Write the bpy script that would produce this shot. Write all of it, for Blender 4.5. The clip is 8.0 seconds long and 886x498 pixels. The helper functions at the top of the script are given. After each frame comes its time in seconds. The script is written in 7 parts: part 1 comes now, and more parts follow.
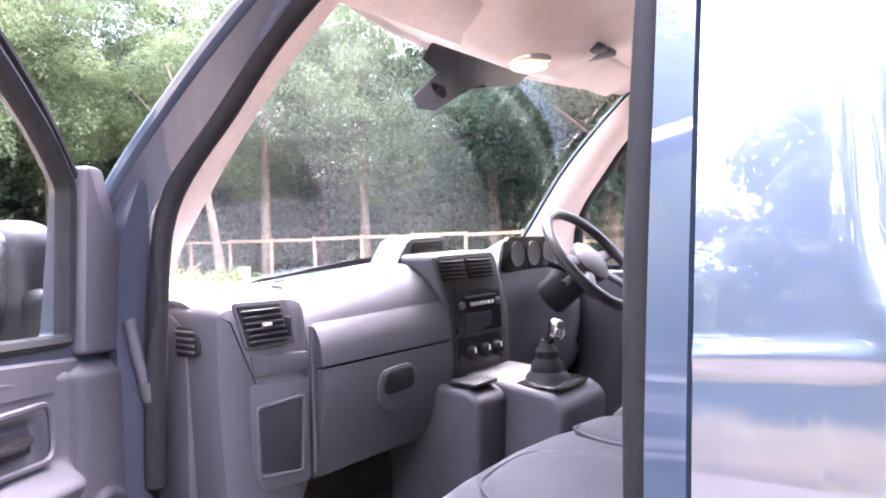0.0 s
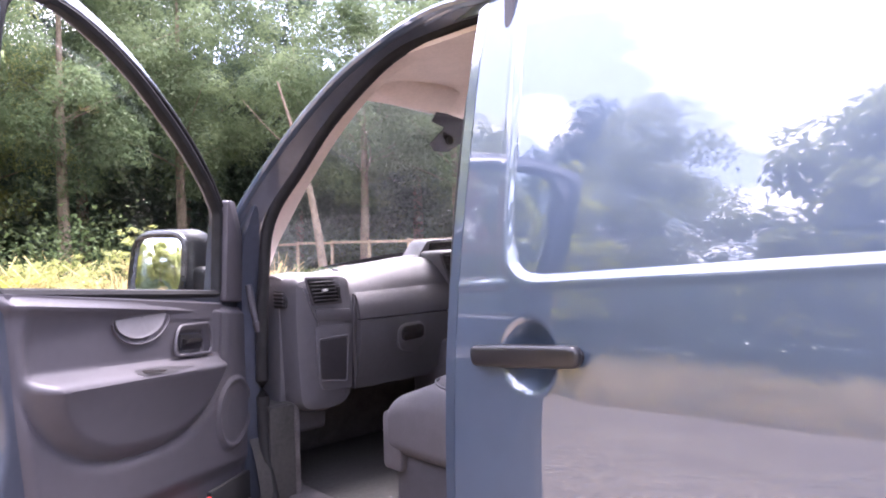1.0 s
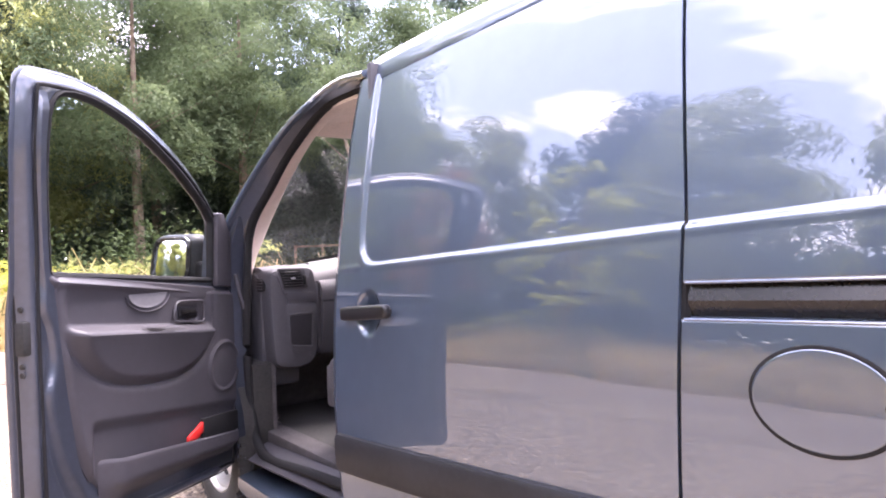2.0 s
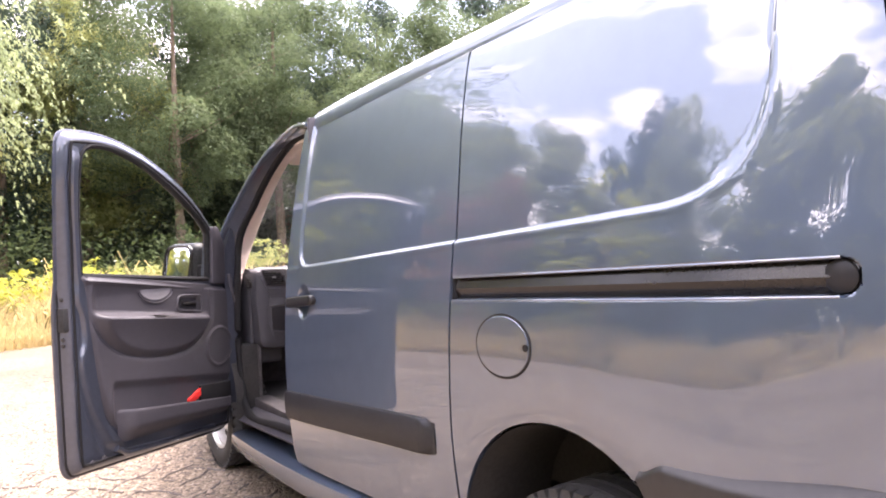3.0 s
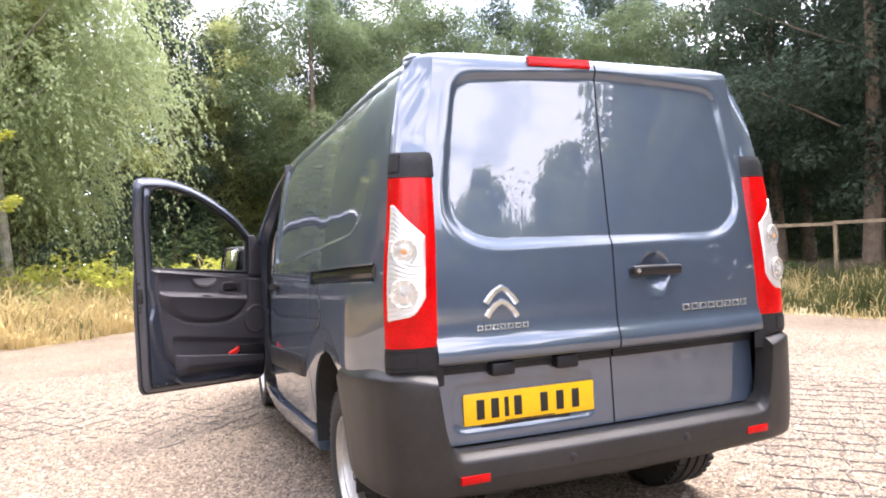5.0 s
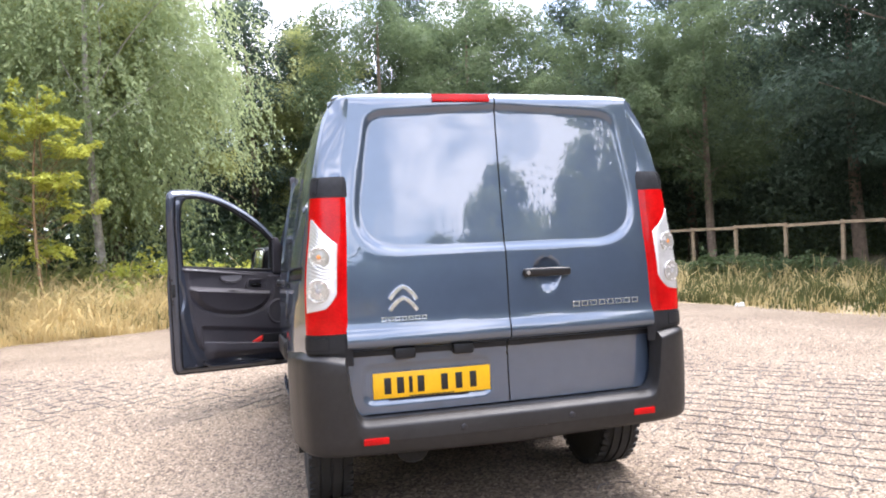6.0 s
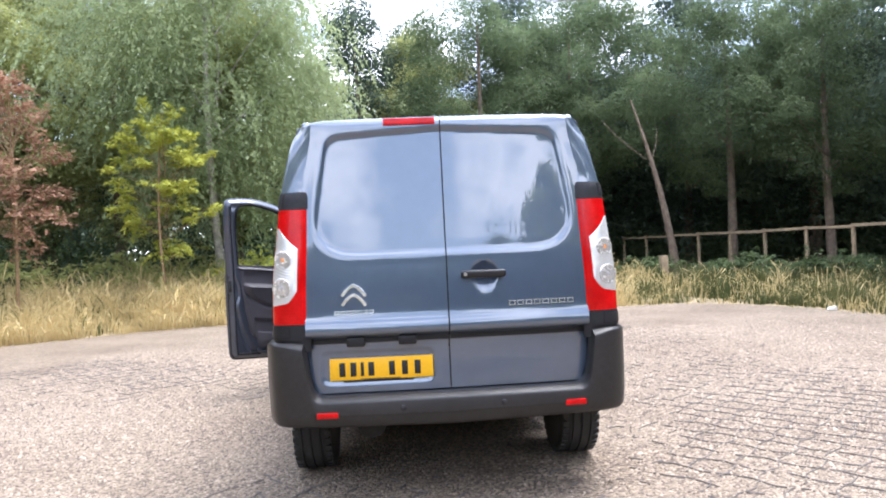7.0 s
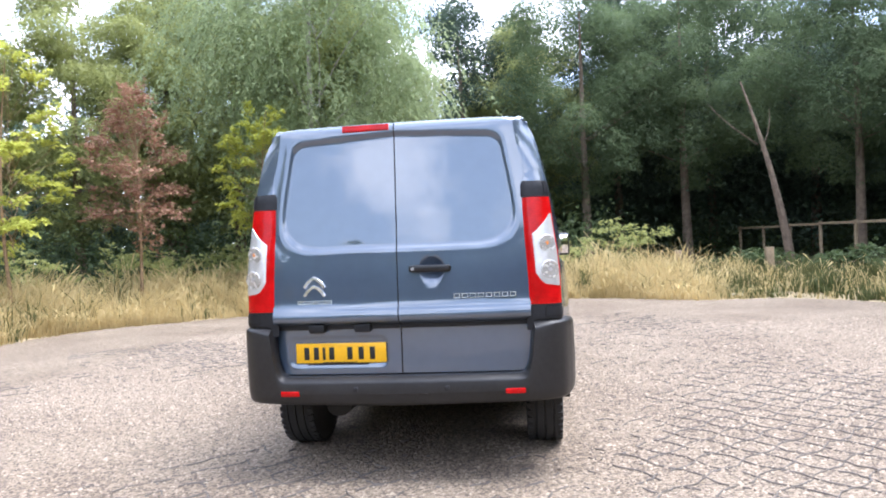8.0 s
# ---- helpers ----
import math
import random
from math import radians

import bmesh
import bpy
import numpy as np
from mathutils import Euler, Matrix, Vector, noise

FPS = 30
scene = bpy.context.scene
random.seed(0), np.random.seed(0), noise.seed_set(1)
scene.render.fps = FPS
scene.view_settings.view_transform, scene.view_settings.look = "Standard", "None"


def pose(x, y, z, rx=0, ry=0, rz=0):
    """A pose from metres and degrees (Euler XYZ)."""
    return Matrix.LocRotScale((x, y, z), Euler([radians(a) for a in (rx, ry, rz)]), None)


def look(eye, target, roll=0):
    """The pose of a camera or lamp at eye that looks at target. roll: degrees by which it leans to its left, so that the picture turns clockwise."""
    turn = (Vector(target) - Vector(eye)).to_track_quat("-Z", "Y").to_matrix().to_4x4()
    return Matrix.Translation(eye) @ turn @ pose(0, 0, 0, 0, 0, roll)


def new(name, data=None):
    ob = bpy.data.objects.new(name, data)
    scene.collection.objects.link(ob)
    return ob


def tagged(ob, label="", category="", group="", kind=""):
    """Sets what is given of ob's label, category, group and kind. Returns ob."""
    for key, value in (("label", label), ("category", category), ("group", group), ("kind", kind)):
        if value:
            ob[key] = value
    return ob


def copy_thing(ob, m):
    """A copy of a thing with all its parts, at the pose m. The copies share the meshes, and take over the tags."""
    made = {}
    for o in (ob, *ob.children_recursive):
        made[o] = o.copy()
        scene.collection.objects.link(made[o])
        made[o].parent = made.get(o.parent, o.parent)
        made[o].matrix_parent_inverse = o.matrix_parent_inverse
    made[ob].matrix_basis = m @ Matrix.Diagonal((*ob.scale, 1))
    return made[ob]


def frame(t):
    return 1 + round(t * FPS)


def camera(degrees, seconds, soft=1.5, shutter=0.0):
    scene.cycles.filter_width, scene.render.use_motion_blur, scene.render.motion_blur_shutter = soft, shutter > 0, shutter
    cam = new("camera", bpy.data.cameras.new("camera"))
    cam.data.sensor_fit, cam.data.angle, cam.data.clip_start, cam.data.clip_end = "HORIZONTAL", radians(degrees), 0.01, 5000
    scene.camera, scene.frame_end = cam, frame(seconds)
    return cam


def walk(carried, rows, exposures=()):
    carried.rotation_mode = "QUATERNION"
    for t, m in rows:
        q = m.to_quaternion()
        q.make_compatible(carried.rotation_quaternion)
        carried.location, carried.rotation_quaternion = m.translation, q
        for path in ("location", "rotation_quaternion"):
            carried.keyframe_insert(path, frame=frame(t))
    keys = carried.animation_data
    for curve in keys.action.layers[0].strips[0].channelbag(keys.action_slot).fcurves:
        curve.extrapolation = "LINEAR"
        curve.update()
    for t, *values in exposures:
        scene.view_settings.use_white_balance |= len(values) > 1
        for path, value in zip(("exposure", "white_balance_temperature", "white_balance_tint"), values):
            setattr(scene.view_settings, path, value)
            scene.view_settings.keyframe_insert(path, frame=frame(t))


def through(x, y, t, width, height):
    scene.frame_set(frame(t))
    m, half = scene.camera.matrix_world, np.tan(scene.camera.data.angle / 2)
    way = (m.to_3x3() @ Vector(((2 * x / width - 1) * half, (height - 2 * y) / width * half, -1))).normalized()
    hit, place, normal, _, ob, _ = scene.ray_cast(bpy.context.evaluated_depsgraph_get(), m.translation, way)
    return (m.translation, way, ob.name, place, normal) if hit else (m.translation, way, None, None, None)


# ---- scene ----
cam = camera(67.0, 8.0, soft=1.9)
PATH = [
    (0, (-1.512, 2.194, 1.297), (0.058, 3.433, 1.274), -1.7),
    (0.2, (-1.582, 2.049, 1.289), (-0.067, 3.355, 1.268), -0.9),
    (0.5, (-1.726, 1.801, 1.289), (-0.28, 3.183, 1.273), -1.6),
    (1, (-1.94, 1.373, 1.283), (-0.571, 2.832, 1.273), -1.4),
    (2.5, (-2.01, 0.021, 1.254), (-0.845, 1.647, 1.25), -2.5),
    (3, (-2.029, -0.423, 1.268), (-0.906, 1.232, 1.264), -2.5),
    (3.5, (-1.962, -0.881, 1.261), (-0.916, 0.824, 1.255), -2.7),
    (4, (-1.911, -1.334, 1.274), (-0.961, 0.426, 1.271), -2.6),
    (4.5, (-1.756, -1.782, 1.278), (-0.92, 0.035, 1.278), -2.5),
    (5, (-1.502, -2.16, 1.265), (-0.779, -0.295, 1.265), -2.5),
    (6.5, (-0.657, -3.173, 1.283), (-0.333, -1.199, 1.284), -2.6),
    (7, (-0.227, -3.413, 1.273), (-0.101, -1.417, 1.279), -2.5),
    (7.5, (0.222, -3.526, 1.275), (0.168, -1.526, 1.267), -2.6),
    (8, (0.706, -3.648, 1.267), (0.459, -1.664, 1.259), -2.5),
]
EXPOSURES = [(0.0, 4.22, 6050, 30), (0.6, 3.52, 6150, 31), (1.2, 3.10, 6200, 31), (2.4, 2.84, 6600, 28), (3.2, 2.70, 6900, 25), (4.5, 2.36, 6700, 20), (8.0, 1.77, 5750, 12)]
walk(cam, [(t, look(eye, target, roll)) for t, eye, target, roll in PATH], EXPOSURES)

# ---- light: a bright day with broken cloud, sun behind thin cloud ----
SUN_EL, SUN_AZ = 70.0, 75.0
world = bpy.data.worlds.new("sky")
scene.world = world
world.use_nodes = True
wn, wl = world.node_tree.nodes, world.node_tree.links
wn.clear()
w_out = wn.new("ShaderNodeOutputWorld")
w_bg = wn.new("ShaderNodeBackground")
w_sky = wn.new("ShaderNodeTexSky")
w_sky.sky_type = "NISHITA"
w_sky.sun_disc = False
w_sky.sun_elevation, w_sky.sun_rotation = radians(SUN_EL), radians(SUN_AZ)
w_co = wn.new("ShaderNodeTexCoord")
w_map = wn.new("ShaderNodeMapping")
w_map.inputs["Scale"].default_value = (1.0, 1.0, 2.2)
w_map.inputs["Location"].default_value = (0.35, 0.2, 0.1)
w_noise = wn.new("ShaderNodeTexNoise")
w_noise.inputs["Scale"].default_value = 3.6
w_noise.inputs["Detail"].default_value = 7.0
w_noise.inputs["Roughness"].default_value = 0.55
w_ramp = wn.new("ShaderNodeValToRGB")
w_ramp.color_ramp.elements[0].position, w_ramp.color_ramp.elements[1].position = 0.465, 0.585
w_mix = wn.new("ShaderNodeMix")
w_mix.data_type = "RGBA"
w_mix.inputs[7].default_value = (8.8, 8.8, 9.3, 1)
w_ramp.color_ramp.elements[0].color = (0.27, 0.27, 0.27, 1)
wl.new(w_co.outputs["Generated"], w_map.inputs["Vector"])
wl.new(w_map.outputs["Vector"], w_noise.inputs["Vector"])
wl.new(w_noise.outputs["Fac"], w_ramp.inputs["Fac"])
wl.new(w_ramp.outputs["Color"], w_mix.inputs[0])
wl.new(w_sky.outputs["Color"], w_mix.inputs[6])
wl.new(w_mix.outputs[2], w_bg.inputs["Color"])
w_bg.inputs["Strength"].default_value = 0.15
wl.new(w_bg.outputs["Background"], w_out.inputs["Surface"])

sun = new("sun", bpy.data.lights.new("sun", "SUN"))
sun.data.energy, sun.data.angle, sun.data.color = 2.5, radians(34), (1.0, 0.95, 0.88)
az, el = radians(SUN_AZ), radians(SUN_EL)
sun.matrix_world = look((math.sin(az) * math.cos(el) * 40, math.cos(az) * math.cos(el) * 40, math.sin(el) * 40), (0, 0, 0))


# ---- materials ----
def material(name, color, rough=0.5, metal=0.0, coat=0.0, spec=0.5, vary=0.0, scale=20.0, bump=0.0, bump_scale=200.0, bump_dist=0.002,
             detail=4.0):
    """A principled material: two-scale colour variation, roughness variation and fine relief."""
    m = bpy.data.materials.new(name)
    m.use_nodes = True
    n, l = m.node_tree.nodes, m.node_tree.links
    b = n["Principled BSDF"]
    b.inputs["Base Color"].default_value = (*color, 1)
    b.inputs["Roughness"].default_value = rough
    b.inputs["Metallic"].default_value = metal
    b.inputs["Coat Weight"].default_value = coat
    b.inputs["Coat Roughness"].default_value = 0.03
    b.inputs["Specular IOR Level"].default_value = spec
    tc = n.new("ShaderNodeTexCoord")
    if vary > 0:
        big = n.new("ShaderNodeTexNoise")
        big.inputs["Scale"].default_value, big.inputs["Detail"].default_value = scale, detail
        small = n.new("ShaderNodeTexNoise")
        small.inputs["Scale"].default_value, small.inputs["Detail"].default_value = scale * 9, 2.0
        l.new(tc.outputs["Object"], big.inputs["Vector"])
        l.new(tc.outputs["Object"], small.inputs["Vector"])
        add = n.new("ShaderNodeMath")
        add.operation = "MULTIPLY_ADD"
        add.inputs[1].default_value = 0.45
        l.new(small.outputs["Fac"], add.inputs[0])
        sc = n.new("ShaderNodeMath")
        sc.operation = "MULTIPLY"
        sc.inputs[1].default_value = 0.55
        l.new(big.outputs["Fac"], sc.inputs[0])
        l.new(sc.outputs[0], add.inputs[2])
        ramp = n.new("ShaderNodeValToRGB")
        lo, hi = tuple(c * (1 - vary) for c in color), tuple(min(1, c * (1 + vary)) for c in color)
        ramp.color_ramp.elements[0].color, ramp.color_ramp.elements[1].color = (*lo, 1), (*hi, 1)
        ramp.color_ramp.elements[0].position, ramp.color_ramp.elements[1].position = 0.36, 0.64
        l.new(add.outputs[0], ramp.inputs["Fac"])
        l.new(ramp.outputs["Color"], b.inputs["Base Color"])
        rr = n.new("ShaderNodeMapRange")
        rr.inputs["To Min"].default_value, rr.inputs["To Max"].default_value = max(0.02, rough - 0.08), min(1, rough + 0.08)
        l.new(big.outputs["Fac"], rr.inputs["Value"])
        l.new(rr.outputs[0], b.inputs["Roughness"])
    if bump > 0:
        tex = n.new("ShaderNodeTexNoise")
        tex.inputs["Scale"].default_value, tex.inputs["Detail"].default_value = bump_scale, 3.0
        l.new(tc.outputs["Object"], tex.inputs["Vector"])
        bp = n.new("ShaderNodeBump")
        bp.inputs["Strength"].default_value, bp.inputs["Distance"].default_value = bump, bump_dist
        l.new(tex.outputs["Fac"], bp.inputs["Height"])
        l.new(bp.outputs["Normal"], b.inputs["Normal"])
    return m


def leaf_material(name, dark, light, through=0.35):
    """Leaves: colour from leaf to leaf and over the crown, some light passing through."""
    m = bpy.data.materials.new(name)
    m.use_nodes = True
    n, l = m.node_tree.nodes, m.node_tree.links
    b = n["Principled BSDF"]
    b.inputs["Roughness"].default_value = 0.55
    b.inputs["Specular IOR Level"].default_value = 0.12
    geo = n.new("ShaderNodeNewGeometry")
    tc = n.new("ShaderNodeTexCoord")
    no = n.new("ShaderNodeTexNoise")
    no.inputs["Scale"].default_value = 0.7
    l.new(tc.outputs["Object"], no.inputs["Vector"])
    mid = n.new("ShaderNodeMath")
    mid.operation = "MULTIPLY_ADD"
    mid.inputs[1].default_value = 0.32
    l.new(geo.outputs["Random Per Island"], mid.inputs[0])
    sub = n.new("ShaderNodeMath")
    sub.operation = "MULTIPLY_ADD"
    sub.inputs[1].default_value, sub.inputs[2].default_value = 1.6, -0.5
    l.new(no.outputs["Fac"], sub.inputs[0])
    l.new(sub.outputs[0], mid.inputs[2])
    ramp = n.new("ShaderNodeValToRGB")
    ramp.color_ramp.elements[0].color, ramp.color_ramp.elements[1].color = (*dark, 1), (*light, 1)
    l.new(mid.outputs[0], ramp.inputs["Fac"])
    l.new(ramp.outputs["Color"], b.inputs["Base Color"])
    tr = n.new("ShaderNodeBsdfTranslucent")
    l.new(ramp.outputs["Color"], tr.inputs["Color"])
    mix = n.new("ShaderNodeMixShader")
    mix.inputs[0].default_value = through
    l.new(b.outputs[0], mix.inputs[1])
    l.new(tr.outputs[0], mix.inputs[2])
    l.new(mix.outputs[0], n["Material Output"].inputs["Surface"])
    return m


def glass_material(name, tint=(1, 1, 1), rough=0.0, ior=1.12):
    m = bpy.data.materials.new(name)
    m.use_nodes = True
    b = m.node_tree.nodes["Principled BSDF"]
    b.inputs["Base Color"].default_value = (*tint, 1)
    b.inputs["Roughness"].default_value = rough
    b.inputs["Transmission Weight"].default_value = 1.0
    b.inputs["IOR"].default_value = ior
    return m


PAINT = material("blue_grey_paint", (0.064, 0.091, 0.136), 0.46, 0.55, 1.0, vary=0.06, scale=1.6)
PAINT.node_tree.nodes["Principled BSDF"].inputs["Coat IOR"].default_value = 2.0
PAINT.node_tree.nodes["Principled BSDF"].inputs["Coat Roughness"].default_value = 0.02
# Copy of the body paint with a darker base, for door frames and posts.
JAMB = material("darker_body_paint", (0.054, 0.062, 0.084), 0.32, 0.5, 1.0, vary=0.10, scale=5)
PLASTIC = material("black_plastic", (0.015, 0.015, 0.017), 0.48, spec=0.28, vary=0.25, scale=6, bump=0.25, bump_scale=700, bump_dist=0.0012)
BUMPER = material("bumper_plastic", (0.0195, 0.0180, 0.0176), 0.40, spec=0.40, vary=0.22, scale=5, bump=0.22, bump_scale=600, bump_dist=0.0012)
HANDLE = material("handle_black", (0.012, 0.011, 0.012), 0.30, spec=0.42, vary=0.15, scale=12, bump=0.1, bump_scale=700, bump_dist=0.0006)
GLOSS_BLACK = material("gloss_black", (0.012, 0.011, 0.011), 0.22, spec=0.40, vary=0.2, scale=10)
RUBBER = material("rubber_seal", (0.011, 0.011, 0.012), 0.7, spec=0.2, vary=0.3, scale=30)
TYRE = material("tyre_rubber", (0.026, 0.025, 0.024), 0.8, vary=0.35, scale=14, bump=0.3, bump_scale=260, bump_dist=0.001)
STEEL = material("silver_wheel", (0.46, 0.45, 0.43), 0.38, 0.7, vary=0.12, scale=12)
CHROME = material("chrome", (0.82, 0.83, 0.84), 0.12, 1.0, vary=0.05, scale=20)
RED_LENS = material("red_lens", (0.46, 0.0025, 0.003), 0.22, 0.0, 0.12, spec=0.22, vary=0.22, scale=14)
CLEAR_LENS = material("clear_lens", (0.66, 0.645, 0.625), 0.18, 0.45, 1.0, vary=0.10, scale=22)
REFLECTOR = material("lamp_reflector", (0.66, 0.64, 0.61), 0.26, 0.6, 1.0, vary=0.2, scale=45)
AMBER = material("amber_bulb", (0.75, 0.26, 0.05), 0.2, vary=0.1)
YELLOW = material("yellow_plate", (0.86, 0.46, 0.004), 0.32, vary=0.06, scale=10)
INK = material("plate_black", (0.012, 0.012, 0.012), 0.4, vary=0.2)
UNDER = material("underbody", (0.018, 0.017, 0.016), 0.85, vary=0.4, scale=8, bump=0.4, bump_scale=60, bump_dist=0.004)
GREY = material("grey_plastic", (0.051, 0.050, 0.057), 0.60, spec=0.3, vary=0.08, scale=5, bump=0.35, bump_scale=850, bump_dist=0.0008)
GREY_DOOR = material("door_grey_plastic", (0.046, 0.043, 0.050), 0.52, spec=0.4, vary=0.08, scale=5, bump=0.35, bump_scale=850, bump_dist=0.0008)
GREY_DARK = material("dark_grey_plastic", (0.045, 0.043, 0.050), 0.55, spec=0.4, vary=0.12, scale=5, bump=0.35, bump_scale=850, bump_dist=0.0008)
STACK = material("black_panel", (0.018, 0.017, 0.020), 0.42, spec=0.45, vary=0.15, scale=8, bump=0.2, bump_scale=800, bump_dist=0.0006)
GREY_LIGHT = material("light_grey_plastic", (0.36, 0.35, 0.36), 0.45, vary=0.06, scale=8, bump=0.15, bump_scale=700, bump_dist=0.0006)
GREY_CUP = material("pale_grey_plastic", (0.15, 0.145, 0.155), 0.5, vary=0.08, scale=8, bump=0.15, bump_scale=700, bump_dist=0.0006)
BEIGE = material("headlining", (0.60, 0.50, 0.45), 0.9, vary=0.08, scale=10, bump=0.3, bump_scale=500, bump_dist=0.001)
FABRIC = material("seat_fabric", (0.058, 0.054, 0.060), 0.92, vary=0.12, scale=25, bump=0.5, bump_scale=900, bump_dist=0.0012)
CARPET = material("floor_mat", (0.050, 0.045, 0.046), 0.95, vary=0.35, scale=20, bump=0.6, bump_scale=400, bump_dist=0.003)
RED_CLOTH = material("red_item", (0.62, 0.02, 0.015), 0.5, vary=0.15, scale=30)
MIRROR = material("mirror_glass", (0.9, 0.91, 0.92), 0.02, 1.0)
GLASS = glass_material("window_glass", (0.93, 0.97, 0.95))
SCREEN_GLASS = glass_material("windscreen_glass", (0.93, 0.97, 0.95), ior=1.32)
SILVER = material("silver_letters", (0.84, 0.85, 0.86), 0.24, 0.95, vary=0.04, scale=20)
WOOD = material("weathered_wood", (0.30, 0.225, 0.140), 0.85, vary=0.3, scale=7, bump=0.5, bump_scale=60, bump_dist=0.004)
BARK = material("bark", (0.17, 0.125, 0.09), 0.9, vary=0.4, scale=6, bump=0.8, bump_scale=24, bump_dist=0.02)
BARK_BIRCH = material("birch_bark", (0.30, 0.27, 0.235), 0.8, vary=0.5, scale=5, bump=0.5, bump_scale=30, bump_dist=0.01)
BARK_YOUNG = material("young_bark", (0.26, 0.17, 0.09), 0.8, vary=0.3, scale=12, bump=0.4, bump_scale=60, bump_dist=0.004)
WHITE = material("white_paper", (0.75, 0.75, 0.73), 0.7, vary=0.08, scale=30)
LEAF_MID = leaf_material("leaf_mid", (0.217, 0.243, 0.093), (0.428, 0.447, 0.176), 0.58)
LEAF_FERN = leaf_material("leaf_fern", (0.084, 0.122, 0.064), (0.176, 0.224, 0.111), 0.55)
# Leaf green darkened so the colour itself carries the wood's shade.
LEAF_SHADED = leaf_material("leaf_shaded", (0.039, 0.062, 0.045), (0.092, 0.129, 0.084), 0.45)
LEAF_DEEP = leaf_material("leaf_deep", (0.072, 0.106, 0.078), (0.168, 0.228, 0.156), 0.6)
# Scrub leaves: a dark green with the shade below the trees painted in.
LEAF_SCRUB_SHADED = leaf_material("leaf_scrub_shaded", (0.038, 0.060, 0.027), (0.121, 0.160, 0.066), 0.45)
LEAF_BIRCH = leaf_material("leaf_birch", (0.224, 0.273, 0.142), (0.388, 0.454, 0.237), 0.58)
LEAF_LIME = leaf_material("leaf_lime", (0.309, 0.341, 0.059), (0.640, 0.640, 0.149), 0.5)
LEAF_RED = leaf_material("leaf_dead", (0.215, 0.120, 0.078), (0.430, 0.260, 0.175), 0.35)
GRASS_DRY = leaf_material("grass_dry", (0.410, 0.322, 0.150), (0.720, 0.590, 0.320), 0.55)
GRASS_GREEN = leaf_material("grass_green", (0.060, 0.078, 0.028), (0.140, 0.142, 0.056), 0.4)

DOME = bpy.data.materials.new("dome_bulb")
DOME.use_nodes = True
DOME.node_tree.nodes["Principled BSDF"].inputs["Base Color"].default_value = (0.5, 0.3, 0.12, 1)
DOME.node_tree.nodes["Principled BSDF"].inputs["Emission Color"].default_value = (1.0, 0.50, 0.15, 1)
DOME.node_tree.nodes["Principled BSDF"].inputs["Emission Strength"].default_value = 0.45


def gravel_material():
    """Pale flint gravel: pebbles of mixed pale tints, dust and darker damp patches at a larger scale."""
    m = bpy.data.materials.new("gravel")
    m.use_nodes = True
    n, l = m.node_tree.nodes, m.node_tree.links
    b = n["Principled BSDF"]
    b.inputs["Roughness"].default_value = 0.88
    tc = n.new("ShaderNodeTexCoord")
    vo = n.new("ShaderNodeTexVoronoi")
    vo.inputs["Scale"].default_value = 68.0
    l.new(tc.outputs["Object"], vo.inputs["Vector"])
    sep = n.new("ShaderNodeSeparateColor")
    l.new(vo.outputs["Color"], sep.inputs["Color"])
    ramp = n.new("ShaderNodeValToRGB")
    e = ramp.color_ramp.elements
    e[0].color, e[1].color = (0.080, 0.061, 0.046, 1), (0.310, 0.250, 0.185, 1)
    e[0].position, e[1].position = 0.0, 1.0
    mid = ramp.color_ramp.elements.new(0.5)
    mid.color = (0.180, 0.139, 0.097, 1)
    l.new(sep.outputs["Red"], ramp.inputs["Fac"])
    no = n.new("ShaderNodeTexNoise")
    no.inputs["Scale"].default_value, no.inputs["Detail"].default_value = 0.8, 6.0
    l.new(tc.outputs["Object"], no.inputs["Vector"])
    r2 = n.new("ShaderNodeValToRGB")
    r2.color_ramp.elements[0].color, r2.color_ramp.elements[1].color = (0.74, 0.70, 0.68, 1), (1.0, 1.0, 1.0, 1)
    r2.color_ramp.elements[0].position, r2.color_ramp.elements[1].position = 0.35, 0.62
    l.new(no.outputs["Fac"], r2.inputs["Fac"])
    mul = n.new("ShaderNodeMix")
    mul.data_type, mul.blend_type = "RGBA", "MULTIPLY"
    mul.inputs[0].default_value = 1.0
    l.new(ramp.outputs["Color"], mul.inputs[6])
    l.new(r2.outputs["Color"], mul.inputs[7])
    l.new(mul.outputs[2], b.inputs["Base Color"])
    bp = n.new("ShaderNodeBump")
    bp.inputs["Strength"].default_value, bp.inputs["Distance"].default_value = 0.9, 0.012
    inv = n.new("ShaderNodeMath")
    inv.operation = "SUBTRACT"
    inv.inputs[0].default_value = 1.0
    l.new(vo.outputs["Distance"], inv.inputs[1])
    l.new(inv.outputs[0], bp.inputs["Height"])
    l.new(bp.outputs["Normal"], b.inputs["Normal"])
    return m


def stone_material():
    m = bpy.data.materials.new("flint_stones")
    m.use_nodes = True
    n, l = m.node_tree.nodes, m.node_tree.links
    b = n["Principled BSDF"]
    b.inputs["Roughness"].default_value = 0.8
    geo = n.new("ShaderNodeNewGeometry")
    ramp = n.new("ShaderNodeValToRGB")
    e = ramp.color_ramp.elements
    e[0].color, e[1].color = (0.066, 0.049, 0.037, 1), (0.351, 0.288, 0.217, 1)
    mid = ramp.color_ramp.elements.new(0.35)
    mid.color = (0.190, 0.146, 0.110, 1)
    mid2 = ramp.color_ramp.elements.new(0.7)
    mid2.color = (0.252, 0.198, 0.143, 1)
    l.new(geo.outputs["Random Per Island"], ramp.inputs["Fac"])
    l.new(ramp.outputs["Color"], b.inputs["Base Color"])
    return m


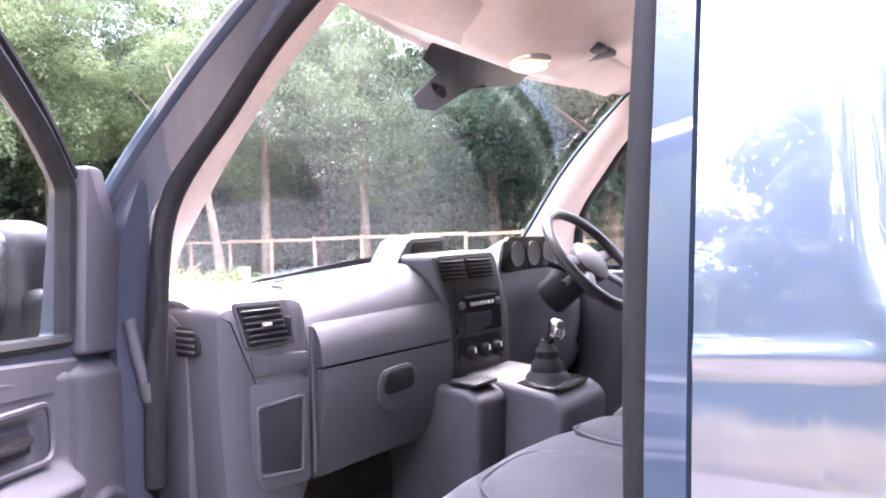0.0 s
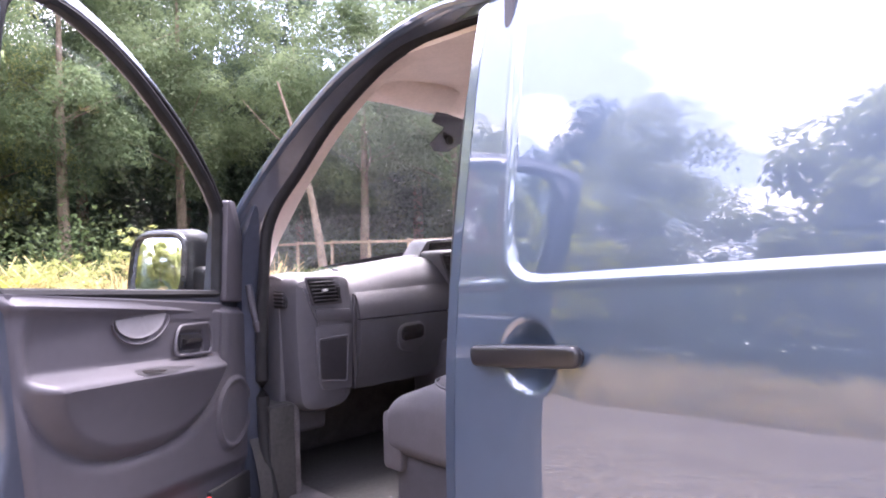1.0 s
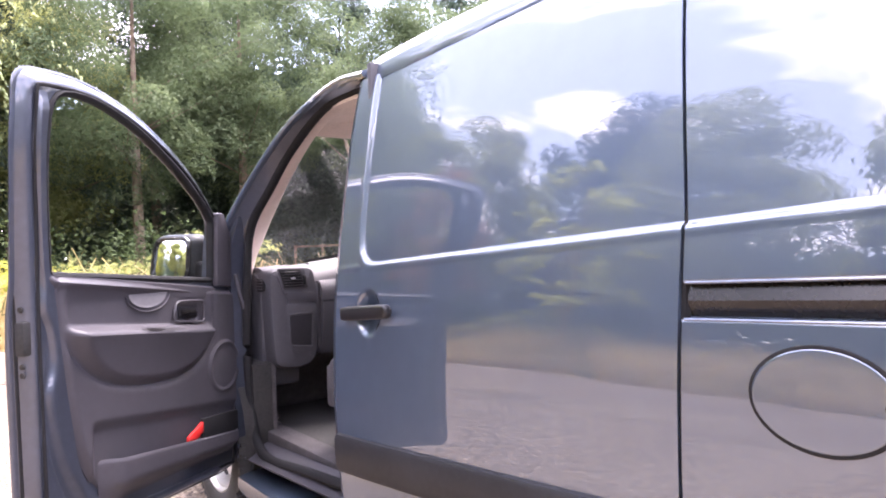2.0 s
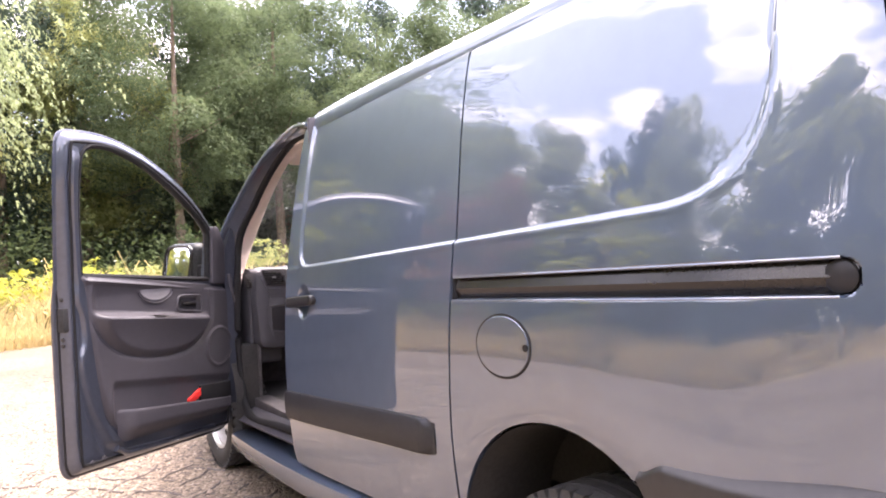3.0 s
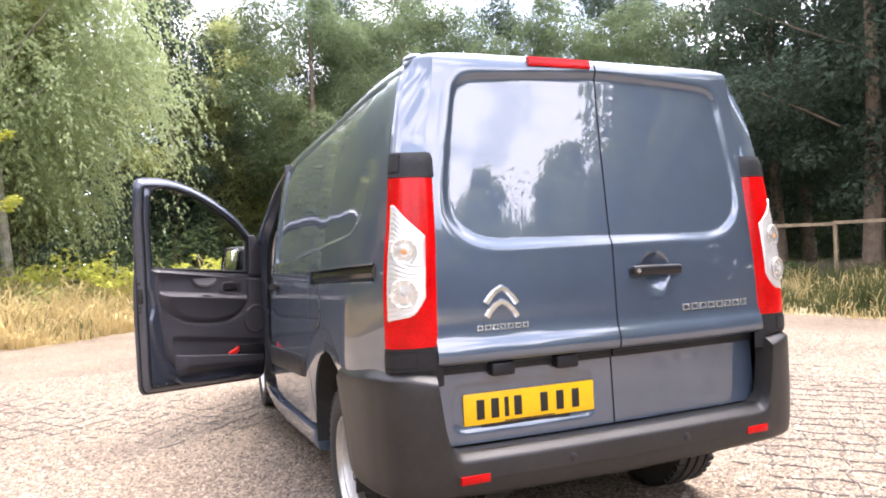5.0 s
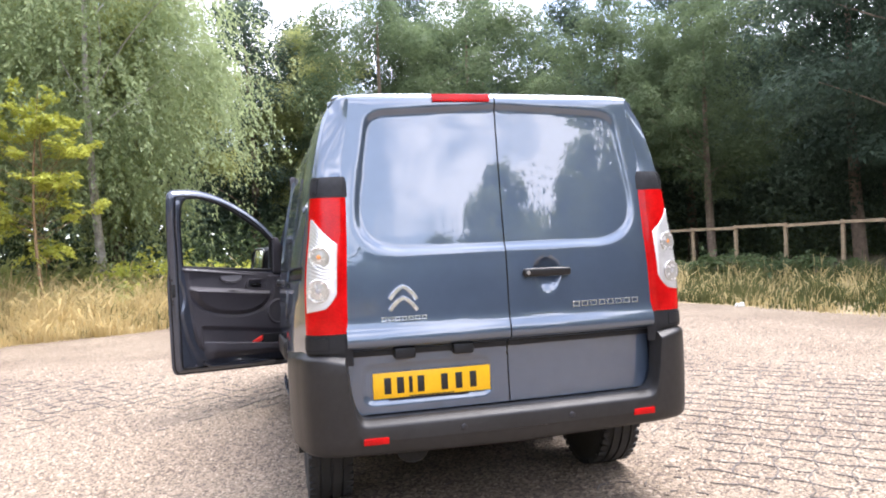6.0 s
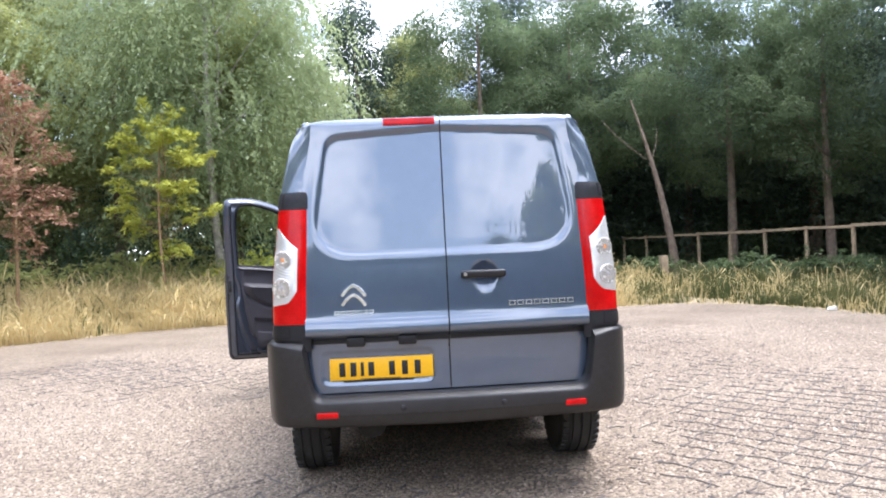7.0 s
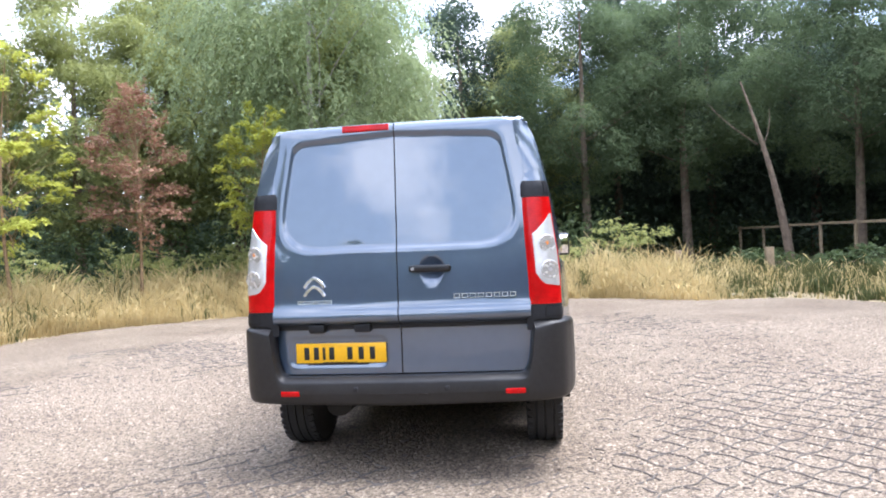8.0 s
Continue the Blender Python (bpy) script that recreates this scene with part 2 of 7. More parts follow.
GRAVEL = gravel_material()
STONES = stone_material()
SOIL = material("verge_soil", (0.26, 0.205, 0.115), 0.95, vary=0.45, scale=1.5, bump=0.8, bump_scale=25, bump_dist=0.03)
FOREST_FLOOR = material("forest_floor", (0.10, 0.080, 0.050), 0.95, vary=0.5, scale=1.2, bump=0.8, bump_scale=12, bump_dist=0.05)
RIB = material("paver_rib", (0.105, 0.090, 0.078), 0.85, vary=0.35, scale=20)


# ---- mesh helpers ----
def part(name, bm, mat, parent=None, label="", smooth=True):
    """Links a bmesh as one mesh object under a thing or a part."""
    me = bpy.data.meshes.new(name)
    bm.to_mesh(me)
    bm.free()
    return part_mesh(name, me, mat, parent, label, smooth)


def part_mesh(name, me, mat, parent=None, label="", smooth=True):
    mats = mat if isinstance(mat, (list, tuple)) else [mat]
    for mm in mats:
        me.materials.append(mm)
    if smooth:
        me.polygons.foreach_set("use_smooth", np.ones(len(me.polygons), bool))
        me.set_sharp_from_angle(angle=radians(38))
    ob = new(name, me)
    if parent is not None:
        ob.parent = parent
    if label:
        ob["label"] = label
    return ob


def thing(name, label, category, at=(0, 0, 0), group="", kind=""):
    ob = new(name)
    ob.empty_display_size = 0.2
    ob.location = at
    return tagged(ob, label, category, group, kind)


def raw_mesh(name, verts, faces):
    """A mesh from an (n, 3) array and an (m, k) array of vertex indices."""
    me = bpy.data.meshes.new(name)
    verts, faces = np.asarray(verts, np.float32), np.asarray(faces, np.int32)
    k = faces.shape[1]
    me.vertices.add(len(verts))
    me.vertices.foreach_set("co", verts.ravel())
    me.loops.add(faces.size)
    me.loops.foreach_set("vertex_index", faces.ravel())
    me.polygons.add(len(faces))
    me.polygons.foreach_set("loop_start", np.arange(0, faces.size, k, dtype=np.int32))
    me.update(calc_edges=True)
    me.validate()
    return me


def sheet(us, vs, fn, rim=None, keep=None, flip=False):
    """A bmesh grid fn(u, v) -> place; rim: a vector by which the border is folded back; keep(u, v): which cells stay."""
    bm = bmesh.new()
    grid = [[bm.verts.new(fn(u, v)) for v in vs] for u in us]
    for i in range(len(us) - 1):
        for j in range(len(vs) - 1):
            if keep and not keep((us[i] + us[i + 1]) / 2, (vs[j] + vs[j + 1]) / 2):
                continue
            q = [grid[i][j], grid[i + 1][j], grid[i + 1][j + 1], grid[i][j + 1]]
            bm.faces.new(q[::-1] if flip else q)
    loose = [v for v in bm.verts if not v.link_faces]
    bmesh.ops.delete(bm, geom=loose, context="VERTS")
    if rim is not None:
        edges = [e for e in bm.edges if e.is_boundary]
        out = bmesh.ops.extrude_edge_only(bm, edges=edges)
        moved = [g for g in out["geom"] if isinstance(g, bmesh.types.BMVert)]
        for v in moved:
            v.co += Vector(rim(v.co) if callable(rim) else rim)
    return bm


def box(x0, x1, y0, y1, z0, z1, bevel=0.0, seg=2):
    bm = bmesh.new()
    bmesh.ops.create_cube(bm, size=1)
    for v in bm.verts:
        v.co = ((x0 + x1) / 2 + v.co.x * (x1 - x0), (y0 + y1) / 2 + v.co.y * (y1 - y0), (z0 + z1) / 2 + v.co.z * (z1 - z0))
    if bevel > 0:
        bmesh.ops.bevel(bm, geom=list(bm.edges), offset=bevel, segments=seg, profile=0.5, affect="EDGES")
    return bm


def prism(outline, depth, axis="y", at=0.0, bevel=0.0, seg=2):
    """A closed outline of 2D points, extruded along an axis from at to at + depth."""
    def place(a, b, c):
        return {"x": (c, a, b), "y": (a, c, b), "z": (a, b, c)}[axis]
    bm = bmesh.new()
    lo = [bm.verts.new(place(a, b, at)) for a, b in outline]
    hi = [bm.verts.new(place(a, b, at + depth)) for a, b in outline]
    bm.faces.new(lo)
    bm.faces.new(hi[::-1])
    k = len(lo)
    for i in range(k):
        bm.faces.new((lo[i], hi[i], hi[(i + 1) % k], lo[(i + 1) % k]))
    bmesh.ops.recalc_face_normals(bm, faces=bm.faces)
    if bevel > 0:
        rims = [e for e in bm.edges if (e.verts[0] in lo and e.verts[1] in lo) or (e.verts[0] in hi and e.verts[1] in hi)]
        bmesh.ops.bevel(bm, geom=rims, offset=bevel, segments=seg, profile=0.5, affect="EDGES")
    return bm


def lathe(profile, centre, axis="x", seg=40):
    """A profile of (along, radius) turned about an axis through centre."""
    bm = bmesh.new()
    rings = []
    for a, r in profile:
        ring = []
        for k in range(seg):
            c, s = r * math.cos(2 * math.pi * k / seg), r * math.sin(2 * math.pi * k / seg)
            p = {"x": (a, c, s), "y": (c, a, s), "z": (c, s, a)}[axis]
            ring.append(bm.verts.new(Vector(p) + Vector(centre)))
        rings.append(ring)
    for a, b in zip(rings, rings[1:]):
        for k in range(seg):
            bm.faces.new((a[k], a[(k + 1) % seg], b[(k + 1) % seg], b[k]))
    bm.faces.new(rings[0][::-1])
    bm.faces.new(rings[-1])
    bmesh.ops.recalc_face_normals(bm, faces=bm.faces)
    return bm


def sweep(points, profile, up=(0, 0, 1), closed=False, scales=None):
    """A 2D profile (side, up) carried along a line of points."""
    bm = bmesh.new()
    pts = [Vector(p) for p in points]
    rings = []
    count = len(pts)
    for i, p in enumerate(pts):
        a, b = (pts[(i - 1) % count], pts[(i + 1) % count]) if closed else (pts[max(i - 1, 0)], pts[min(i + 1, count - 1)])
        t = (b - a).normalized()
        side = t.cross(Vector(up)).normalized()
        u2 = side.cross(t)
        s = scales[i] if scales else 1.0
        rings.append([bm.verts.new(p + side * (q[0] * s) + u2 * (q[1] * s)) for q in profile])
    k = len(profile)
    pairs = list(zip(rings, rings[1:])) + ([(rings[-1], rings[0])] if closed else [])
    for a, b in pairs:
        for j in range(k):
            bm.faces.new((a[j], a[(j + 1) % k], b[(j + 1) % k], b[j]))
    if not closed:
        bm.faces.new(rings[0][::-1])
        bm.faces.new(rings[-1])
    bmesh.ops.recalc_face_normals(bm, faces=bm.faces)
    return bm


def ring_profile(rx, rz=None, k=10):
    rz = rx if rz is None else rz
    return [(rx * math.cos(2 * math.pi * i / k), rz * math.sin(2 * math.pi * i / k)) for i in range(k)]


def smooth_line(points, per=6):
    """A Catmull-Rom line through points."""
    p = [Vector(q) for q in points]
    p = [p[0] * 2 - p[1]] + p + [p[-1] * 2 - p[-2]]
    out = []
    for i in range(1, len(p) - 2):
        for k in range(per):
            t = k / per
            out.append(0.5 * ((2 * p[i]) + (p[i + 1] - p[i - 1]) * t + (2 * p[i - 1] - 5 * p[i] + 4 * p[i + 1] - p[i + 2]) * t * t
                              + (3 * p[i] - p[i - 1] - 3 * p[i + 1] + p[i + 2]) * t ** 3))
    return out + [p[-2]]


def lerp_table(table, x):
    """Smooth interpolation in a short table of (x, value)."""
    xs, vs = [a for a, _ in table], [b for _, b in table]
    if x <= xs[0]:
        return vs[0]
    for i in range(len(xs) - 1):
        if x <= xs[i + 1]:
            h = xs[i + 1] - xs[i]
            t = (x - xs[i]) / h
            m0 = (vs[i + 1] - vs[i - 1]) / (xs[i + 1] - xs[i - 1]) if i > 0 else (vs[i + 1] - vs[i]) / h
            m1 = (vs[i + 2] - vs[i]) / (xs[i + 2] - xs[i]) if i + 2 < len(xs) else (vs[i + 1] - vs[i]) / h
            return ((2 * t ** 3 - 3 * t * t + 1) * vs[i] + (t ** 3 - 2 * t * t + t) * h * m0
                    + (-2 * t ** 3 + 3 * t * t) * vs[i + 1] + (t ** 3 - t * t) * h * m1)
    return vs[-1]


def smoothstep(a, b, x):
    t = min(1, max(0, (x - a) / (b - a)))
    return t * t * (3 - 2 * t)


def smax(a, b, k):
    h = max(0, k - abs(a - b)) / k
    return max(a, b) + h * h * k * 0.25


def steps(a, b, d):
    n = max(1, round(abs(b - a) / d))
    return [a + (b - a) * i / n for i in range(n + 1)]


def knots(a, b, coarse, fine=()):
    """Rising grid lines from a to b: coarse steps, finer within the stretches (from, to, step)."""
    out, x = [a], a
    while x < b - 1e-6:
        d = coarse
        for f0, f1, s in fine:
            if f0 - coarse < x < f1:
                d = min(d, s)
        x = min(b, x + d)
        out.append(x)
    return out


def rounded(points, radius, seg=5):
    """A closed outline with its corners rounded; radius may be one number or one for each corner."""
    out, k = [], len(points)
    for i, p in enumerate(points):
        r = radius[i] if isinstance(radius, (list, tuple)) else radius
        p, a, b = Vector((*p, 0)), Vector((*points[i - 1], 0)), Vector((*points[(i + 1) % k], 0))
        ra = min(r, (a - p).length * 0.49, (b - p).length * 0.49)
        p0, p1 = p + (a - p).normalized() * ra, p + (b - p).normalized() * ra
        for j in range(seg + 1):
            t = j / seg
            q = p0 * (1 - t) ** 2 + p * 2 * t * (1 - t) + p1 * t * t
            out.append((q.x, q.y))
    return out


def mirrored(bm):
    """Turns a bmesh over x = 0."""
    for v in bm.verts:
        v.co.x = -v.co.x
    bmesh.ops.reverse_faces(bm, faces=bm.faces)
    return bm


# ---- the van: skin shapes ----
SECTION = [(0.16, 0.86), (0.26, 0.885), (0.40, 0.925), (0.55, 0.942), (0.75, 0.950), (0.95, 0.946), (1.10, 0.936), (1.22, 0.922), (1.30, 0.911),
           (1.50, 0.878), (1.65, 0.850), (1.78, 0.820), (1.86, 0.796), (1.92, 0.765)]
PLAN = [(0.0, -0.055), (0.15, -0.030), (0.40, -0.005), (0.80, 0.0), (1.16, 0.0), (1.70, 0.015), (2.20, 0.030), (2.70, 0.025), (3.20, 0.0),
        (3.60, -0.03), (4.10, -0.09), (4.50, -0.18), (4.70, -0.32)]
REAR = [(0.50, -0.014), (0.60, -0.010), (0.70, -0.006), (0.815, -0.002), (0.838, -0.003), (0.850, -0.011), (0.860, -0.036), (0.868, -0.060), (0.878, -0.071), (0.892, -0.075),
        (0.910, -0.074), (0.930, -0.069), (0.950, -0.062), (0.975, -0.057), (1.00, -0.055), (1.15, -0.050), (1.26, -0.042), (1.40, -0.027), (1.60, -0.007), (1.80, 0.011),
        (1.89, 0.017), (1.915, 0.018), (1.935, 0.020), (1.950, 0.025), (1.960, 0.034), (1.969, 0.052)]
WHEEL_Y, WHEEL_R, BASE = 0.735, 0.332, 3.0
ARCH_Y, ARCH_Z, ARCH_R = 0.75, 0.43, 0.405
DOOR_GAP, DOOR_FRONT = 1.165, 2.375


def plain_side(y, z):
    tail = 1 - smoothstep(0, 0.35, y)
    return lerp_table(SECTION, z) + lerp_table(PLAN, y) + tail * (0.012 * smoothstep(1.3, 1.6, z) - 0.014 * smoothstep(1.25, 0.9, z))


def crease(y):
    return 1.278 - 0.067 * (y - 1.165)


def side(y, z):
    """Half width of the body with the pressed window panel, the rail slot and the handle bowl."""
    x = plain_side(y, z)
    below = crease(y) - z
    front = y - (2.258 + 0.05 * (z - 1.4))
    rear = 0.238 - y
    d = smax(smax(below, front, 0.10), smax(below, rear, 0.25), 0.02)
    x -= 0.011 * smoothstep(0.004, -0.007, d)
    x += 0.0010 * math.exp(-((d - 0.010) / 0.008) ** 2)
    if front > -0.02:
        x += 0.003 * math.exp(-(below / 0.010) ** 2) * smoothstep(-0.02, 0.02, front)
    slot = max(abs(z - rail_line(y)) - 0.031, 0.086 - y, y - 1.3)
    if 0.03 < y < DOOR_GAP:
        cap = math.hypot(max(0, 0.117 - y), z - rail_line(y)) - 0.031
        x -= 0.026 * smoothstep(0.003, -0.003, max(slot, cap if y < 0.117 else -1))
    arch = math.hypot(y - ARCH_Y, z - ARCH_Z)
    x -= 0.015 * max(0, (0.54 - arch) / 0.135) ** 2
    bowl = math.hypot((y - 2.183) / 0.068, (z - 1.071) / 0.072)
    x -= 0.034 * (1 - bowl * bowl) ** 1.25 if bowl < 1 else 0
    return x


POST = [(0.80, 0.016), (0.95, 0.018), (1.13, 0.022), (1.30, 0.030), (1.51, 0.045), (1.60, 0.054), (1.75, 0.076), (1.85, 0.098), (1.95, 0.125)]


def post_y(z):
    """Where the flank meets the tail corner."""
    return lerp_table(POST, z)


def rail_line(y):
    return 1.195 - 0.043 * (y - 0.06)


SEAM = [(0.0, 1.893), (0.35, 1.897), (0.65, 1.898), (1.2, 1.880), (1.5, 1.866), (1.8, 1.847), (2.1, 1.828), (2.38, 1.814)]


def side_top(y):
    return lerp_table(SEAM, y)


def gap_lean(z):
    """How far the shut line behind the sliding door leans forward above the crease."""
    return 0.085 * max(0, z - 1.28)


def rear(x, z):
    """The tail's y at half-width x and height z, with the pressed window panels."""
    ax = abs(x)
    y = lerp_table(REAR, z) + 0.021 * (ax / 0.72) ** 2.5
    edge = 0.655 - 0.075 * smoothstep(1.35, 2.0, z)
    d = smax(smax(1.278 - z, ax - edge, 0.22), smax(z - (1.903 - 0.055 * ax), ax - edge, 0.09), 0.02)
    y += 0.0105 * smoothstep(0.016, -0.008, d)
    y -= 0.0012 * math.exp(-((d - 0.03) / 0.018) ** 2)
    return y


def rear_left(x, z):
    y = rear(x, z)
    d = smax(abs(x + 0.366) - 0.283, abs(z - 0.702) - 0.080, 0.05)
    return y + 0.007 * smoothstep(0.012, -0.012, d)


def rear_right(x, z):
    y = rear(x, z)
    bowl = math.hypot((x - 0.19) / 0.068, (z - 1.148) / 0.068)
    return y + (0.026 * (1 - bowl * bowl) ** 0.7 if bowl < 1 else 0)


def lamp_edge(z):
    """Half width at which the rear door meets the lamp, or the corner post above it."""
    return 0.706 + 0.017 * smoothstep(1.5, 0.95, z) - 0.046 * smoothstep(1.60, 1.95, z)


def corner(t, z, out=0.0):
    """The tail corner between the door edge (t = 0) and the flank (t = 1), left side."""
    edge = lamp_edge(z)
    p0 = Vector((-edge, rear(edge, max(z, 0.98)) - 0.011 * smoothstep(1.62, 1.58, z), 0))
    yb = post_y(z)
    p2 = Vector((-plain_side(yb, z), yb, 0))
    c = Vector((-plain_side(yb, z) + 0.020, p0.y + 0.004, 0))
    p = p0 * (1 - t) ** 2 + c * 2 * t * (1 - t) + p2 * t * t
    flat = smoothstep(1.595, 1.605, z)
    if flat > 0:  # above the lamp the post is a broad, nearly flat facet with a tight fold at the flank
        k = Vector((-plain_side(yb, z) + 0.010, yb - 0.016, 0))
        q = p0.lerp(k, t / 0.88) + Vector((-0.4, -1, 0)) * 0.003 * math.sin(math.pi * t / 0.88) if t < 0.88 else k.lerp(p2, (t - 0.88) / 0.12)
        p = p.lerp(q, flat)
    n = ((c - p0) * (1 - t) + (p2 - c) * t).normalized()
    n = Vector((-abs(n.y), -abs(n.x), 0))
    p += n * out
    return Vector((p.x, p.y, z))


van = thing("van", "dark blue-grey metallic panel van with its passenger door open", "van", (0, 0.0, 0.0))

# flank behind the sliding door
ARCH_COLS = [ARCH_Y + ARCH_R * math.cos(a) for a in np.linspace(math.pi, 0, 40)]


def flank_bottom(y):
    if abs(y - ARCH_Y) < ARCH_R:
        z = ARCH_Z + math.sqrt(ARCH_R ** 2 - (y - ARCH_Y) ** 2)
    else:
        z = 0.41
    return max(z, 0.785) if y < 0.5 else max(z, 0.41)


ys = sorted(set([round(v, 4) for v in knots(0.059, DOOR_GAP - 0.004, 0.03, [(0.14, 0.34, 0.008), (0.05, 0.14, 0.004)])] + [round(v, 4) for v in ARCH_COLS if 0.14 < v < 1.15]))
ys = [v for i, v in enumerate(ys) if i == 0 or v - ys[i - 1] > 0.0015]


def flank_zs(y):
    """Heights of one column: fine round the rail slot and the crease."""
    z0, z1 = flank_bottom(y), side_top(y)
    rl, cr = rail_line(y), crease(y)
    lower = [z0 + (rl - 0.045 - z0) * i / 12 for i in range(12)]
    slot = [rl - 0.045 + 0.09 * i / 30 for i in range(31)]
    mid = [rl + 0.045 + (cr - 0.03 - rl - 0.045) * i / 4 for i in range(1, 4)]
    fold = [cr - 0.03 + 0.07 * i / 20 for i in range(21)]
    top = [cr + 0.04 + (z1 - cr - 0.04) * i / 26 for i in range(1, 27)]
    return lower + slot + mid + fold + top


def side_sheet(columns, heights, right=False):
    bm = bmesh.new()
    grid = []
    for y in columns:
        col = []
        for z in heights(y):
            yy = y + (post_y(z) + 0.004 - 0.059) * (1 - smoothstep(0.059, 0.32, y))
            yy += gap_lean(z) * (smoothstep(0.6, DOOR_GAP, y) if y <= DOOR_GAP else smoothstep(1.9, DOOR_GAP, y)) * (0 if right else 1)
            col.append(bm.verts.new(((1 if right else -1) * side(yy, z), yy, z)))
        grid.append(col)
    for a, b in zip(grid, grid[1:]):
        for j in range(len(a) - 1):
            q = (a[j], a[j + 1], b[j + 1], b[j])
            bm.faces.new(q[::-1] if right else q)
    edges = [e for e in bm.edges if e.is_boundary]
    out = bmesh.ops.extrude_edge_only(bm, edges=edges)
    for g in out["geom"]:
        if isinstance(g, bmesh.types.BMVert):
            g.co.x += -0.022 if right else 0.022
    bmesh.ops.recalc_face_normals(bm, faces=bm.faces)
    return bm


part("rear_quarter_panel", side_sheet(ys, flank_zs), PAINT, van)


def door_zs(y):
    z0, z1 = 0.43 - 0.06 * (y - DOOR_GAP), side_top(y)
    cr = crease(y)
    lower = [z0 + (0.995 - z0) * i / 16 for i in range(16)]
    bowl = [0.995 + (cr - 0.03 - 0.995) * i / 26 for i in range(26)]
    fold = [cr - 0.03 + 0.07 * i / 20 for i in range(21)]
    top = [cr + 0.04 + (z1 - cr - 0.04) * i / 26 for i in range(1, 27)]
    return lower + bowl + fold + top


slide_cols = knots(DOOR_GAP + 0.004, DOOR_FRONT, 0.04, [(2.08, 2.34, 0.0045)])
sliding_door = part("sliding_door", side_sheet(slide_cols, door_zs), PAINT, van, "dark blue-grey sliding side door with a pressed blank window panel")

# the far flank in one piece, behind the driver's door
far_cols = sorted(set([round(v, 3) for v in knots(0.059, 2.335, 0.05, [(0.06, 0.34, 0.02)])] + [round(v, 3) for v in ARCH_COLS[::3] if v > 0.10]))
part("far_side_panel", side_sheet(far_cols, lambda y: [flank_bottom(y) + (side_top(y) - flank_bottom(y)) * i / 60 for i in range(61)], right=True), PAINT, van)


def groove(points, r=0.006, mat=RUBBER, name="shut_line"):
    return part(name, sweep(points, ring_profile(r, r, 6)), mat, van)


# dark seals behind the shut lines
groove([(-(side(DOOR_GAP + gap_lean(z), z) - 0.018), DOOR_GAP + gap_lean(z), z) for z in steps(0.42, 1.88, 0.05)], 0.010)
groove([(-(plain_side(post_y(z), z) - 0.012), post_y(z) + 0.002, z) for z in steps(0.86, 1.84, 0.05)], 0.005)
groove([(-(plain_side(y, side_top(y)) - 0.014), y, side_top(y) + 0.004) for y in steps(0.34, 2.35, 0.1)], 0.008, name="roof_seam")

# tail corners with the painted posts above the lamps
for sgn in (-1, 1):
    for lo, hi in ((1.602, 1.943), (0.80, 0.872)):
        bm = sheet(steps(0, 1, 0.06), steps(lo, hi, 0.03), lambda t, z: corner(t, z), rim=lambda c: (0.03 if c.x < 0 else -0.03, 0.015, 0))
        part("corner_post", mirrored(bm) if sgn > 0 else bm, PAINT if lo > 1 else PLASTIC, van)
    bm = sheet(steps(0.02, 0.98, 0.08), steps(0.85, 1.62, 0.05), lambda t, z: corner(t, z, -0.035))
    part("lamp_well", mirrored(bm) if sgn > 0 else bm, GLOSS_BLACK, van)

# roof, folded down at its edges
ROOF = [(0.070, 1.972), (0.10, 1.976), (0.16, 1.979), (0.3, 1.981), (1.0, 1.970), (2.0, 1.942), (2.5, 1.914), (2.85, 1.880), (3.06, 1.846)]


def roof_point(s, y):
    a = abs(s)
    crown = lerp_table(ROOF, y)
    yy = max(y, 0.11)
    edge = Vector((plain_side(yy, side_top(yy)) - 0.002 - 0.003, side_top(yy) + 0.005))
    if y > 2.35:
        edge.x = plain_side(2.35, side_top(2.35)) - 0.005 - 0.095 * smoothstep(2.33, 2.62, y) - 0.03 * max(0, y - 2.62)
        edge.y = side_top(2.35) + 0.005 + 0.052 * smoothstep(2.32, 2.62, y) - 0.30 * max(0, y - 2.62) ** 1.5
    if a > 0.72:
        t = (1 - a) / 0.28
        c = Vector((edge.x - 0.014, crown - 0.004))
        q = Vector((edge.x - 0.15, crown - 0.004 - 0.0))
        p = edge * (1 - t) ** 2 + c * 2 * t * (1 - t) + q * t * t
    else:
        q = edge.x - 0.15
        p = Vector((q * a / 0.72, crown - 0.004 + 0.006 * (1 - (a / 0.72) ** 2)))
    back = 0.050 * max(0, (a - 0.72) / 0.28) ** 2 * smoothstep(0.40, 0.07, y)
    return Vector((math.copysign(p.x, s), y + back, min(p.y, crown + 0.004)))


bm = sheet([-1 + 0.02 * i for i in range(101)], knots(0.072, 3.05, 0.09, [(0.06, 0.17, 0.015)]), roof_point, rim=(0, 0, -0.02))
bmesh.ops.recalc_face_normals(bm, faces=bm.faces)
part("roof", bm, PAINT, van)
for sgn in (-1, 1):
    bm = bmesh.new()
    bmesh.ops.create_uvsphere(bm, u_segments=16, v_segments=8, radius=1)
    for v in bm.verts:
        v.co = (sgn * 0.690 + v.co.x * 0.036, 0.165 + v.co.y * 0.075, 1.958 + v.co.z * 0.022)
    part("roof_rib_end", bm, PAINT, van)

# rear doors
def rear_top(x):
    return 1.969 - 0.030 * (abs(x) / 0.7) ** 4


def rear_edge(z):
    return lamp_edge(z) - 0.006 * smoothstep(1.63, 1.60, z)


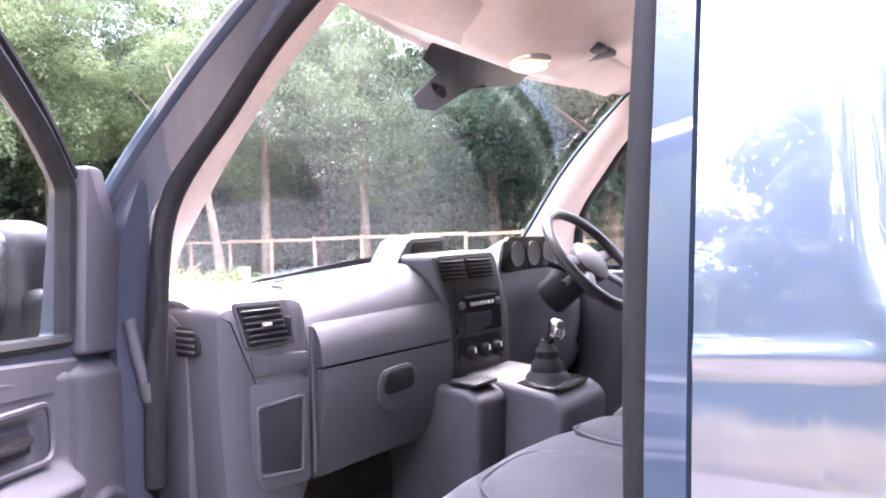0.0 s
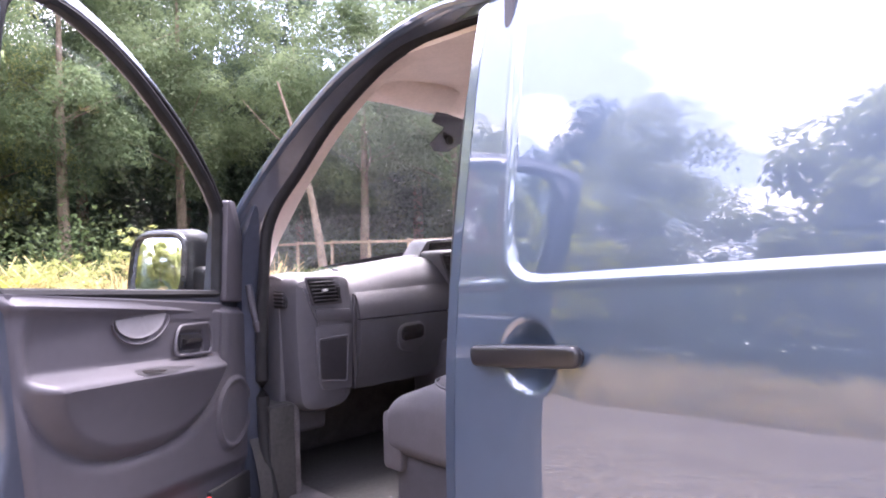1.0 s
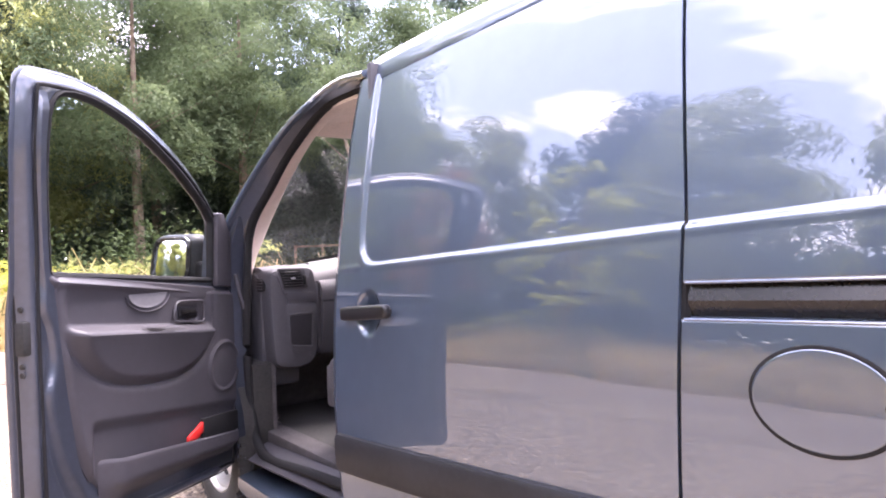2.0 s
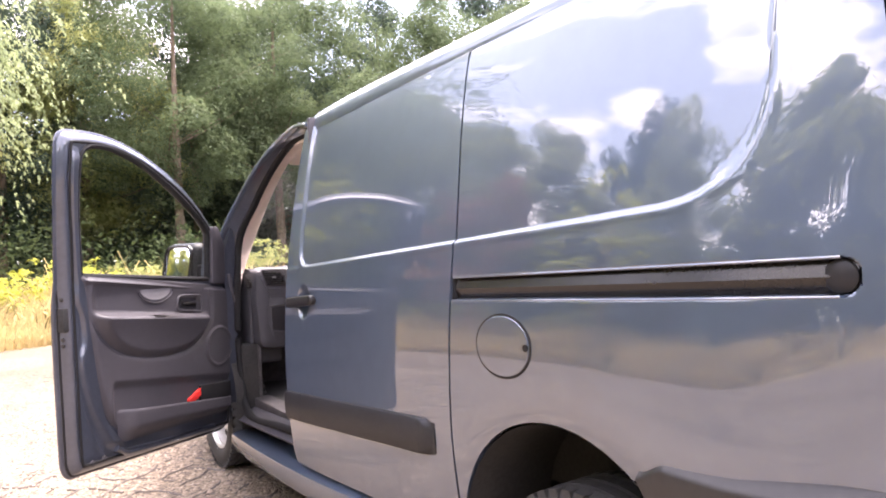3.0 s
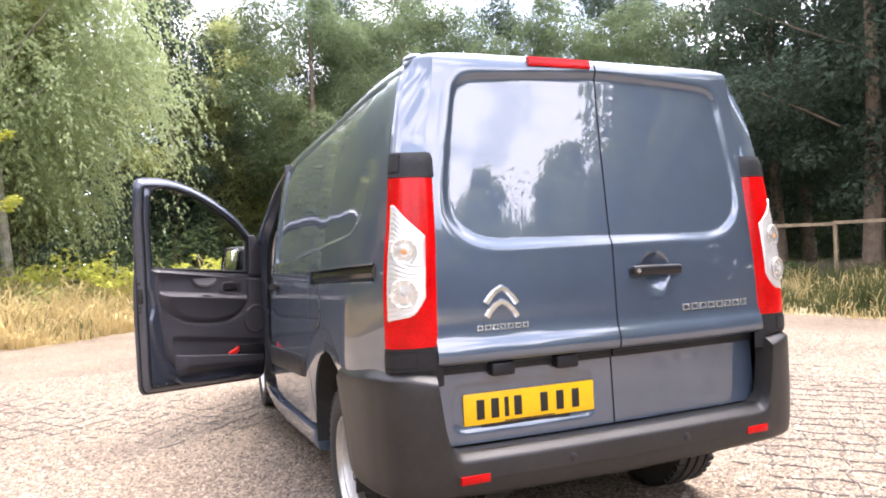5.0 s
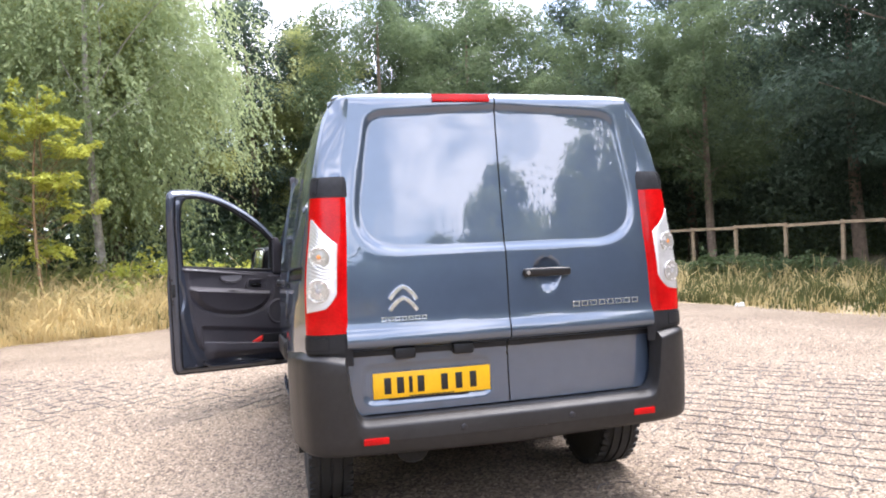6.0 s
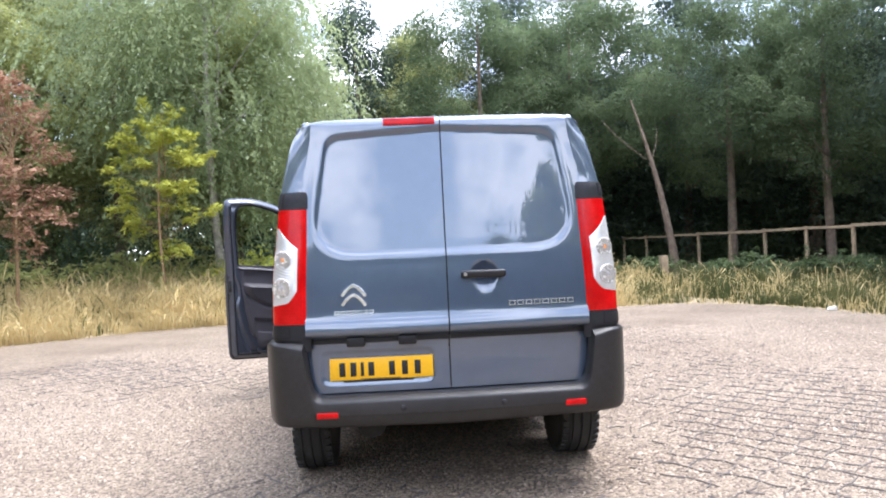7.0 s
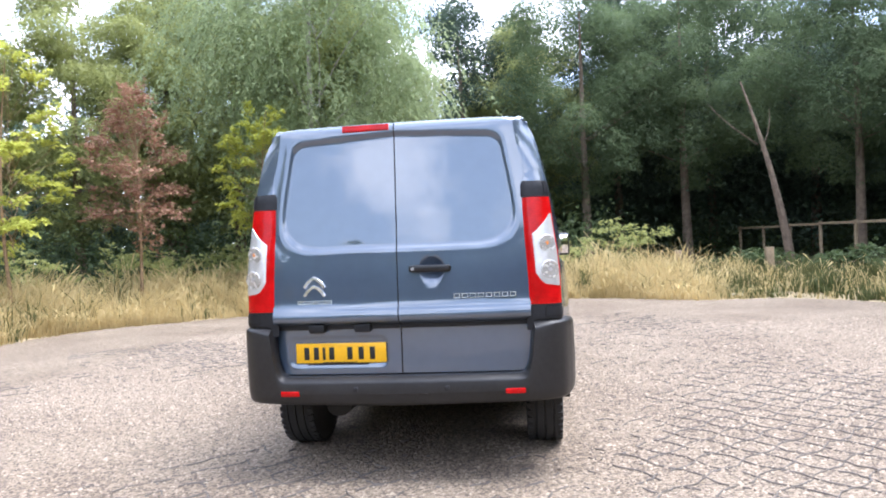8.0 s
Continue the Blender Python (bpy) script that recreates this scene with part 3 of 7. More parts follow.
# painted header between the door tops and the roof, rounding both upper corners
def header(sgn):
    low, high = [], []
    spots = [(s, roof_point(s, 0.072)) for s in steps(0, 1, 0.01)]
    for u in steps(0, 1, 0.05):
        z = rear_top(u * 0.68)
        low.append(Vector((u * rear_edge(z), rear(u * rear_edge(z), z) + 0.001, z - 0.001)))
    for t in steps(0.1, 1, 0.1):
        q = corner(t, 1.942)
        low.append(Vector((-q.x, q.y, q.z)))
    for q in low:
        high.append(min(spots, key=lambda k: abs(k[1].x - q.x))[1] + Vector((0, 0.004, 0.001)))
    bm = bmesh.new()
    rows = [[bm.verts.new((sgn * p.x, p.y, p.z)) for p in (a.lerp(b, t) + Vector((0, -0.012, 0.010)) * min(1, (b - a).length / 0.05) * t * (1 - t) * 2 for t in steps(0, 1, 0.2))] for a, b in zip(low, high)]
    for a, b in zip(rows, rows[1:]):
        for j in range(len(a) - 1):
            bm.faces.new((a[j], b[j], b[j + 1], a[j + 1]))
    bmesh.ops.remove_doubles(bm, verts=bm.verts, dist=0.0003)
    bmesh.ops.recalc_face_normals(bm, faces=bm.faces)
    part("roof_header", bm, PAINT, van)


for sgn in (-1, 1):
    header(sgn)


def rear_door(shape, right):
    bm = bmesh.new()
    zs = knots(0.0, 1.0, 0.022, [(0.005, 0.17, 0.006), (0.17, 0.285, 0.0032), (0.285, 0.32, 0.008), (0.38, 0.58, 0.008), (0.86, 1.0, 0.008)])
    us = knots(0.0, 1.0, 0.02, [(0.16, 0.40, 0.009), (0.78, 1.0, 0.008), (0.0, 0.03, 0.008)]) if right else knots(0.0, 1.0, 0.016, [(0.78, 1.0, 0.008), (0.0, 0.16, 0.008)])
    grid = []
    for u in us:
        col = []
        for v in zs:
            z = 0.578 + v * (rear_top(u * 0.68) - 0.578)
            x = (0.0035 + u * (rear_edge(z) - 0.0035)) * (1 if right else -1)
            if z < 0.86:
                x *= min(1, 0.722 / rear_edge(z))
            col.append(bm.verts.new((x, shape(x, z), z)))
        grid.append(col)
    for a, b in zip(grid, grid[1:]):
        for j in range(len(a) - 1):
            bm.faces.new((a[j], b[j], b[j + 1], a[j + 1]))
    edges = [e for e in bm.edges if e.is_boundary]
    out = bmesh.ops.extrude_edge_only(bm, edges=edges)
    for g in out["geom"]:
        if isinstance(g, bmesh.types.BMVert):
            g.co.y += 0.03
    bmesh.ops.recalc_face_normals(bm, faces=bm.faces)
    return bm


door_l = part("rear_door", rear_door(rear_left, False), PAINT, van, "dark blue-grey rear door with number plate")
door_r = part("rear_door", rear_door(rear_right, True), PAINT, van, "dark blue-grey rear door with black handle")
groove([(0, rear(0.02, z) + 0.012, z) for z in steps(0.58, 1.95, 0.03)], 0.008)
for sgn in (-1, 1):
    groove([(sgn * (rear_edge(z) + 0.003), rear(0.70, z) + 0.012, z) for z in steps(0.86, 1.60, 0.05)], 0.006)
# dark trim strip in the step above the lower door panels
for x0, x1 in ((-0.715, -0.006), (0.006, 0.715)):
    part("trim_strip", sweep([(x, rear(x, 0.838) - 0.003, 0.840) for x in steps(x0, x1, 0.05)], [(-0.006, -0.013), (0.006, -0.013), (0.006, 0.013), (-0.006, 0.013)]), PLASTIC, van)


def plate_lamp(x):
    bm = box(x - 0.046, x + 0.046, -0.046, 0.004, 0.812, 0.860, 0.010)
    part("plate_lamp", bm, PLASTIC, door_l)


plate_lamp(-0.472)
plate_lamp(-0.212)
# number plate: bars stand for its characters
def swung(bm):
    """Turns the plate to follow the door, which curves forward at its outer side."""
    for v in bm.verts:
        v.co.y += 0.017 * (-0.088 - v.co.x) / 0.523
    return bm


plate = part("number_plate", swung(box(-0.611, -0.088, -0.012, -0.004, 0.639, 0.750, 0.003)), YELLOW, door_l, "yellow rear number plate with black characters")
for k, x in enumerate([-0.548, -0.492, -0.447, -0.402, -0.297, -0.232, -0.167]):
    w = 0.008 if k == 2 else 0.015
    part("character_bar", swung(box(x - w, x + w, -0.0136, -0.0118, 0.658, 0.728, 0.002)), INK, plate)
part("maker_strip", swung(box(-0.455, -0.255, -0.0136, -0.0118, 0.6415, 0.6455)), INK, plate)
part("plate_backing", swung(box(-0.545, -0.19, -0.010, -0.003, 0.628, 0.641)), PLASTIC, plate)

# badge of two chevrons, bars for the lettering
def on_rear(x, z, off):
    return Vector((x, rear(x, z) - off, z))


def bent_bar(pts, width, thick=0.008):
    """One bevelled bar along a bent line on the rear doors."""
    bm = bmesh.new()
    rows = []
    for i, (x, z) in enumerate(pts):
        (xa, za), (xb, zb) = pts[max(i - 1, 0)], pts[min(i + 1, len(pts) - 1)]
        d = Vector((xb - xa, zb - za)).normalized()
        n = Vector((-d.y, d.x)) * width / 2
        rows.append([bm.verts.new(on_rear(x + n.x * k, z + n.y * k, lift)) for k, lift in ((1, 0), (0.62, thick), (-0.62, thick), (-1, 0))])
    for a, b in zip(rows, rows[1:]):
        for j in range(3):
            bm.faces.new((a[j], a[j + 1], b[j + 1], b[j]))
    bm.faces.new(rows[0])
    bm.faces.new(rows[-1][::-1])
    bmesh.ops.recalc_face_normals(bm, faces=bm.faces)
    return bm


for z in (1.075, 1.028):
    part("badge_chevron", bent_bar([(-0.530, z - 0.006), (-0.514, z + 0.015), (-0.493, z + 0.034), (-0.472, z + 0.045), (-0.451, z + 0.034), (-0.430, z + 0.014), (-0.414, z - 0.010)], 0.023), SILVER, door_l, "chrome chevron badge", smooth=False)


def letter_row(x0, x1, z0, z1, count, parent):
    """A row of slim outlined shapes in place of the lettering."""
    step = (x1 - x0) / count
    for k in range(count):
        a, b = x0 + (k + 0.08) * step, x0 + (k + 0.86) * step
        w = min(0.0056, (z1 - z0) * 0.28)
        bm = bmesh.new()
        for p, q in (((a, z1 - w / 2), (b, z1 - w / 2)), ((a, z0 + w / 2), (b, z0 + w / 2)), ((a + w / 2, z0), (a + w / 2, z1)), ((b - w / 2, z0), (b - w / 2, z1))):
            piece = bent_bar([p, q], w, thick=0.005)
            me = bpy.data.meshes.new("stroke")
            piece.to_mesh(me)
            piece.free()
            bm.from_mesh(me)
            bpy.data.meshes.remove(me)
        part("letter_shape", bm, SILVER, parent, smooth=False)


letter_row(-0.572, -0.370, 0.976, 0.996, 7, door_l)
letter_row(0.303, 0.648, 0.984, 1.010, 8, door_r)


def grip(parent, a, b, r0, r1, name="door_handle"):
    """A moulded pull handle between two points, thicker in the middle."""
    pts = [Vector(a).lerp(Vector(b), t) for t in (0.5 - 0.5 * math.cos(math.pi * k / 36) for k in range(37))]
    scales = [max(0.35, (1.0 - abs(2 * t - 1) ** 30) ** 0.5) * (1.0 - 0.10 * abs(2 * t - 1) ** 2) for t in (0.5 - 0.5 * math.cos(math.pi * i / 36) for i in range(37))]
    return part(name, sweep(pts, [(r0 * c, r1 * s) for c, s in ((math.copysign(abs(math.cos(a)) ** 0.6, math.cos(a)), math.copysign(abs(math.sin(a)) ** 0.6, math.sin(a))) for a in np.linspace(0, 2 * math.pi, 20, endpoint=False))], scales=scales), HANDLE, parent, "black plastic pull handle")


h = grip(door_r, (0.068, rear(0.07, 1.149) - 0.018, 1.152), (0.297, rear(0.29, 1.149) - 0.020, 1.150), 0.014, 0.020)
part("key_lock", lathe([(-0.004, 0.004), (-0.004, 0.008), (0.0, 0.009)], (0.090, rear(0.09, 1.15) - 0.030, 1.151), "y", 16), STEEL, h)
h = grip(sliding_door, (-0.982, 2.314, 1.062), (-0.978, 2.058, 1.084), 0.016, 0.022)
for a, b in (((-0.950, 2.292, 1.064), (-0.978, 2.290, 1.064)), ((-0.946, 2.072, 1.082), (-0.976, 2.074, 1.082))):
    part("handle_foot", sweep([a, b], ring_profile(0.013, 0.015, 10), up=(0, 1, 0)), PLASTIC, h)
for a in ((0.086, 1.152), (0.280, 1.150)):
    part("handle_foot", sweep([(a[0], rear(a[0], a[1]) + 0.004, a[1]), (a[0], rear(a[0], a[1]) - 0.018, a[1])], ring_profile(0.011, 0.014, 10)), PLASTIC, door_r)

# high brake light
bm = sheet(steps(-0.290, -0.026, 0.02), steps(0, 1, 0.2), lambda x, v: (x, lerp_table(REAR, min(1.945, 1.928 + 0.034 * v)) - 0.008 - 0.003 * math.sin(math.pi * v), 1.928 + 0.034 * v), rim=(0, 0.03, 0))
bmesh.ops.recalc_face_normals(bm, faces=bm.faces)
part("brake_light", bm, RED_LENS, door_l, "slim red high brake light")


# tail lamps
def lamp(sgn):
    def m(bm):
        return mirrored(bm) if sgn > 0 else bm
    rim = (lambda c: (0.03, 0.02, 0))
    body = part("tail_lamp", m(sheet(steps(0.03, 0.97, 0.06), steps(0.938, 1.512, 0.03), lambda t, z: corner(t, z, 0.003 + 0.009 * math.sin(math.pi * t)), rim=rim)), RED_LENS, van, "tall red and clear tail lamp")
    top_z = lambda t: 1.420 - 0.125 * max(0, 0.85 - t)
    low_z = lambda t: 1.030 + 0.020 * (1 - t) + 0.45 * max(0, 0.35 - t) ** 2

    def lens(t, v):
        tt = 0.13 + 0.68 * t
        z = low_z(t) + (top_z(t) - low_z(t)) * v
        return corner(tt, z, 0.0052 + 0.009 * math.sin(math.pi * tt) + (0.0007 if int(v * 46) % 2 else 0))
    part("clear_lens", m(sheet(steps(0, 1, 0.08), steps(0, 1, 1 / 92), lens, rim=lambda c: (0.008, 0.006, 0))), CLEAR_LENS, body, "clear ribbed lamp lens")
    for z, r, mat, nm, lift in ((1.262, 0.046, REFLECTOR, "reflector_bowl", 0.0165), (1.122, 0.050, REFLECTOR, "reflector_bowl", 0.0165), (1.262, 0.011, AMBER, "indicator_bulb", 0.019), (1.122, 0.012, GREY_LIGHT, "reversing_bulb", 0.019)):
        c = corner(0.46, z, lift)
        d = (corner(0.46, z, 0.03) - c).normalized()
        bm = lathe([(-0.004, r), (0.0, r), (0.002, r * 0.92), (0.0006, r * 0.8), (0.0016, r * 0.5), (0.0035, r * 0.2)], (0, 0, 0), "z", 24)
        rot = d.to_track_quat("Z", "Y").to_matrix()
        for v in bm.verts:
            v.co = rot @ v.co + c
        part(nm, m(bm), mat, body)
    for lo, hi in ((1.514, 1.600), (0.860, 0.936)):
        cap = part("lamp_cover", m(sheet(steps(0.0, 1.0, 0.05), steps(lo, hi, 0.02), lambda t, z: corner(t, z, 0.004 + 0.008 * math.sin(math.pi * t)), rim=rim)), PLASTIC, van, "black plastic lamp end cover")
        f0, f1, z0, z1 = (0.62, 0.97, lo + 0.020, hi - 0.012) if lo > 1.2 else (0.30, 0.97, lo + 0.014, hi - 0.014)
        for grow, off, mat, nm in ((0.014, 0.0052, RUBBER, "flap_gap"), (0.0, 0.0075, PLASTIC, "cover_flap")):
            part(nm, m(sheet(steps(f0 - grow * 1.6, min(1.0, f1 + grow), 0.05), steps(z0 - grow * 0.3, z1 + grow * 0.3, 0.02), lambda t, z: corner(t, z, off + 0.008 * math.sin(math.pi * t)), rim=lambda c: (0.006, 0.004, 0))), mat, cap)


lamp(-1)
lamp(1)

# rear bumper, one moulding that wraps both corners
BUMP_PLAN = smooth_line([(-0.950, 0.50, 0), (-0.955, 0.36, 0), (-0.946, 0.18, 0), (-0.920, 0.06, 0), (-0.866, -0.035, 0), (-0.74, -0.082, 0), (-0.5, -0.098, 0), (-0.25, -0.104, 0), (0, -0.106, 0)], 28)
BUMP_PLAN = BUMP_PLAN + [Vector((-p.x, p.y, 0)) for p in BUMP_PLAN[-2::-1]]


def bumper_mesh():
    bm = bmesh.new()
    rings = []
    for i, p in enumerate(BUMP_PLAN):
        a, b = BUMP_PLAN[max(i - 1, 0)], BUMP_PLAN[min(i + 1, len(BUMP_PLAN) - 1)]
        t = (b - a).normalized()
        n = Vector((t.y, -t.x, 0))
        n = n if n.dot(p - Vector((0, 0.9, 0))) > 0 else -n
        horn = smoothstep(0.668, 0.706, abs(p.x))
        top = 0.575 + 0.264 * min(1, max(0, (abs(p.x) - 0.600) / 0.130)) ** 6 + 0.024 * smoothstep(0.32, 0.02, p.y) * smoothstep(0.70, 0.86, abs(p.x)) - 0.030 * smoothstep(0.43, 0.50, p.y)
        bottom = 0.425 - 0.015 * (1 - abs(p.x) / 0.9)
        deep = 0.10 - 0.025 * horn
        prof = [(-deep, top - 0.004), (-0.040, top), (-0.034, top - 0.001), (-0.024, top - 0.006), (-0.004, top - 0.022), (0.001, top - 0.027), (0.003, top - 0.034), (0.004, top - 0.075), (0.004, (top + bottom) / 2 - 0.01), (0.0, bottom + 0.07),
                (-0.006, bottom + 0.022), (-0.018, bottom + 0.006), (-0.04, bottom), (-deep, bottom + 0.01)]
        ring = []
        for o, z in prof:  # the front end follows the round of the wheel arch
            q = p + n * o + Vector((0, 0, z))
            arch_y = ARCH_Y - math.sqrt(max(0.0, (ARCH_R + 0.008) ** 2 - (z - ARCH_Z) ** 2))
            q.y -= max(0.0, 0.50 - arch_y) * smoothstep(0.12, 0.50, q.y)
            ring.append(bm.verts.new(q))
        rings.append(ring)
    for a, b in zip(rings, rings[1:]):
        for j in range(len(a)):
            k = (j + 1) % len(a)
            bm.faces.new((a[j], b[j], b[k], a[k]))
    bm.faces.new(rings[0])
    bm.faces.new(rings[-1][::-1])
    bmesh.ops.recalc_face_normals(bm, faces=bm.faces)
    return bm


bumper = part("rear_bumper", bumper_mesh(), BUMPER, van, "matt black plastic rear bumper")
for x0, x1 in ((-0.672, -0.566), (0.566, 0.672)):
    part("rear_reflector", box(x0, x1, -0.104 + 0.02 * (abs(x0 + x1) / 2 - 0.5), -0.07, 0.474, 0.503, 0.004), RED_LENS, bumper, "small red reflector")
for x, y, z in ((-0.245, -0.104, 0.511), (0.255, -0.104, 0.511), (-0.800, -0.060, 0.560), (0.800, -0.060, 0.560)):
    part("parking_sensor", lathe([(0.0, 0.014), (-0.004, 0.014), (-0.006, 0.011), (-0.006, 0.002)], (x, y - 0.002, z), "y", 20), STACK, bumper)

# sliding door rail in its slot
def rail_prof():
    pts = []
    for y in steps(0.094, DOOR_GAP - 0.008, 0.04):
        pts.append((-(plain_side(y, rail_line(y)) - 0.020), y, rail_line(y)))
    return pts


rail = part("door_rail", sweep(rail_prof(), [(0.0, -0.029), (0.014, -0.029), (0.016, -0.022), (0.004, -0.016), (0.003, 0.010), (0.013, 0.016), (0.017, 0.024), (0.014, 0.029), (0.0, 0.029), (-0.01, 0.0)], up=(0, 0, 1)), GLOSS_BLACK, van, "black sliding door rail")
bm = lathe([(-0.018, 0.028), (0.0, 0.028), (0.004, 0.022), (0.004, 0.001)], (0, 0, 0), "x", 24)
for v in bm.verts:
    v.co = (-(v.co.x) - plain_side(0.117, 1.19) + 0.012, 0.119 + v.co.y, rail_line(0.119) + v.co.z)
bmesh.ops.recalc_face_normals(bm, faces=bm.faces)
part("rail_end_cap", bm, PLASTIC, rail)

for k in (-1, 1):
    part("rail_lip", sweep([(-(plain_side(y, rail_line(y) + k * 0.033) - 0.002), y, rail_line(y) + k * 0.0325) for y in steps(0.115, DOOR_GAP - 0.008, 0.05)], ring_profile(0.0034, 0.0034, 8)), PAINT, rail)

# fuel flap
def oval(ry, rz, k=48):
    return [(ry * math.cos(2 * math.pi * i / k), rz * math.sin(2 * math.pi * i / k)) for i in range(k)]


def flap_disc(ry, rz, off, thick, name, mat, parent):
    bm = bmesh.new()
    rings = []
    for s, o in ((1.0, off - thick), (1.0, off), (0.985, off + 0.0010), (0.97, off + 0.0012), (0.955, off + 0.0012), (0.6, off + 0.0012), (0.25, off + 0.0012)):
        rings.append([bm.verts.new((-(plain_side(0.925 + a * s, 1.008 + b * s) + o), 0.925 + a * s, 1.008 + b * s)) for a, b in oval(ry, rz)])
    for a, b in zip(rings, rings[1:]):
        for j in range(len(a)):
            bm.faces.new((a[j], a[(j + 1) % len(a)], b[(j + 1) % len(a)], b[j]))
    bm.faces.new(rings[-1])
    bmesh.ops.recalc_face_normals(bm, faces=bm.faces)
    return part(name, bm, mat, parent)


flap_disc(0.1125, 0.0835, 0.0012, 0.01, "flap_gap", RUBBER, van)
flap = flap_disc(0.1062, 0.0772, 0.0032, 0.006, "fuel_flap", PAINT, van)
part("flap_latch", lathe([(-0.004, 0.009), (0.0, 0.009), (0.002, 0.006), (0.002, 0.001)], (-0.9465, 0.829, 1.012), "x", 16), RUBBER, flap)

# lower side moulding on the sliding door, sill
bm = bmesh.new()
rings = []
for y in [1.250, 1.256, 1.265, 1.28, 1.30] + steps(1.33, 2.368, 0.06):
    t = (y - 1.25) / 1.118
    top, low = 0.757 - 0.076 * t, 0.648 - 0.086 * t
    pinch = 0.030 * smoothstep(1.31, 1.25, y)
    soft = 1 - 0.75 * smoothstep(1.300, 1.250, y)
    rings.append([bm.verts.new((-(plain_side(y, z) + o * soft), y, z)) for o, z in ((-0.004, low - 0.004), (0.010, low + pinch), (0.017, low + 0.012 + pinch), (0.019, (top + low) / 2), (0.017, top - 0.014 - pinch), (0.010, top - 0.002 - pinch), (-0.004, top + 0.002))])
for a, b in zip(rings, rings[1:]):
    for j in range(len(a) - 1):
        bm.faces.new((a[j], a[j + 1], b[j + 1], b[j]))
bm.faces.new(rings[0])
bm.faces.new(rings[-1][::-1])
bmesh.ops.recalc_face_normals(bm, faces=bm.faces)
part("side_moulding", bm, PLASTIC, sliding_door, "black plastic rubbing strip")
for sgn in (-1, 1):
    bm = bmesh.new()
    rings = []
    for y in steps(1.150, 3.42, 0.1):
        z1 = 0.415 - 0.062 * (y - 1.15)
        rings.append([bm.verts.new((sgn * (plain_side(y, 0.42) + o), y, z)) for o, z in ((-0.16, z1 + 0.01), (-0.012, z1), (0.010, z1 - 0.012), (0.014, z1 - 0.05), (-0.01, z1 - 0.11), (-0.06, z1 - 0.125), (-0.16, z1 - 0.12))])
    for a, b in zip(rings, rings[1:]):
        for j in range(len(a)):
            k = (j + 1) % len(a)
            bm.faces.new((a[j], a[k], b[k], b[j]))
    bm.faces.new(rings[0])
    bm.faces.new(rings[-1])
    bmesh.ops.recalc_face_normals(bm, faces=bm.faces)
    part("sill", bm, PAINT, van)

# wheel arches, underbody, axle, exhaust
def arch_liner(yc, sgn):
    bm = bmesh.new()
    rows = []
    for a in np.linspace(math.radians(-12), math.radians(192), 26):
        y, z = yc + (ARCH_R - 0.006) * math.cos(a), ARCH_Z + (ARCH_R - 0.006) * math.sin(a)
        rows.append([bm.verts.new((sgn * x, y, z)) for x in ((0.925, 0.80, 0.60) if yc < 2 else (0.91, 0.89, 0.865))])
    for a, b in zip(rows, rows[1:]):
        for j in range(2):
            bm.faces.new((a[j], a[j + 1], b[j + 1], b[j]))
    bm.faces.new([r[2] for r in rows])
    part("wheel_arch_liner", bm, UNDER, van)


for yc in (ARCH_Y, ARCH_Y + BASE):
    for sgn in (-1, 1):
        arch_liner(yc, sgn)
part("underbody", box(-0.72, 0.72, 1.2, 4.5, 0.30, 0.46, 0.03), UNDER, van)
part("rear_floor", box(-0.60, 0.60, 0.02, 1.2, 0.44, 0.56, 0.03), UNDER, van)
part("rear_axle", sweep([(-0.72, WHEEL_Y, 0.33), (-0.3, WHEEL_Y + 0.03, 0.30), (0.3, WHEEL_Y + 0.03, 0.30), (0.72, WHEEL_Y, 0.33)], ring_profile(0.055, 0.045, 10)), UNDER, van)
part("exhaust", sweep([(-0.42, 0.16, 0.36), (-0.42, 0.5, 0.35), (-0.35, 1.0, 0.34), (-0.3, 1.6, 0.34)], ring_profile(0.075, 0.06, 12)), UNDER, van)


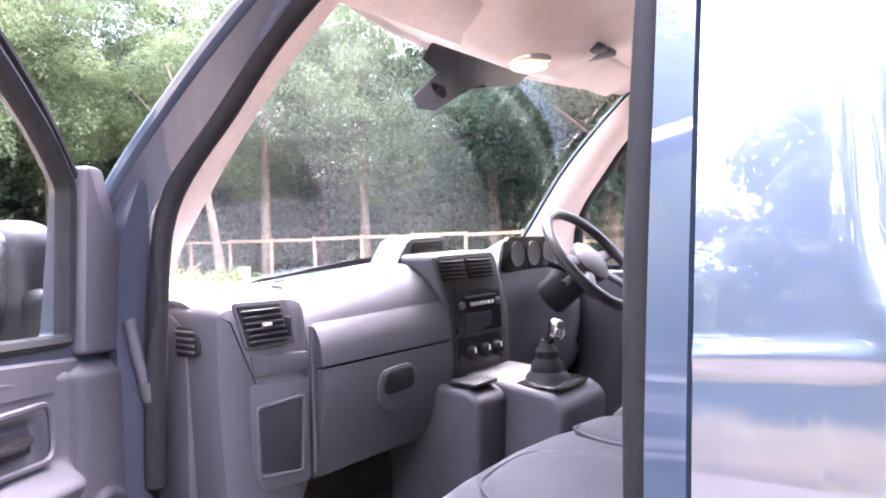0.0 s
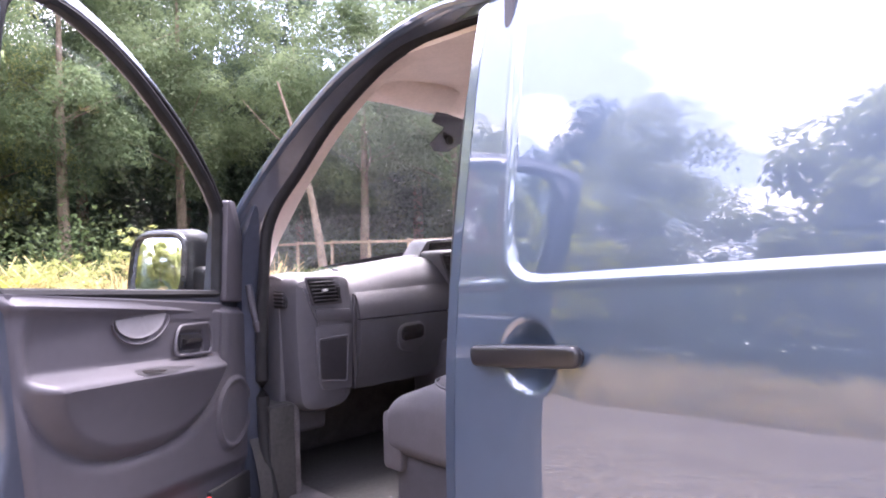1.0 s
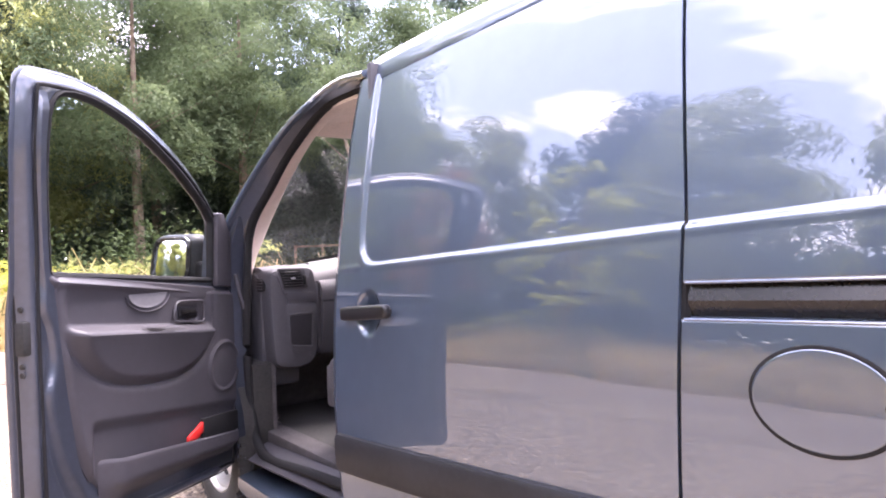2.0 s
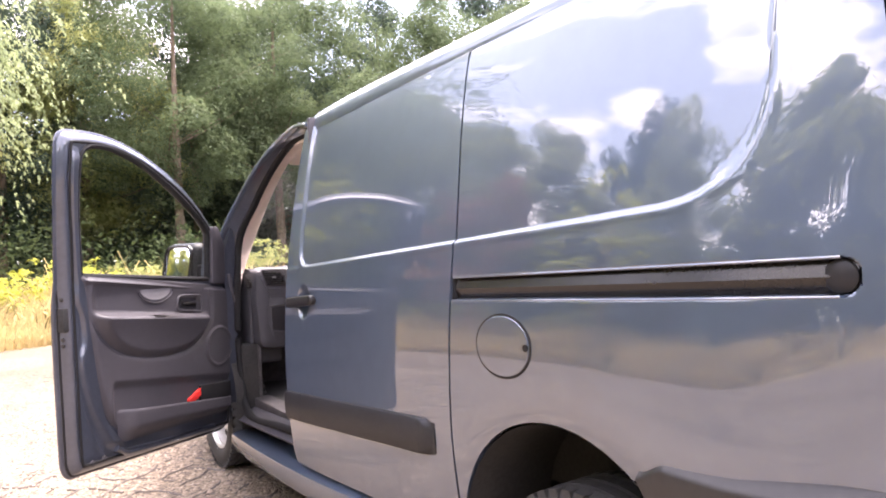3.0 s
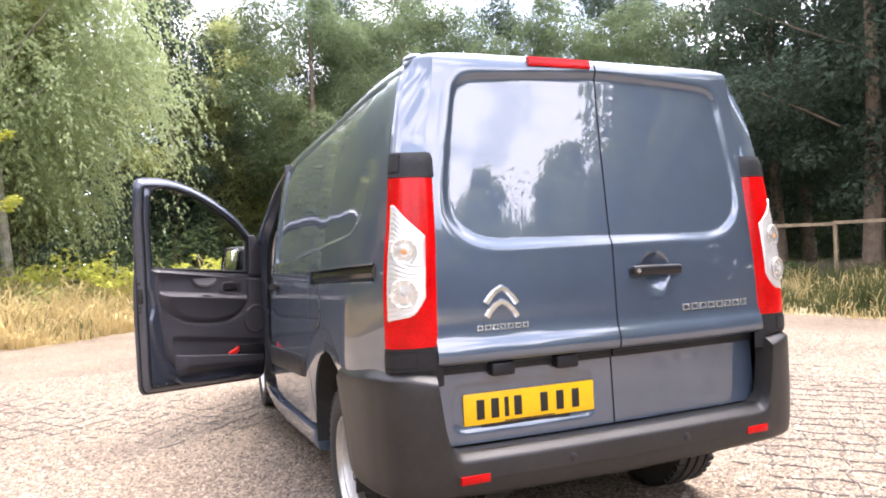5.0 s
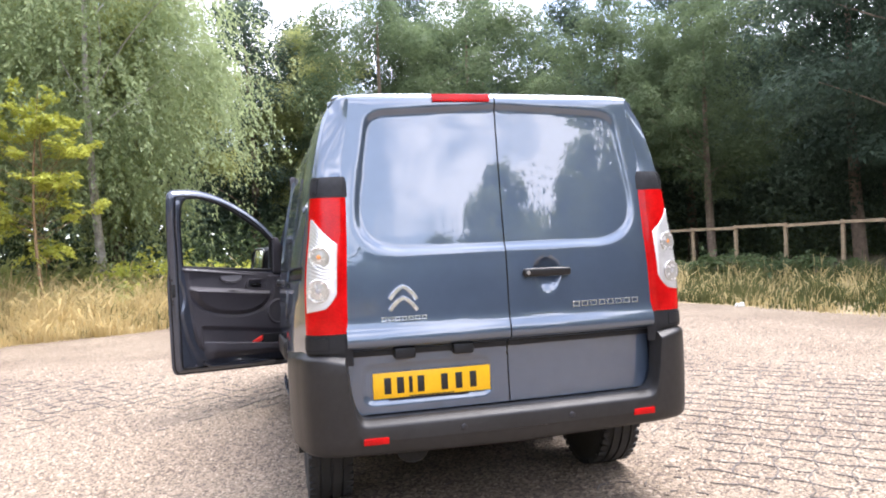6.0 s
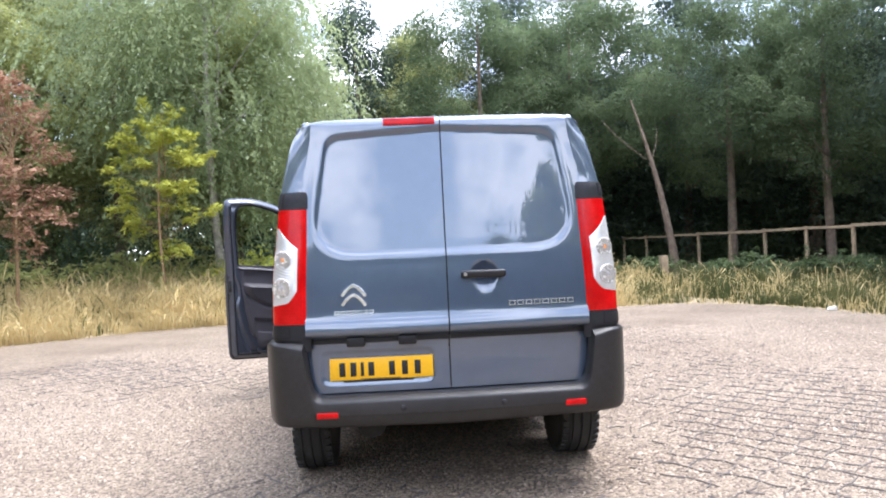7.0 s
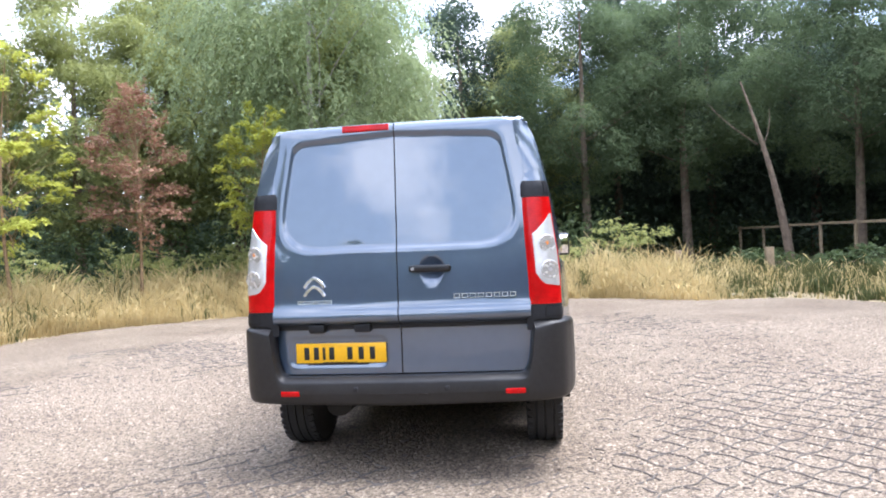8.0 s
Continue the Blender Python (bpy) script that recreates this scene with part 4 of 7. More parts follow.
# wheels
def wheel(x, y, sgn):
    c = (x, y, WHEEL_R)
    hub = part("wheel", lathe([(sgn * a, r) for a, r in ((0.058, 0.001), (0.058, 0.026), (0.050, 0.034), (0.052, 0.058), (0.034, 0.078), (0.028, 0.105), (0.040, 0.132), (0.036, 0.152), (0.012, 0.170), (0.008, 0.178), (0.012, 0.184), (0.060, 0.188), (0.074, 0.192), (0.078, 0.200), (0.090, 0.205), (0.098, 0.211), (0.099, 0.217), (0.094, 0.221),
               (0.070, 0.216), (-0.09, 0.200), (-0.10, 0.05))], c, "x", 48), STEEL, van, "silver steel wheel")
    groove_w = [(-0.104, 0.215), (-0.112, 0.250), (-0.108, 0.300), (-0.092, 0.324)]
    for g in (-0.052, 0.0, 0.052):
        groove_w += [(g - 0.007, 0.332), (g - 0.005, 0.322), (g + 0.005, 0.322), (g + 0.007, 0.332)]
    groove_w += [(0.092, 0.324), (0.108, 0.300), (0.113, 0.262), (0.106, 0.228), (0.088, 0.212), (-0.09, 0.205)]
    part("tyre", lathe([(sgn * a, r) for a, r in groove_w], c, "x", 64), TYRE, hub, "black road tyre")
    bm = bmesh.new()
    for k in range(44):
        a = 2 * math.pi * k / 44
        for s in (-1, 1):
            u = box(s * 0.072, s * 0.106, -0.014, 0.014, 0.306, 0.331, 0.0)
            rot = Matrix.Rotation(a + (0.04 if s > 0 else 0), 4, "X")
            me = bpy.data.meshes.new("lug")
            u.transform(rot @ Matrix.Identity(4))
            u.to_mesh(me)
            u.free()
            bm.from_mesh(me)
            bpy.data.meshes.remove(me)
    bm.transform(Matrix.Translation(c))
    tagged(part("tread", bm, TYRE, hub, smooth=False), kind="stuff")
    for k in range(10):
        a = 2 * math.pi * k / 10
        cc = Vector((x + sgn * 0.036, y + 0.150 * math.cos(a), WHEEL_R + 0.150 * math.sin(a)))
        part("wheel_hole", lathe([(sgn * -0.02, 0.001), (sgn * -0.012, 0.019), (sgn * 0.004, 0.021), (sgn * 0.006, 0.019), (sgn * 0.002, 0.001)], cc, "x", 14), UNDER, hub)
    for k in range(5):
        a = 2 * math.pi * k / 5
        part("wheel_bolt", lathe([(sgn * 0.030, 0.012), (sgn * 0.060, 0.012), (sgn * 0.064, 0.009), (sgn * 0.064, 0.001)], Vector((x, y + 0.054 * math.cos(a), WHEEL_R + 0.054 * math.sin(a))), "x", 12), STEEL, hub)
    return hub


for sgn in (-1, 1):
    wheel(sgn * 0.775, WHEEL_Y, sgn)
    wheel(sgn * 0.815, WHEEL_Y + BASE, sgn)

# front wings, bonnet, nose (mostly out of sight behind the open door)
for sgn in (-1, 1):
    def wing_bottom(y):
        d = abs(y - ARCH_Y - BASE)
        return ARCH_Z + math.sqrt(max(0, ARCH_R ** 2 - d * d)) if d < ARCH_R else 0.30
    cols = sorted(set([round(v, 3) for v in steps(3.54, 4.62, 0.06)] + [round(ARCH_Y + BASE + ARCH_R * math.cos(a), 3) for a in np.linspace(math.pi, 0, 22)]))
    cols = [v for v in cols if v >= 3.54]
    bm = bmesh.new()
    rows = []
    for y in cols:
        z1 = 1.19 - 0.10 * (y - 3.54) - 0.22 * max(0, y - 4.0)
        rows.append([bm.verts.new((sgn * plain_side(y, wing_bottom(y) + (z1 - wing_bottom(y)) * i / 14), y, wing_bottom(y) + (z1 - wing_bottom(y)) * i / 14)) for i in range(15)])
    for a, b in zip(rows, rows[1:]):
        for j in range(14):
            bm.faces.new((a[j], a[j + 1], b[j + 1], b[j]))
    out = bmesh.ops.extrude_edge_only(bm, edges=[e for e in bm.edges if e.is_boundary])
    for g in out["geom"]:
        if isinstance(g, bmesh.types.BMVert):
            g.co.x -= sgn * 0.02
    bmesh.ops.recalc_face_normals(bm, faces=bm.faces)
    part("front_wing", bm, PAINT, van)


def bonnet_point(u, y):
    z = 1.17 - 0.10 * (y - 3.54) - 0.24 * max(0, y - 4.0) - 0.35 * max(0, y - 4.45)
    half = plain_side(y, z) - 0.004
    return (u * half, y, z + 0.05 * (1 - u * u))


bm = sheet(steps(-1, 1, 0.1), steps(3.86, 4.68, 0.08), bonnet_point, rim=(0, 0, -0.03))
bmesh.ops.recalc_face_normals(bm, faces=bm.faces)
part("bonnet", bm, PAINT, van)
bm = sheet(steps(-1, 1, 0.1), steps(0.28, 0.86, 0.06), lambda u, z: (u * 0.70, 4.70 - 0.10 * u * u + 0.04 * math.sin((z - 0.28) * 5), z), rim=(0, -0.06, 0))
bmesh.ops.recalc_face_normals(bm, faces=bm.faces)
part("front_bumper", bm, PLASTIC, van)


# ---- cab: pillars, glass, floor ----
A_OUT = smooth_line([(-0.925, 3.55, 1.16), (-0.930, 3.47, 1.357), (-0.872, 3.26, 1.585), (-0.822, 3.03, 1.757), (-0.786, 2.83, 1.846), (-0.785, 2.62, 1.876), (-0.818, 2.385, 1.846)], 6)
A_IN = smooth_line([(-0.862, 3.40, 1.12), (-0.845, 3.375, 1.37), (-0.803, 3.235, 1.545), (-0.772, 3.09, 1.685), (-0.742, 2.85, 1.818), (-0.722, 2.63, 1.850), (-0.730, 2.45, 1.848)], 6)
W_EDGE = smooth_line([(-0.795, 3.82, 1.06), (-0.755, 3.60, 1.30), (-0.722, 3.40, 1.54), (-0.700, 3.24, 1.69), (-0.684, 3.12, 1.785), (-0.674, 3.04, 1.832), (-0.670, 3.00, 1.850)], 6)


def ruled(a, b, out=(0, 0, 0), n=4):
    bm = bmesh.new()
    rows = []
    for p, q in zip(a, b):
        rows.append([bm.verts.new(p.lerp(q, t) + Vector(out) * math.sin(math.pi * t)) for t in steps(0, 1, 1 / n)])
    for r0, r1 in zip(rows, rows[1:]):
        for j in range(n):
            bm.faces.new((r0[j], r0[j + 1], r1[j + 1], r1[j]))
    bmesh.ops.recalc_face_normals(bm, faces=bm.faces)
    return bm


def thick(bm, d):
    bmesh.ops.solidify(bm, geom=list(bm.faces), thickness=d)
    return bm


for sgn in (-1, 1):
    def hand(bm):
        return mirrored(bm) if sgn > 0 else bm
    part("door_pillar", hand(thick(ruled(A_OUT, W_EDGE, (-0.01, 0.01, 0.02)), 0.012)), PAINT, van)
    part("pillar_edge", hand(sweep(A_OUT, ring_profile(0.020, 0.014, 10))), PAINT, van)
    inner = [p + Vector((0.02, -0.03, -0.012)) for p in W_EDGE]
    part("pillar_trim", hand(thick(ruled(A_IN, inner, (0.02, -0.02, -0.01)), 0.006)), BEIGE, van, "beige pillar trim")
    mid = [p.lerp(q, 0.42) + Vector((0.004, -0.004, -0.004)) for p, q in zip(A_OUT, A_IN)]
    part("door_frame_face", hand(thick(ruled([p.lerp(q, 0.05) for p, q in zip(A_OUT, A_IN)], [p.lerp(q, 0.80) for p, q in zip(A_OUT, A_IN)]), 0.01)), JAMB, van)
    ring = [Vector(p) for p in A_IN] + smooth_line([(-0.730, 2.45, 1.848), (-0.770, 2.43, 1.80), (-0.832, 2.435, 1.62), (-0.884, 2.44, 1.30), (-0.905, 2.44, 1.0), (-0.895, 2.44, 0.66),
           (-0.875, 2.46, 0.475), (-0.865, 2.58, 0.435), (-0.86, 2.9, 0.405), (-0.86, 3.2, 0.375), (-0.86, 3.34, 0.42), (-0.862, 3.40, 0.60), (-0.864, 3.415, 0.85), (-0.862, 3.40, 1.12)], 5)[1:-1]
    part("door_seal", hand(sweep(ring, ring_profile(0.021, 0.019, 10), closed=True)), RUBBER, van, "black rubber door seal")
    # hinge post, lock post
    part("hinge_post", hand(sweep([(-0.885, 3.475, 0.33), (-0.893, 3.475, 0.8), (-0.890, 3.47, 1.20), (-0.895, 3.44, 1.32), (-0.890, 3.385, 1.43)], [(-0.035, -0.05), (0.035, -0.05), (0.045, 0.0), (0.035, 0.06), (-0.035, 0.06)], up=(0, 1, 0), scales=[1, 1, 1, 0.8, 0.2])), JAMB, van)
    for z in (0.62, 0.98):
        part("door_hinge", hand(box(-0.955, -0.905, 3.43, 3.50, z - 0.035, z + 0.035, 0.008)), JAMB, van)
    part("lock_post", hand(thick(ruled([Vector((-(plain_side(2.38, z) - 0.004), 2.381, z)) for z in steps(0.40, 1.82, 0.06)], [Vector((-(plain_side(2.38, z) - 0.018), 2.422, z)) for z in steps(0.40, 1.82, 0.06)]), 0.012)), PAINT, van)
    part("post_trim", hand(thick(ruled([Vector((-(plain_side(2.38, z) - 0.060), 2.446, z)) for z in steps(0.46, 1.80, 0.06)], [Vector((-(plain_side(2.38, z) - 0.20), 2.38, z)) for z in steps(0.46, 1.80, 0.06)]), 0.008)), GREY_DARK, van)
    part("step_plate", hand(thick(ruled([Vector((-0.900, y, 0.405 - 0.055 * (y - 2.36))) for y in steps(2.36, 3.44, 0.12)], [Vector((-0.70, y, 0.470 - 0.03 * (y - 2.36))) for y in steps(2.36, 3.44, 0.12)], (0, 0, 0.012)), 0.01)), GREY_DARK, van, "grey plastic step plate")

pin = part("hinge_pin", sweep([(-0.905, 3.415, 1.170), (-0.893, 3.412, 1.100), (-0.880, 3.410, 1.045)], ring_profile(0.011, 0.011, 12), up=(0, 1, 0)), GREY, van, "grey door wiring sleeve")
part("pin_collar", sweep([(-0.880, 3.410, 1.050), (-0.872, 3.408, 1.015)], ring_profile(0.015, 0.015, 12), up=(0, 1, 0)), GREY_DARK, pin)

# windscreen, bowed forward in its middle
def screen_point(u, t):
    e = W_EDGE[min(len(W_EDGE) - 1, int(round(t * (len(W_EDGE) - 1))))]
    return Vector((e.x * u * -1, e.y + 0.20 * (1 - abs(u) ** 2.2) * (1 - 0.35 * t), e.z + 0.012 * (1 - u * u)))


bm = sheet(steps(-1, 1, 0.1), [i / (len(W_EDGE) - 1) for i in range(len(W_EDGE))], screen_point)
bmesh.ops.recalc_face_normals(bm, faces=bm.faces)
windscreen = part("windscreen", thick(bm, 0.005), SCREEN_GLASS, van, "clear windscreen")
windscreen.visible_shadow = False
bm = sheet(steps(-1, 1, 0.1), steps(0.955, 1.0, 0.0225), lambda u, t: screen_point(u, 0) * 0 + (W_EDGE[-1] * 0) + Vector((screen_point(u, 1.0).x, screen_point(u, 1.0).y + (1 - t) * 0.9 + 0.002, screen_point(u, 1.0).z - (1 - t) * 0.75)))
bmesh.ops.recalc_face_normals(bm, faces=bm.faces)
part("screen_band", thick(bm, 0.003), GLOSS_BLACK, windscreen, "black printed band")


def on_screen(x, z, off):
    """A place just inside the windscreen at x and height z."""
    best = None
    for i in range(len(W_EDGE)):
        p = screen_point(0.0, i / (len(W_EDGE) - 1))
        if best is None or abs(p.z - z) < abs(best.z - z):
            best = p
    return Vector((x, best.y - 0.20 * abs(x / 0.75) ** 2.2 - off, z))


bm = bmesh.new()
patch = [(-0.21, 1.825), (-0.18, 1.765), (-0.085, 1.755), (-0.105, 1.695), (-0.06, 1.675), (0.02, 1.678), (0.10, 1.745), (0.26, 1.77), (0.26, 1.82)]
bm.faces.new([bm.verts.new(on_screen(x, z, 0.012)) for x, z in patch])
bmesh.ops.recalc_face_normals(bm, faces=bm.faces)
part("mirror_mount_patch", thick(bm, 0.006), GLOSS_BLACK, windscreen)
part("mirror_mount", lathe([(0, 0.018), (0.014, 0.017), (0.018, 0.010), (0.018, 0.001)], on_screen(-0.03, 1.715, 0.032), "y", 16), RUBBER, windscreen)

# headlining with the moulded header over the windscreen
def lining(u, t):
    y = 2.34 + t * (0.965 - 0.20 * u * u)
    z = 1.848 - 0.02 * u * u - 0.035 * smoothstep(0.72, 1.0, t) - 0.008 * math.sin(t * 9) * (1 - abs(u))
    z -= 0.072 * math.exp(-((y - 3.07) / 0.13) ** 4) * math.exp(-(u / 0.36) ** 4)
    return Vector((u * 0.735, y, z))


bm = sheet(steps(-1, 1, 0.04), steps(0, 1, 0.025), lining)
bmesh.ops.recalc_face_normals(bm, faces=bm.faces)
part("headlining", thick(bm, 0.012), BEIGE, van, "beige moulded headlining")
dome = part("dome_lamp", lathe([(0.0, 0.058), (-0.010, 0.055), (-0.016, 0.045), (-0.018, 0.02), (-0.018, 0.001)], (-0.0, 3.085, 1.762), "z", 28), CLEAR_LENS, van, "lit oval courtesy lamp")
bm = lathe([(0.0, 0.046), (-0.004, 0.044), (-0.008, 0.030), (-0.009, 0.001)], (-0.0, 3.085, 1.742), "z", 20)
part("lamp_bulb", bm, DOME, dome, "glowing warm bulb")
for x in (0.14, 0.20):
    part("overhead_tray", box(x - 0.025, x + 0.025, 2.94, 3.03, 1.785, 1.805, 0.008), GREY_DARK, van)
for x0, x1 in ((-0.62, -0.10), (0.10, 0.62)):
    bm = box(x0, x1, 3.02, 3.16, 0, 0.022, 0.01, 3)
    for v in bm.verts:
        v.co.z = v.co.z + 1.815 - 0.35 * (v.co.y - 3.02)
    part("sun_visor", bm, BEIGE, van, "folded beige sun visor")

# floor, bulkhead, lower front wall
part("cab_floor", box(-0.80, 0.80, 2.34, 3.95, 0.40, 0.455, 0.01), CARPET, van, "dark floor mat")
part("bulkhead", box(-0.86, 0.86, 2.295, 2.32, 0.42, 1.86, 0.008), GREY_DARK, van)
part("toe_board", sweep([(-0.80, 3.80, 0.62), (0.80, 3.80, 0.62)], [(-0.02, -0.20), (0.02, -0.20), (0.16, 0.25), (0.10, 0.25)]), CARPET, van)
for x in (-0.77, 0.75):
    part("kick_panel", box(x, x + 0.02, 3.37, 4.02, 0.40, 0.76, 0.006), CARPET, van)
for x, a, b in ((-0.86, 0.0, 0.11), (0.65, 0.10, 0.21)):
    part("footwell_wall", box(x + a, x + b, 3.375, 3.390, 0.38, 0.76, 0.006), UNDER, van)
    part("footwell_shelf", box(x, x + 0.21, 3.390, 4.02, 0.745, 0.762, 0.006), UNDER, van)
part("cowl", box(-0.80, 0.80, 3.86, 4.08, 0.98, 1.05, 0.02), PLASTIC, van)

# ---- dashboard ----
DASH = [(3.98, 1.09), (3.80, 1.145), (3.62, 1.184), (3.49, 1.192), (3.41, 1.182), (3.365, 1.150), (3.342, 1.11), (3.332, 1.05), (3.336, 0.97), (3.36, 0.88), (3.40, 0.80), (3.49, 0.74), (3.66, 0.71), (3.80, 0.70)]
dash_line = smooth_line([(0, y, z) for y, z in DASH], 4)


def rise(x):
    """How far the dash top swells towards its middle."""
    return 0.052 * smoothstep(-0.68, -0.06, x) * smoothstep(0.30, 0.16, x)


def dash_point(x, i):
    p = dash_line[i]
    hood = 0.135 * math.exp(-((x - 0.42) / 0.20) ** 4) * math.exp(-((p.y - 3.36) / 0.12) ** 2)
    mid = rise(x) * math.exp(-((p.y - 3.50) / 0.20) ** 4)
    y = p.y + 0.30 * max(0, abs(x) - 0.62) ** 1.3 * (1 if p.z > 0.9 else 0.4)
    return Vector((x, y, p.z + hood + mid))


def fixed(bm):
    bmesh.ops.recalc_face_normals(bm, faces=bm.faces)
    return bm


dash = part("dashboard", thick(fixed(sheet(knots(-0.775, 0.80, 0.03), list(range(len(dash_line))), dash_point)), 0.012), GREY, van, "grey moulded plastic dashboard")
# end cheek towards the passenger door
cheek = [(3.98, 1.10), (3.66, 1.172), (3.56, 1.176), (3.50, 1.165), (3.46, 1.140), (3.45, 1.055), (3.45, 0.95), (3.455, 0.80), (3.47, 0.64), (3.80, 0.62)]
for x in (-0.792, 0.795):
    part("dash_end_panel", prism(rounded([(y - 0.03, z - 0.004) for y, z in cheek], 0.02, 3), 0.19, "x", x if x < 0 else x - 0.17, 0.012), GREY, dash)
sv = part("side_vent", prism(rounded([(3.455, 1.142), (3.405, 1.140), (3.372, 1.118), (3.375, 1.086), (3.455, 1.080)], 0.012), 0.010, "x", -0.793, 0.002), RUBBER, dash, "black side window vent")
for z in (1.092, 1.105, 1.118, 1.131):
    part("vent_slat", box(-0.798, -0.792, 3.385, 3.45, z, z + 0.004), GREY_DARK, sv)


def slab(parent, name, pts, y0, depth, mat, radius=0.01, bevel=0.004, label=""):
    """A panel on the dash front: an outline in x and z, standing out towards the seats."""
    return part(name, prism(rounded(pts, radius), -depth, "y", y0, bevel), mat, parent, label)


pod = slab(dash, "vent_pod", [(-0.785, 1.180), (-0.63, 1.200), (-0.556, 1.185), (-0.548, 1.10), (-0.552, 0.78), (-0.58, 0.735), (-0.66, 0.720), (-0.770, 0.735), (-0.786, 1.00)], 3.64, 0.315, GREY, [0.03, 0.05, 0.035, 0.05, 0.05, 0.04, 0.05, 0.05, 0.20], 0.034, "grey end pod with air vent")
slab(pod, "vent_bezel", [(-0.752, 1.190), (-0.618, 1.187), (-0.594, 1.092), (-0.722, 1.090)], 3.327, 0.008, GREY_DARK, 0.012, 0.004)
vent = slab(pod, "air_vent", [(-0.743, 1.182), (-0.640, 1.180), (-0.620, 1.100), (-0.716, 1.098)], 3.320, 0.004, RUBBER, 0.006, 0.001, "black louvred air vent")
for k in range(6):
    z, s = 1.106 + 0.0125 * k, 0.0045 * k
    part("vent_slat", box(-0.716 - s * 0.8, -0.624 - s * 0.8, 3.308, 3.318, z, z + 0.0036, 0.001, 1), STACK, vent)
part("vent_tab", box(-0.690, -0.670, 3.302, 3.310, 1.138, 1.144), GREY_LIGHT, vent)
part("vent_wheel", box(-0.626, -0.612, 3.312, 3.322, 1.108, 1.150, 0.003), RUBBER, vent)
slab(pod, "pod_lid", [(-0.712, 1.080), (-0.566, 1.070), (-0.564, 1.030), (-0.702, 1.034)], 3.327, 0.008, GREY, 0.008, 0.003)
tray = slab(pod, "pod_tray", [(-0.712, 1.022), (-0.560, 1.016), (-0.566, 0.790), (-0.69, 0.80), (-0.715, 0.88)], 3.327, 0.006, GREY, 0.014, 0.003)
slab(tray, "tray_pocket", [(-0.696, 0.968), (-0.586, 0.972), (-0.594, 0.824), (-0.694, 0.840)], 3.322, 0.003, STACK, 0.008, 0.001)
part("tray_rim", sweep([(x, 3.320, z) for x, z in rounded([(-0.700, 0.974), (-0.580, 0.978), (-0.588, 0.818), (-0.698, 0.834)], 0.012)], ring_profile(0.004, 0.004, 6), up=(0, 1, 0), closed=True), GREY, tray)
part("pod_edge", sweep([(-0.546, 3.331, z) for z in steps(0.80, 1.12, 0.06)], ring_profile(0.005, 0.005, 8), up=(0, 1, 0)), GREY, pod)


# glovebox: upper moulding and curved lid
def glove_point(x, z):
    y = 3.345 - 0.036 * math.sin(math.pi * min(1, max(0, (1.20 - z) / 0.44))) + 0.12 * max(0, 0.95 - z) ** 1.2 + 0.105 * smoothstep(1.06, 1.21, z) ** 1.6
    return Vector((x, y, z + rise(x) * smoothstep(1.05, 1.20, z)))


def glove(name, z0, z1, mat, label):
    def edge(z):
        return -0.070 - 0.15 * smoothstep(0.98, 0.70, z) ** 2.2
    bm = sheet(steps(0, 1, 0.05), steps(z0, z1, 0.015), lambda u, z: glove_point(-0.532 + u * (edge(z) + 0.532), z), rim=(0, 0.04, 0))
    return part(name, fixed(bm), mat, dash, label)


glove("glovebox_top", 1.030, 1.198, GREY, "curved grey dash moulding")
lid = glove("glovebox_lid", 0.775, 1.024, GREY, "grey glovebox lid")
slab(lid, "catch_recess", [(-0.366, 0.992), (-0.230, 0.998), (-0.226, 0.915), (-0.300, 0.880), (-0.368, 0.905)], 3.318, 0.014, GREY_DARK, 0.042, 0.004)
slab(lid, "catch", [(-0.352, 0.984), (-0.242, 0.989), (-0.240, 0.936), (-0.352, 0.930)], 3.306, 0.008, GLOSS_BLACK, 0.024, 0.004, "black glovebox catch")
# A black sheet laid on the dash stands for shade in the tray opening.
tray_dark = fixed(sheet(steps(-0.47, 0.03, 0.025), [7.2, 8, 9, 9.8], lambda x, i: dash_point(x, int(i)).lerp(dash_point(x, int(i) + 1), i - int(i)) + Vector((0, 0, 0.017))))
part("dash_tray", thick(tray_dark, 0.002), RUBBER, dash, "black sheet standing for the dark opening of the dash tray")

# display hood on the dash top
part("display_hood", prism(rounded([(-0.185, 1.185), (-0.135, 1.250), (-0.095, 1.300), (-0.075, 1.309), (0.064, 1.313), (0.080, 1.300), (0.082, 1.185)], 0.012), 0.11, "y", 3.438, 0.008), STACK, dash, "hooded display on the dash top")
part("display_screen", prism(rounded([(-0.090, 1.240), (-0.078, 1.296), (0.062, 1.301), (0.068, 1.240)], 0.010), -0.006, "y", 3.440, 0.002), GLOSS_BLACK, dash, "black display screen")

# centre stack
stack = slab(dash, "centre_console", [(-0.135, 1.262), (0.175, 1.268), (0.250, 1.08), (0.245, 0.90), (-0.055, 0.872), (-0.055, 1.08)], 3.46, 0.135, GREY, 0.03, 0.018, "dark centre console with radio and heater controls")
slab(stack, "stack_face", [(-0.122, 1.258), (0.160, 1.262), (0.222, 1.08), (0.218, 0.915), (-0.040, 0.905), (-0.044, 1.08)], 3.332, 0.008, STACK, 0.025, 0.004, "dark control panel")
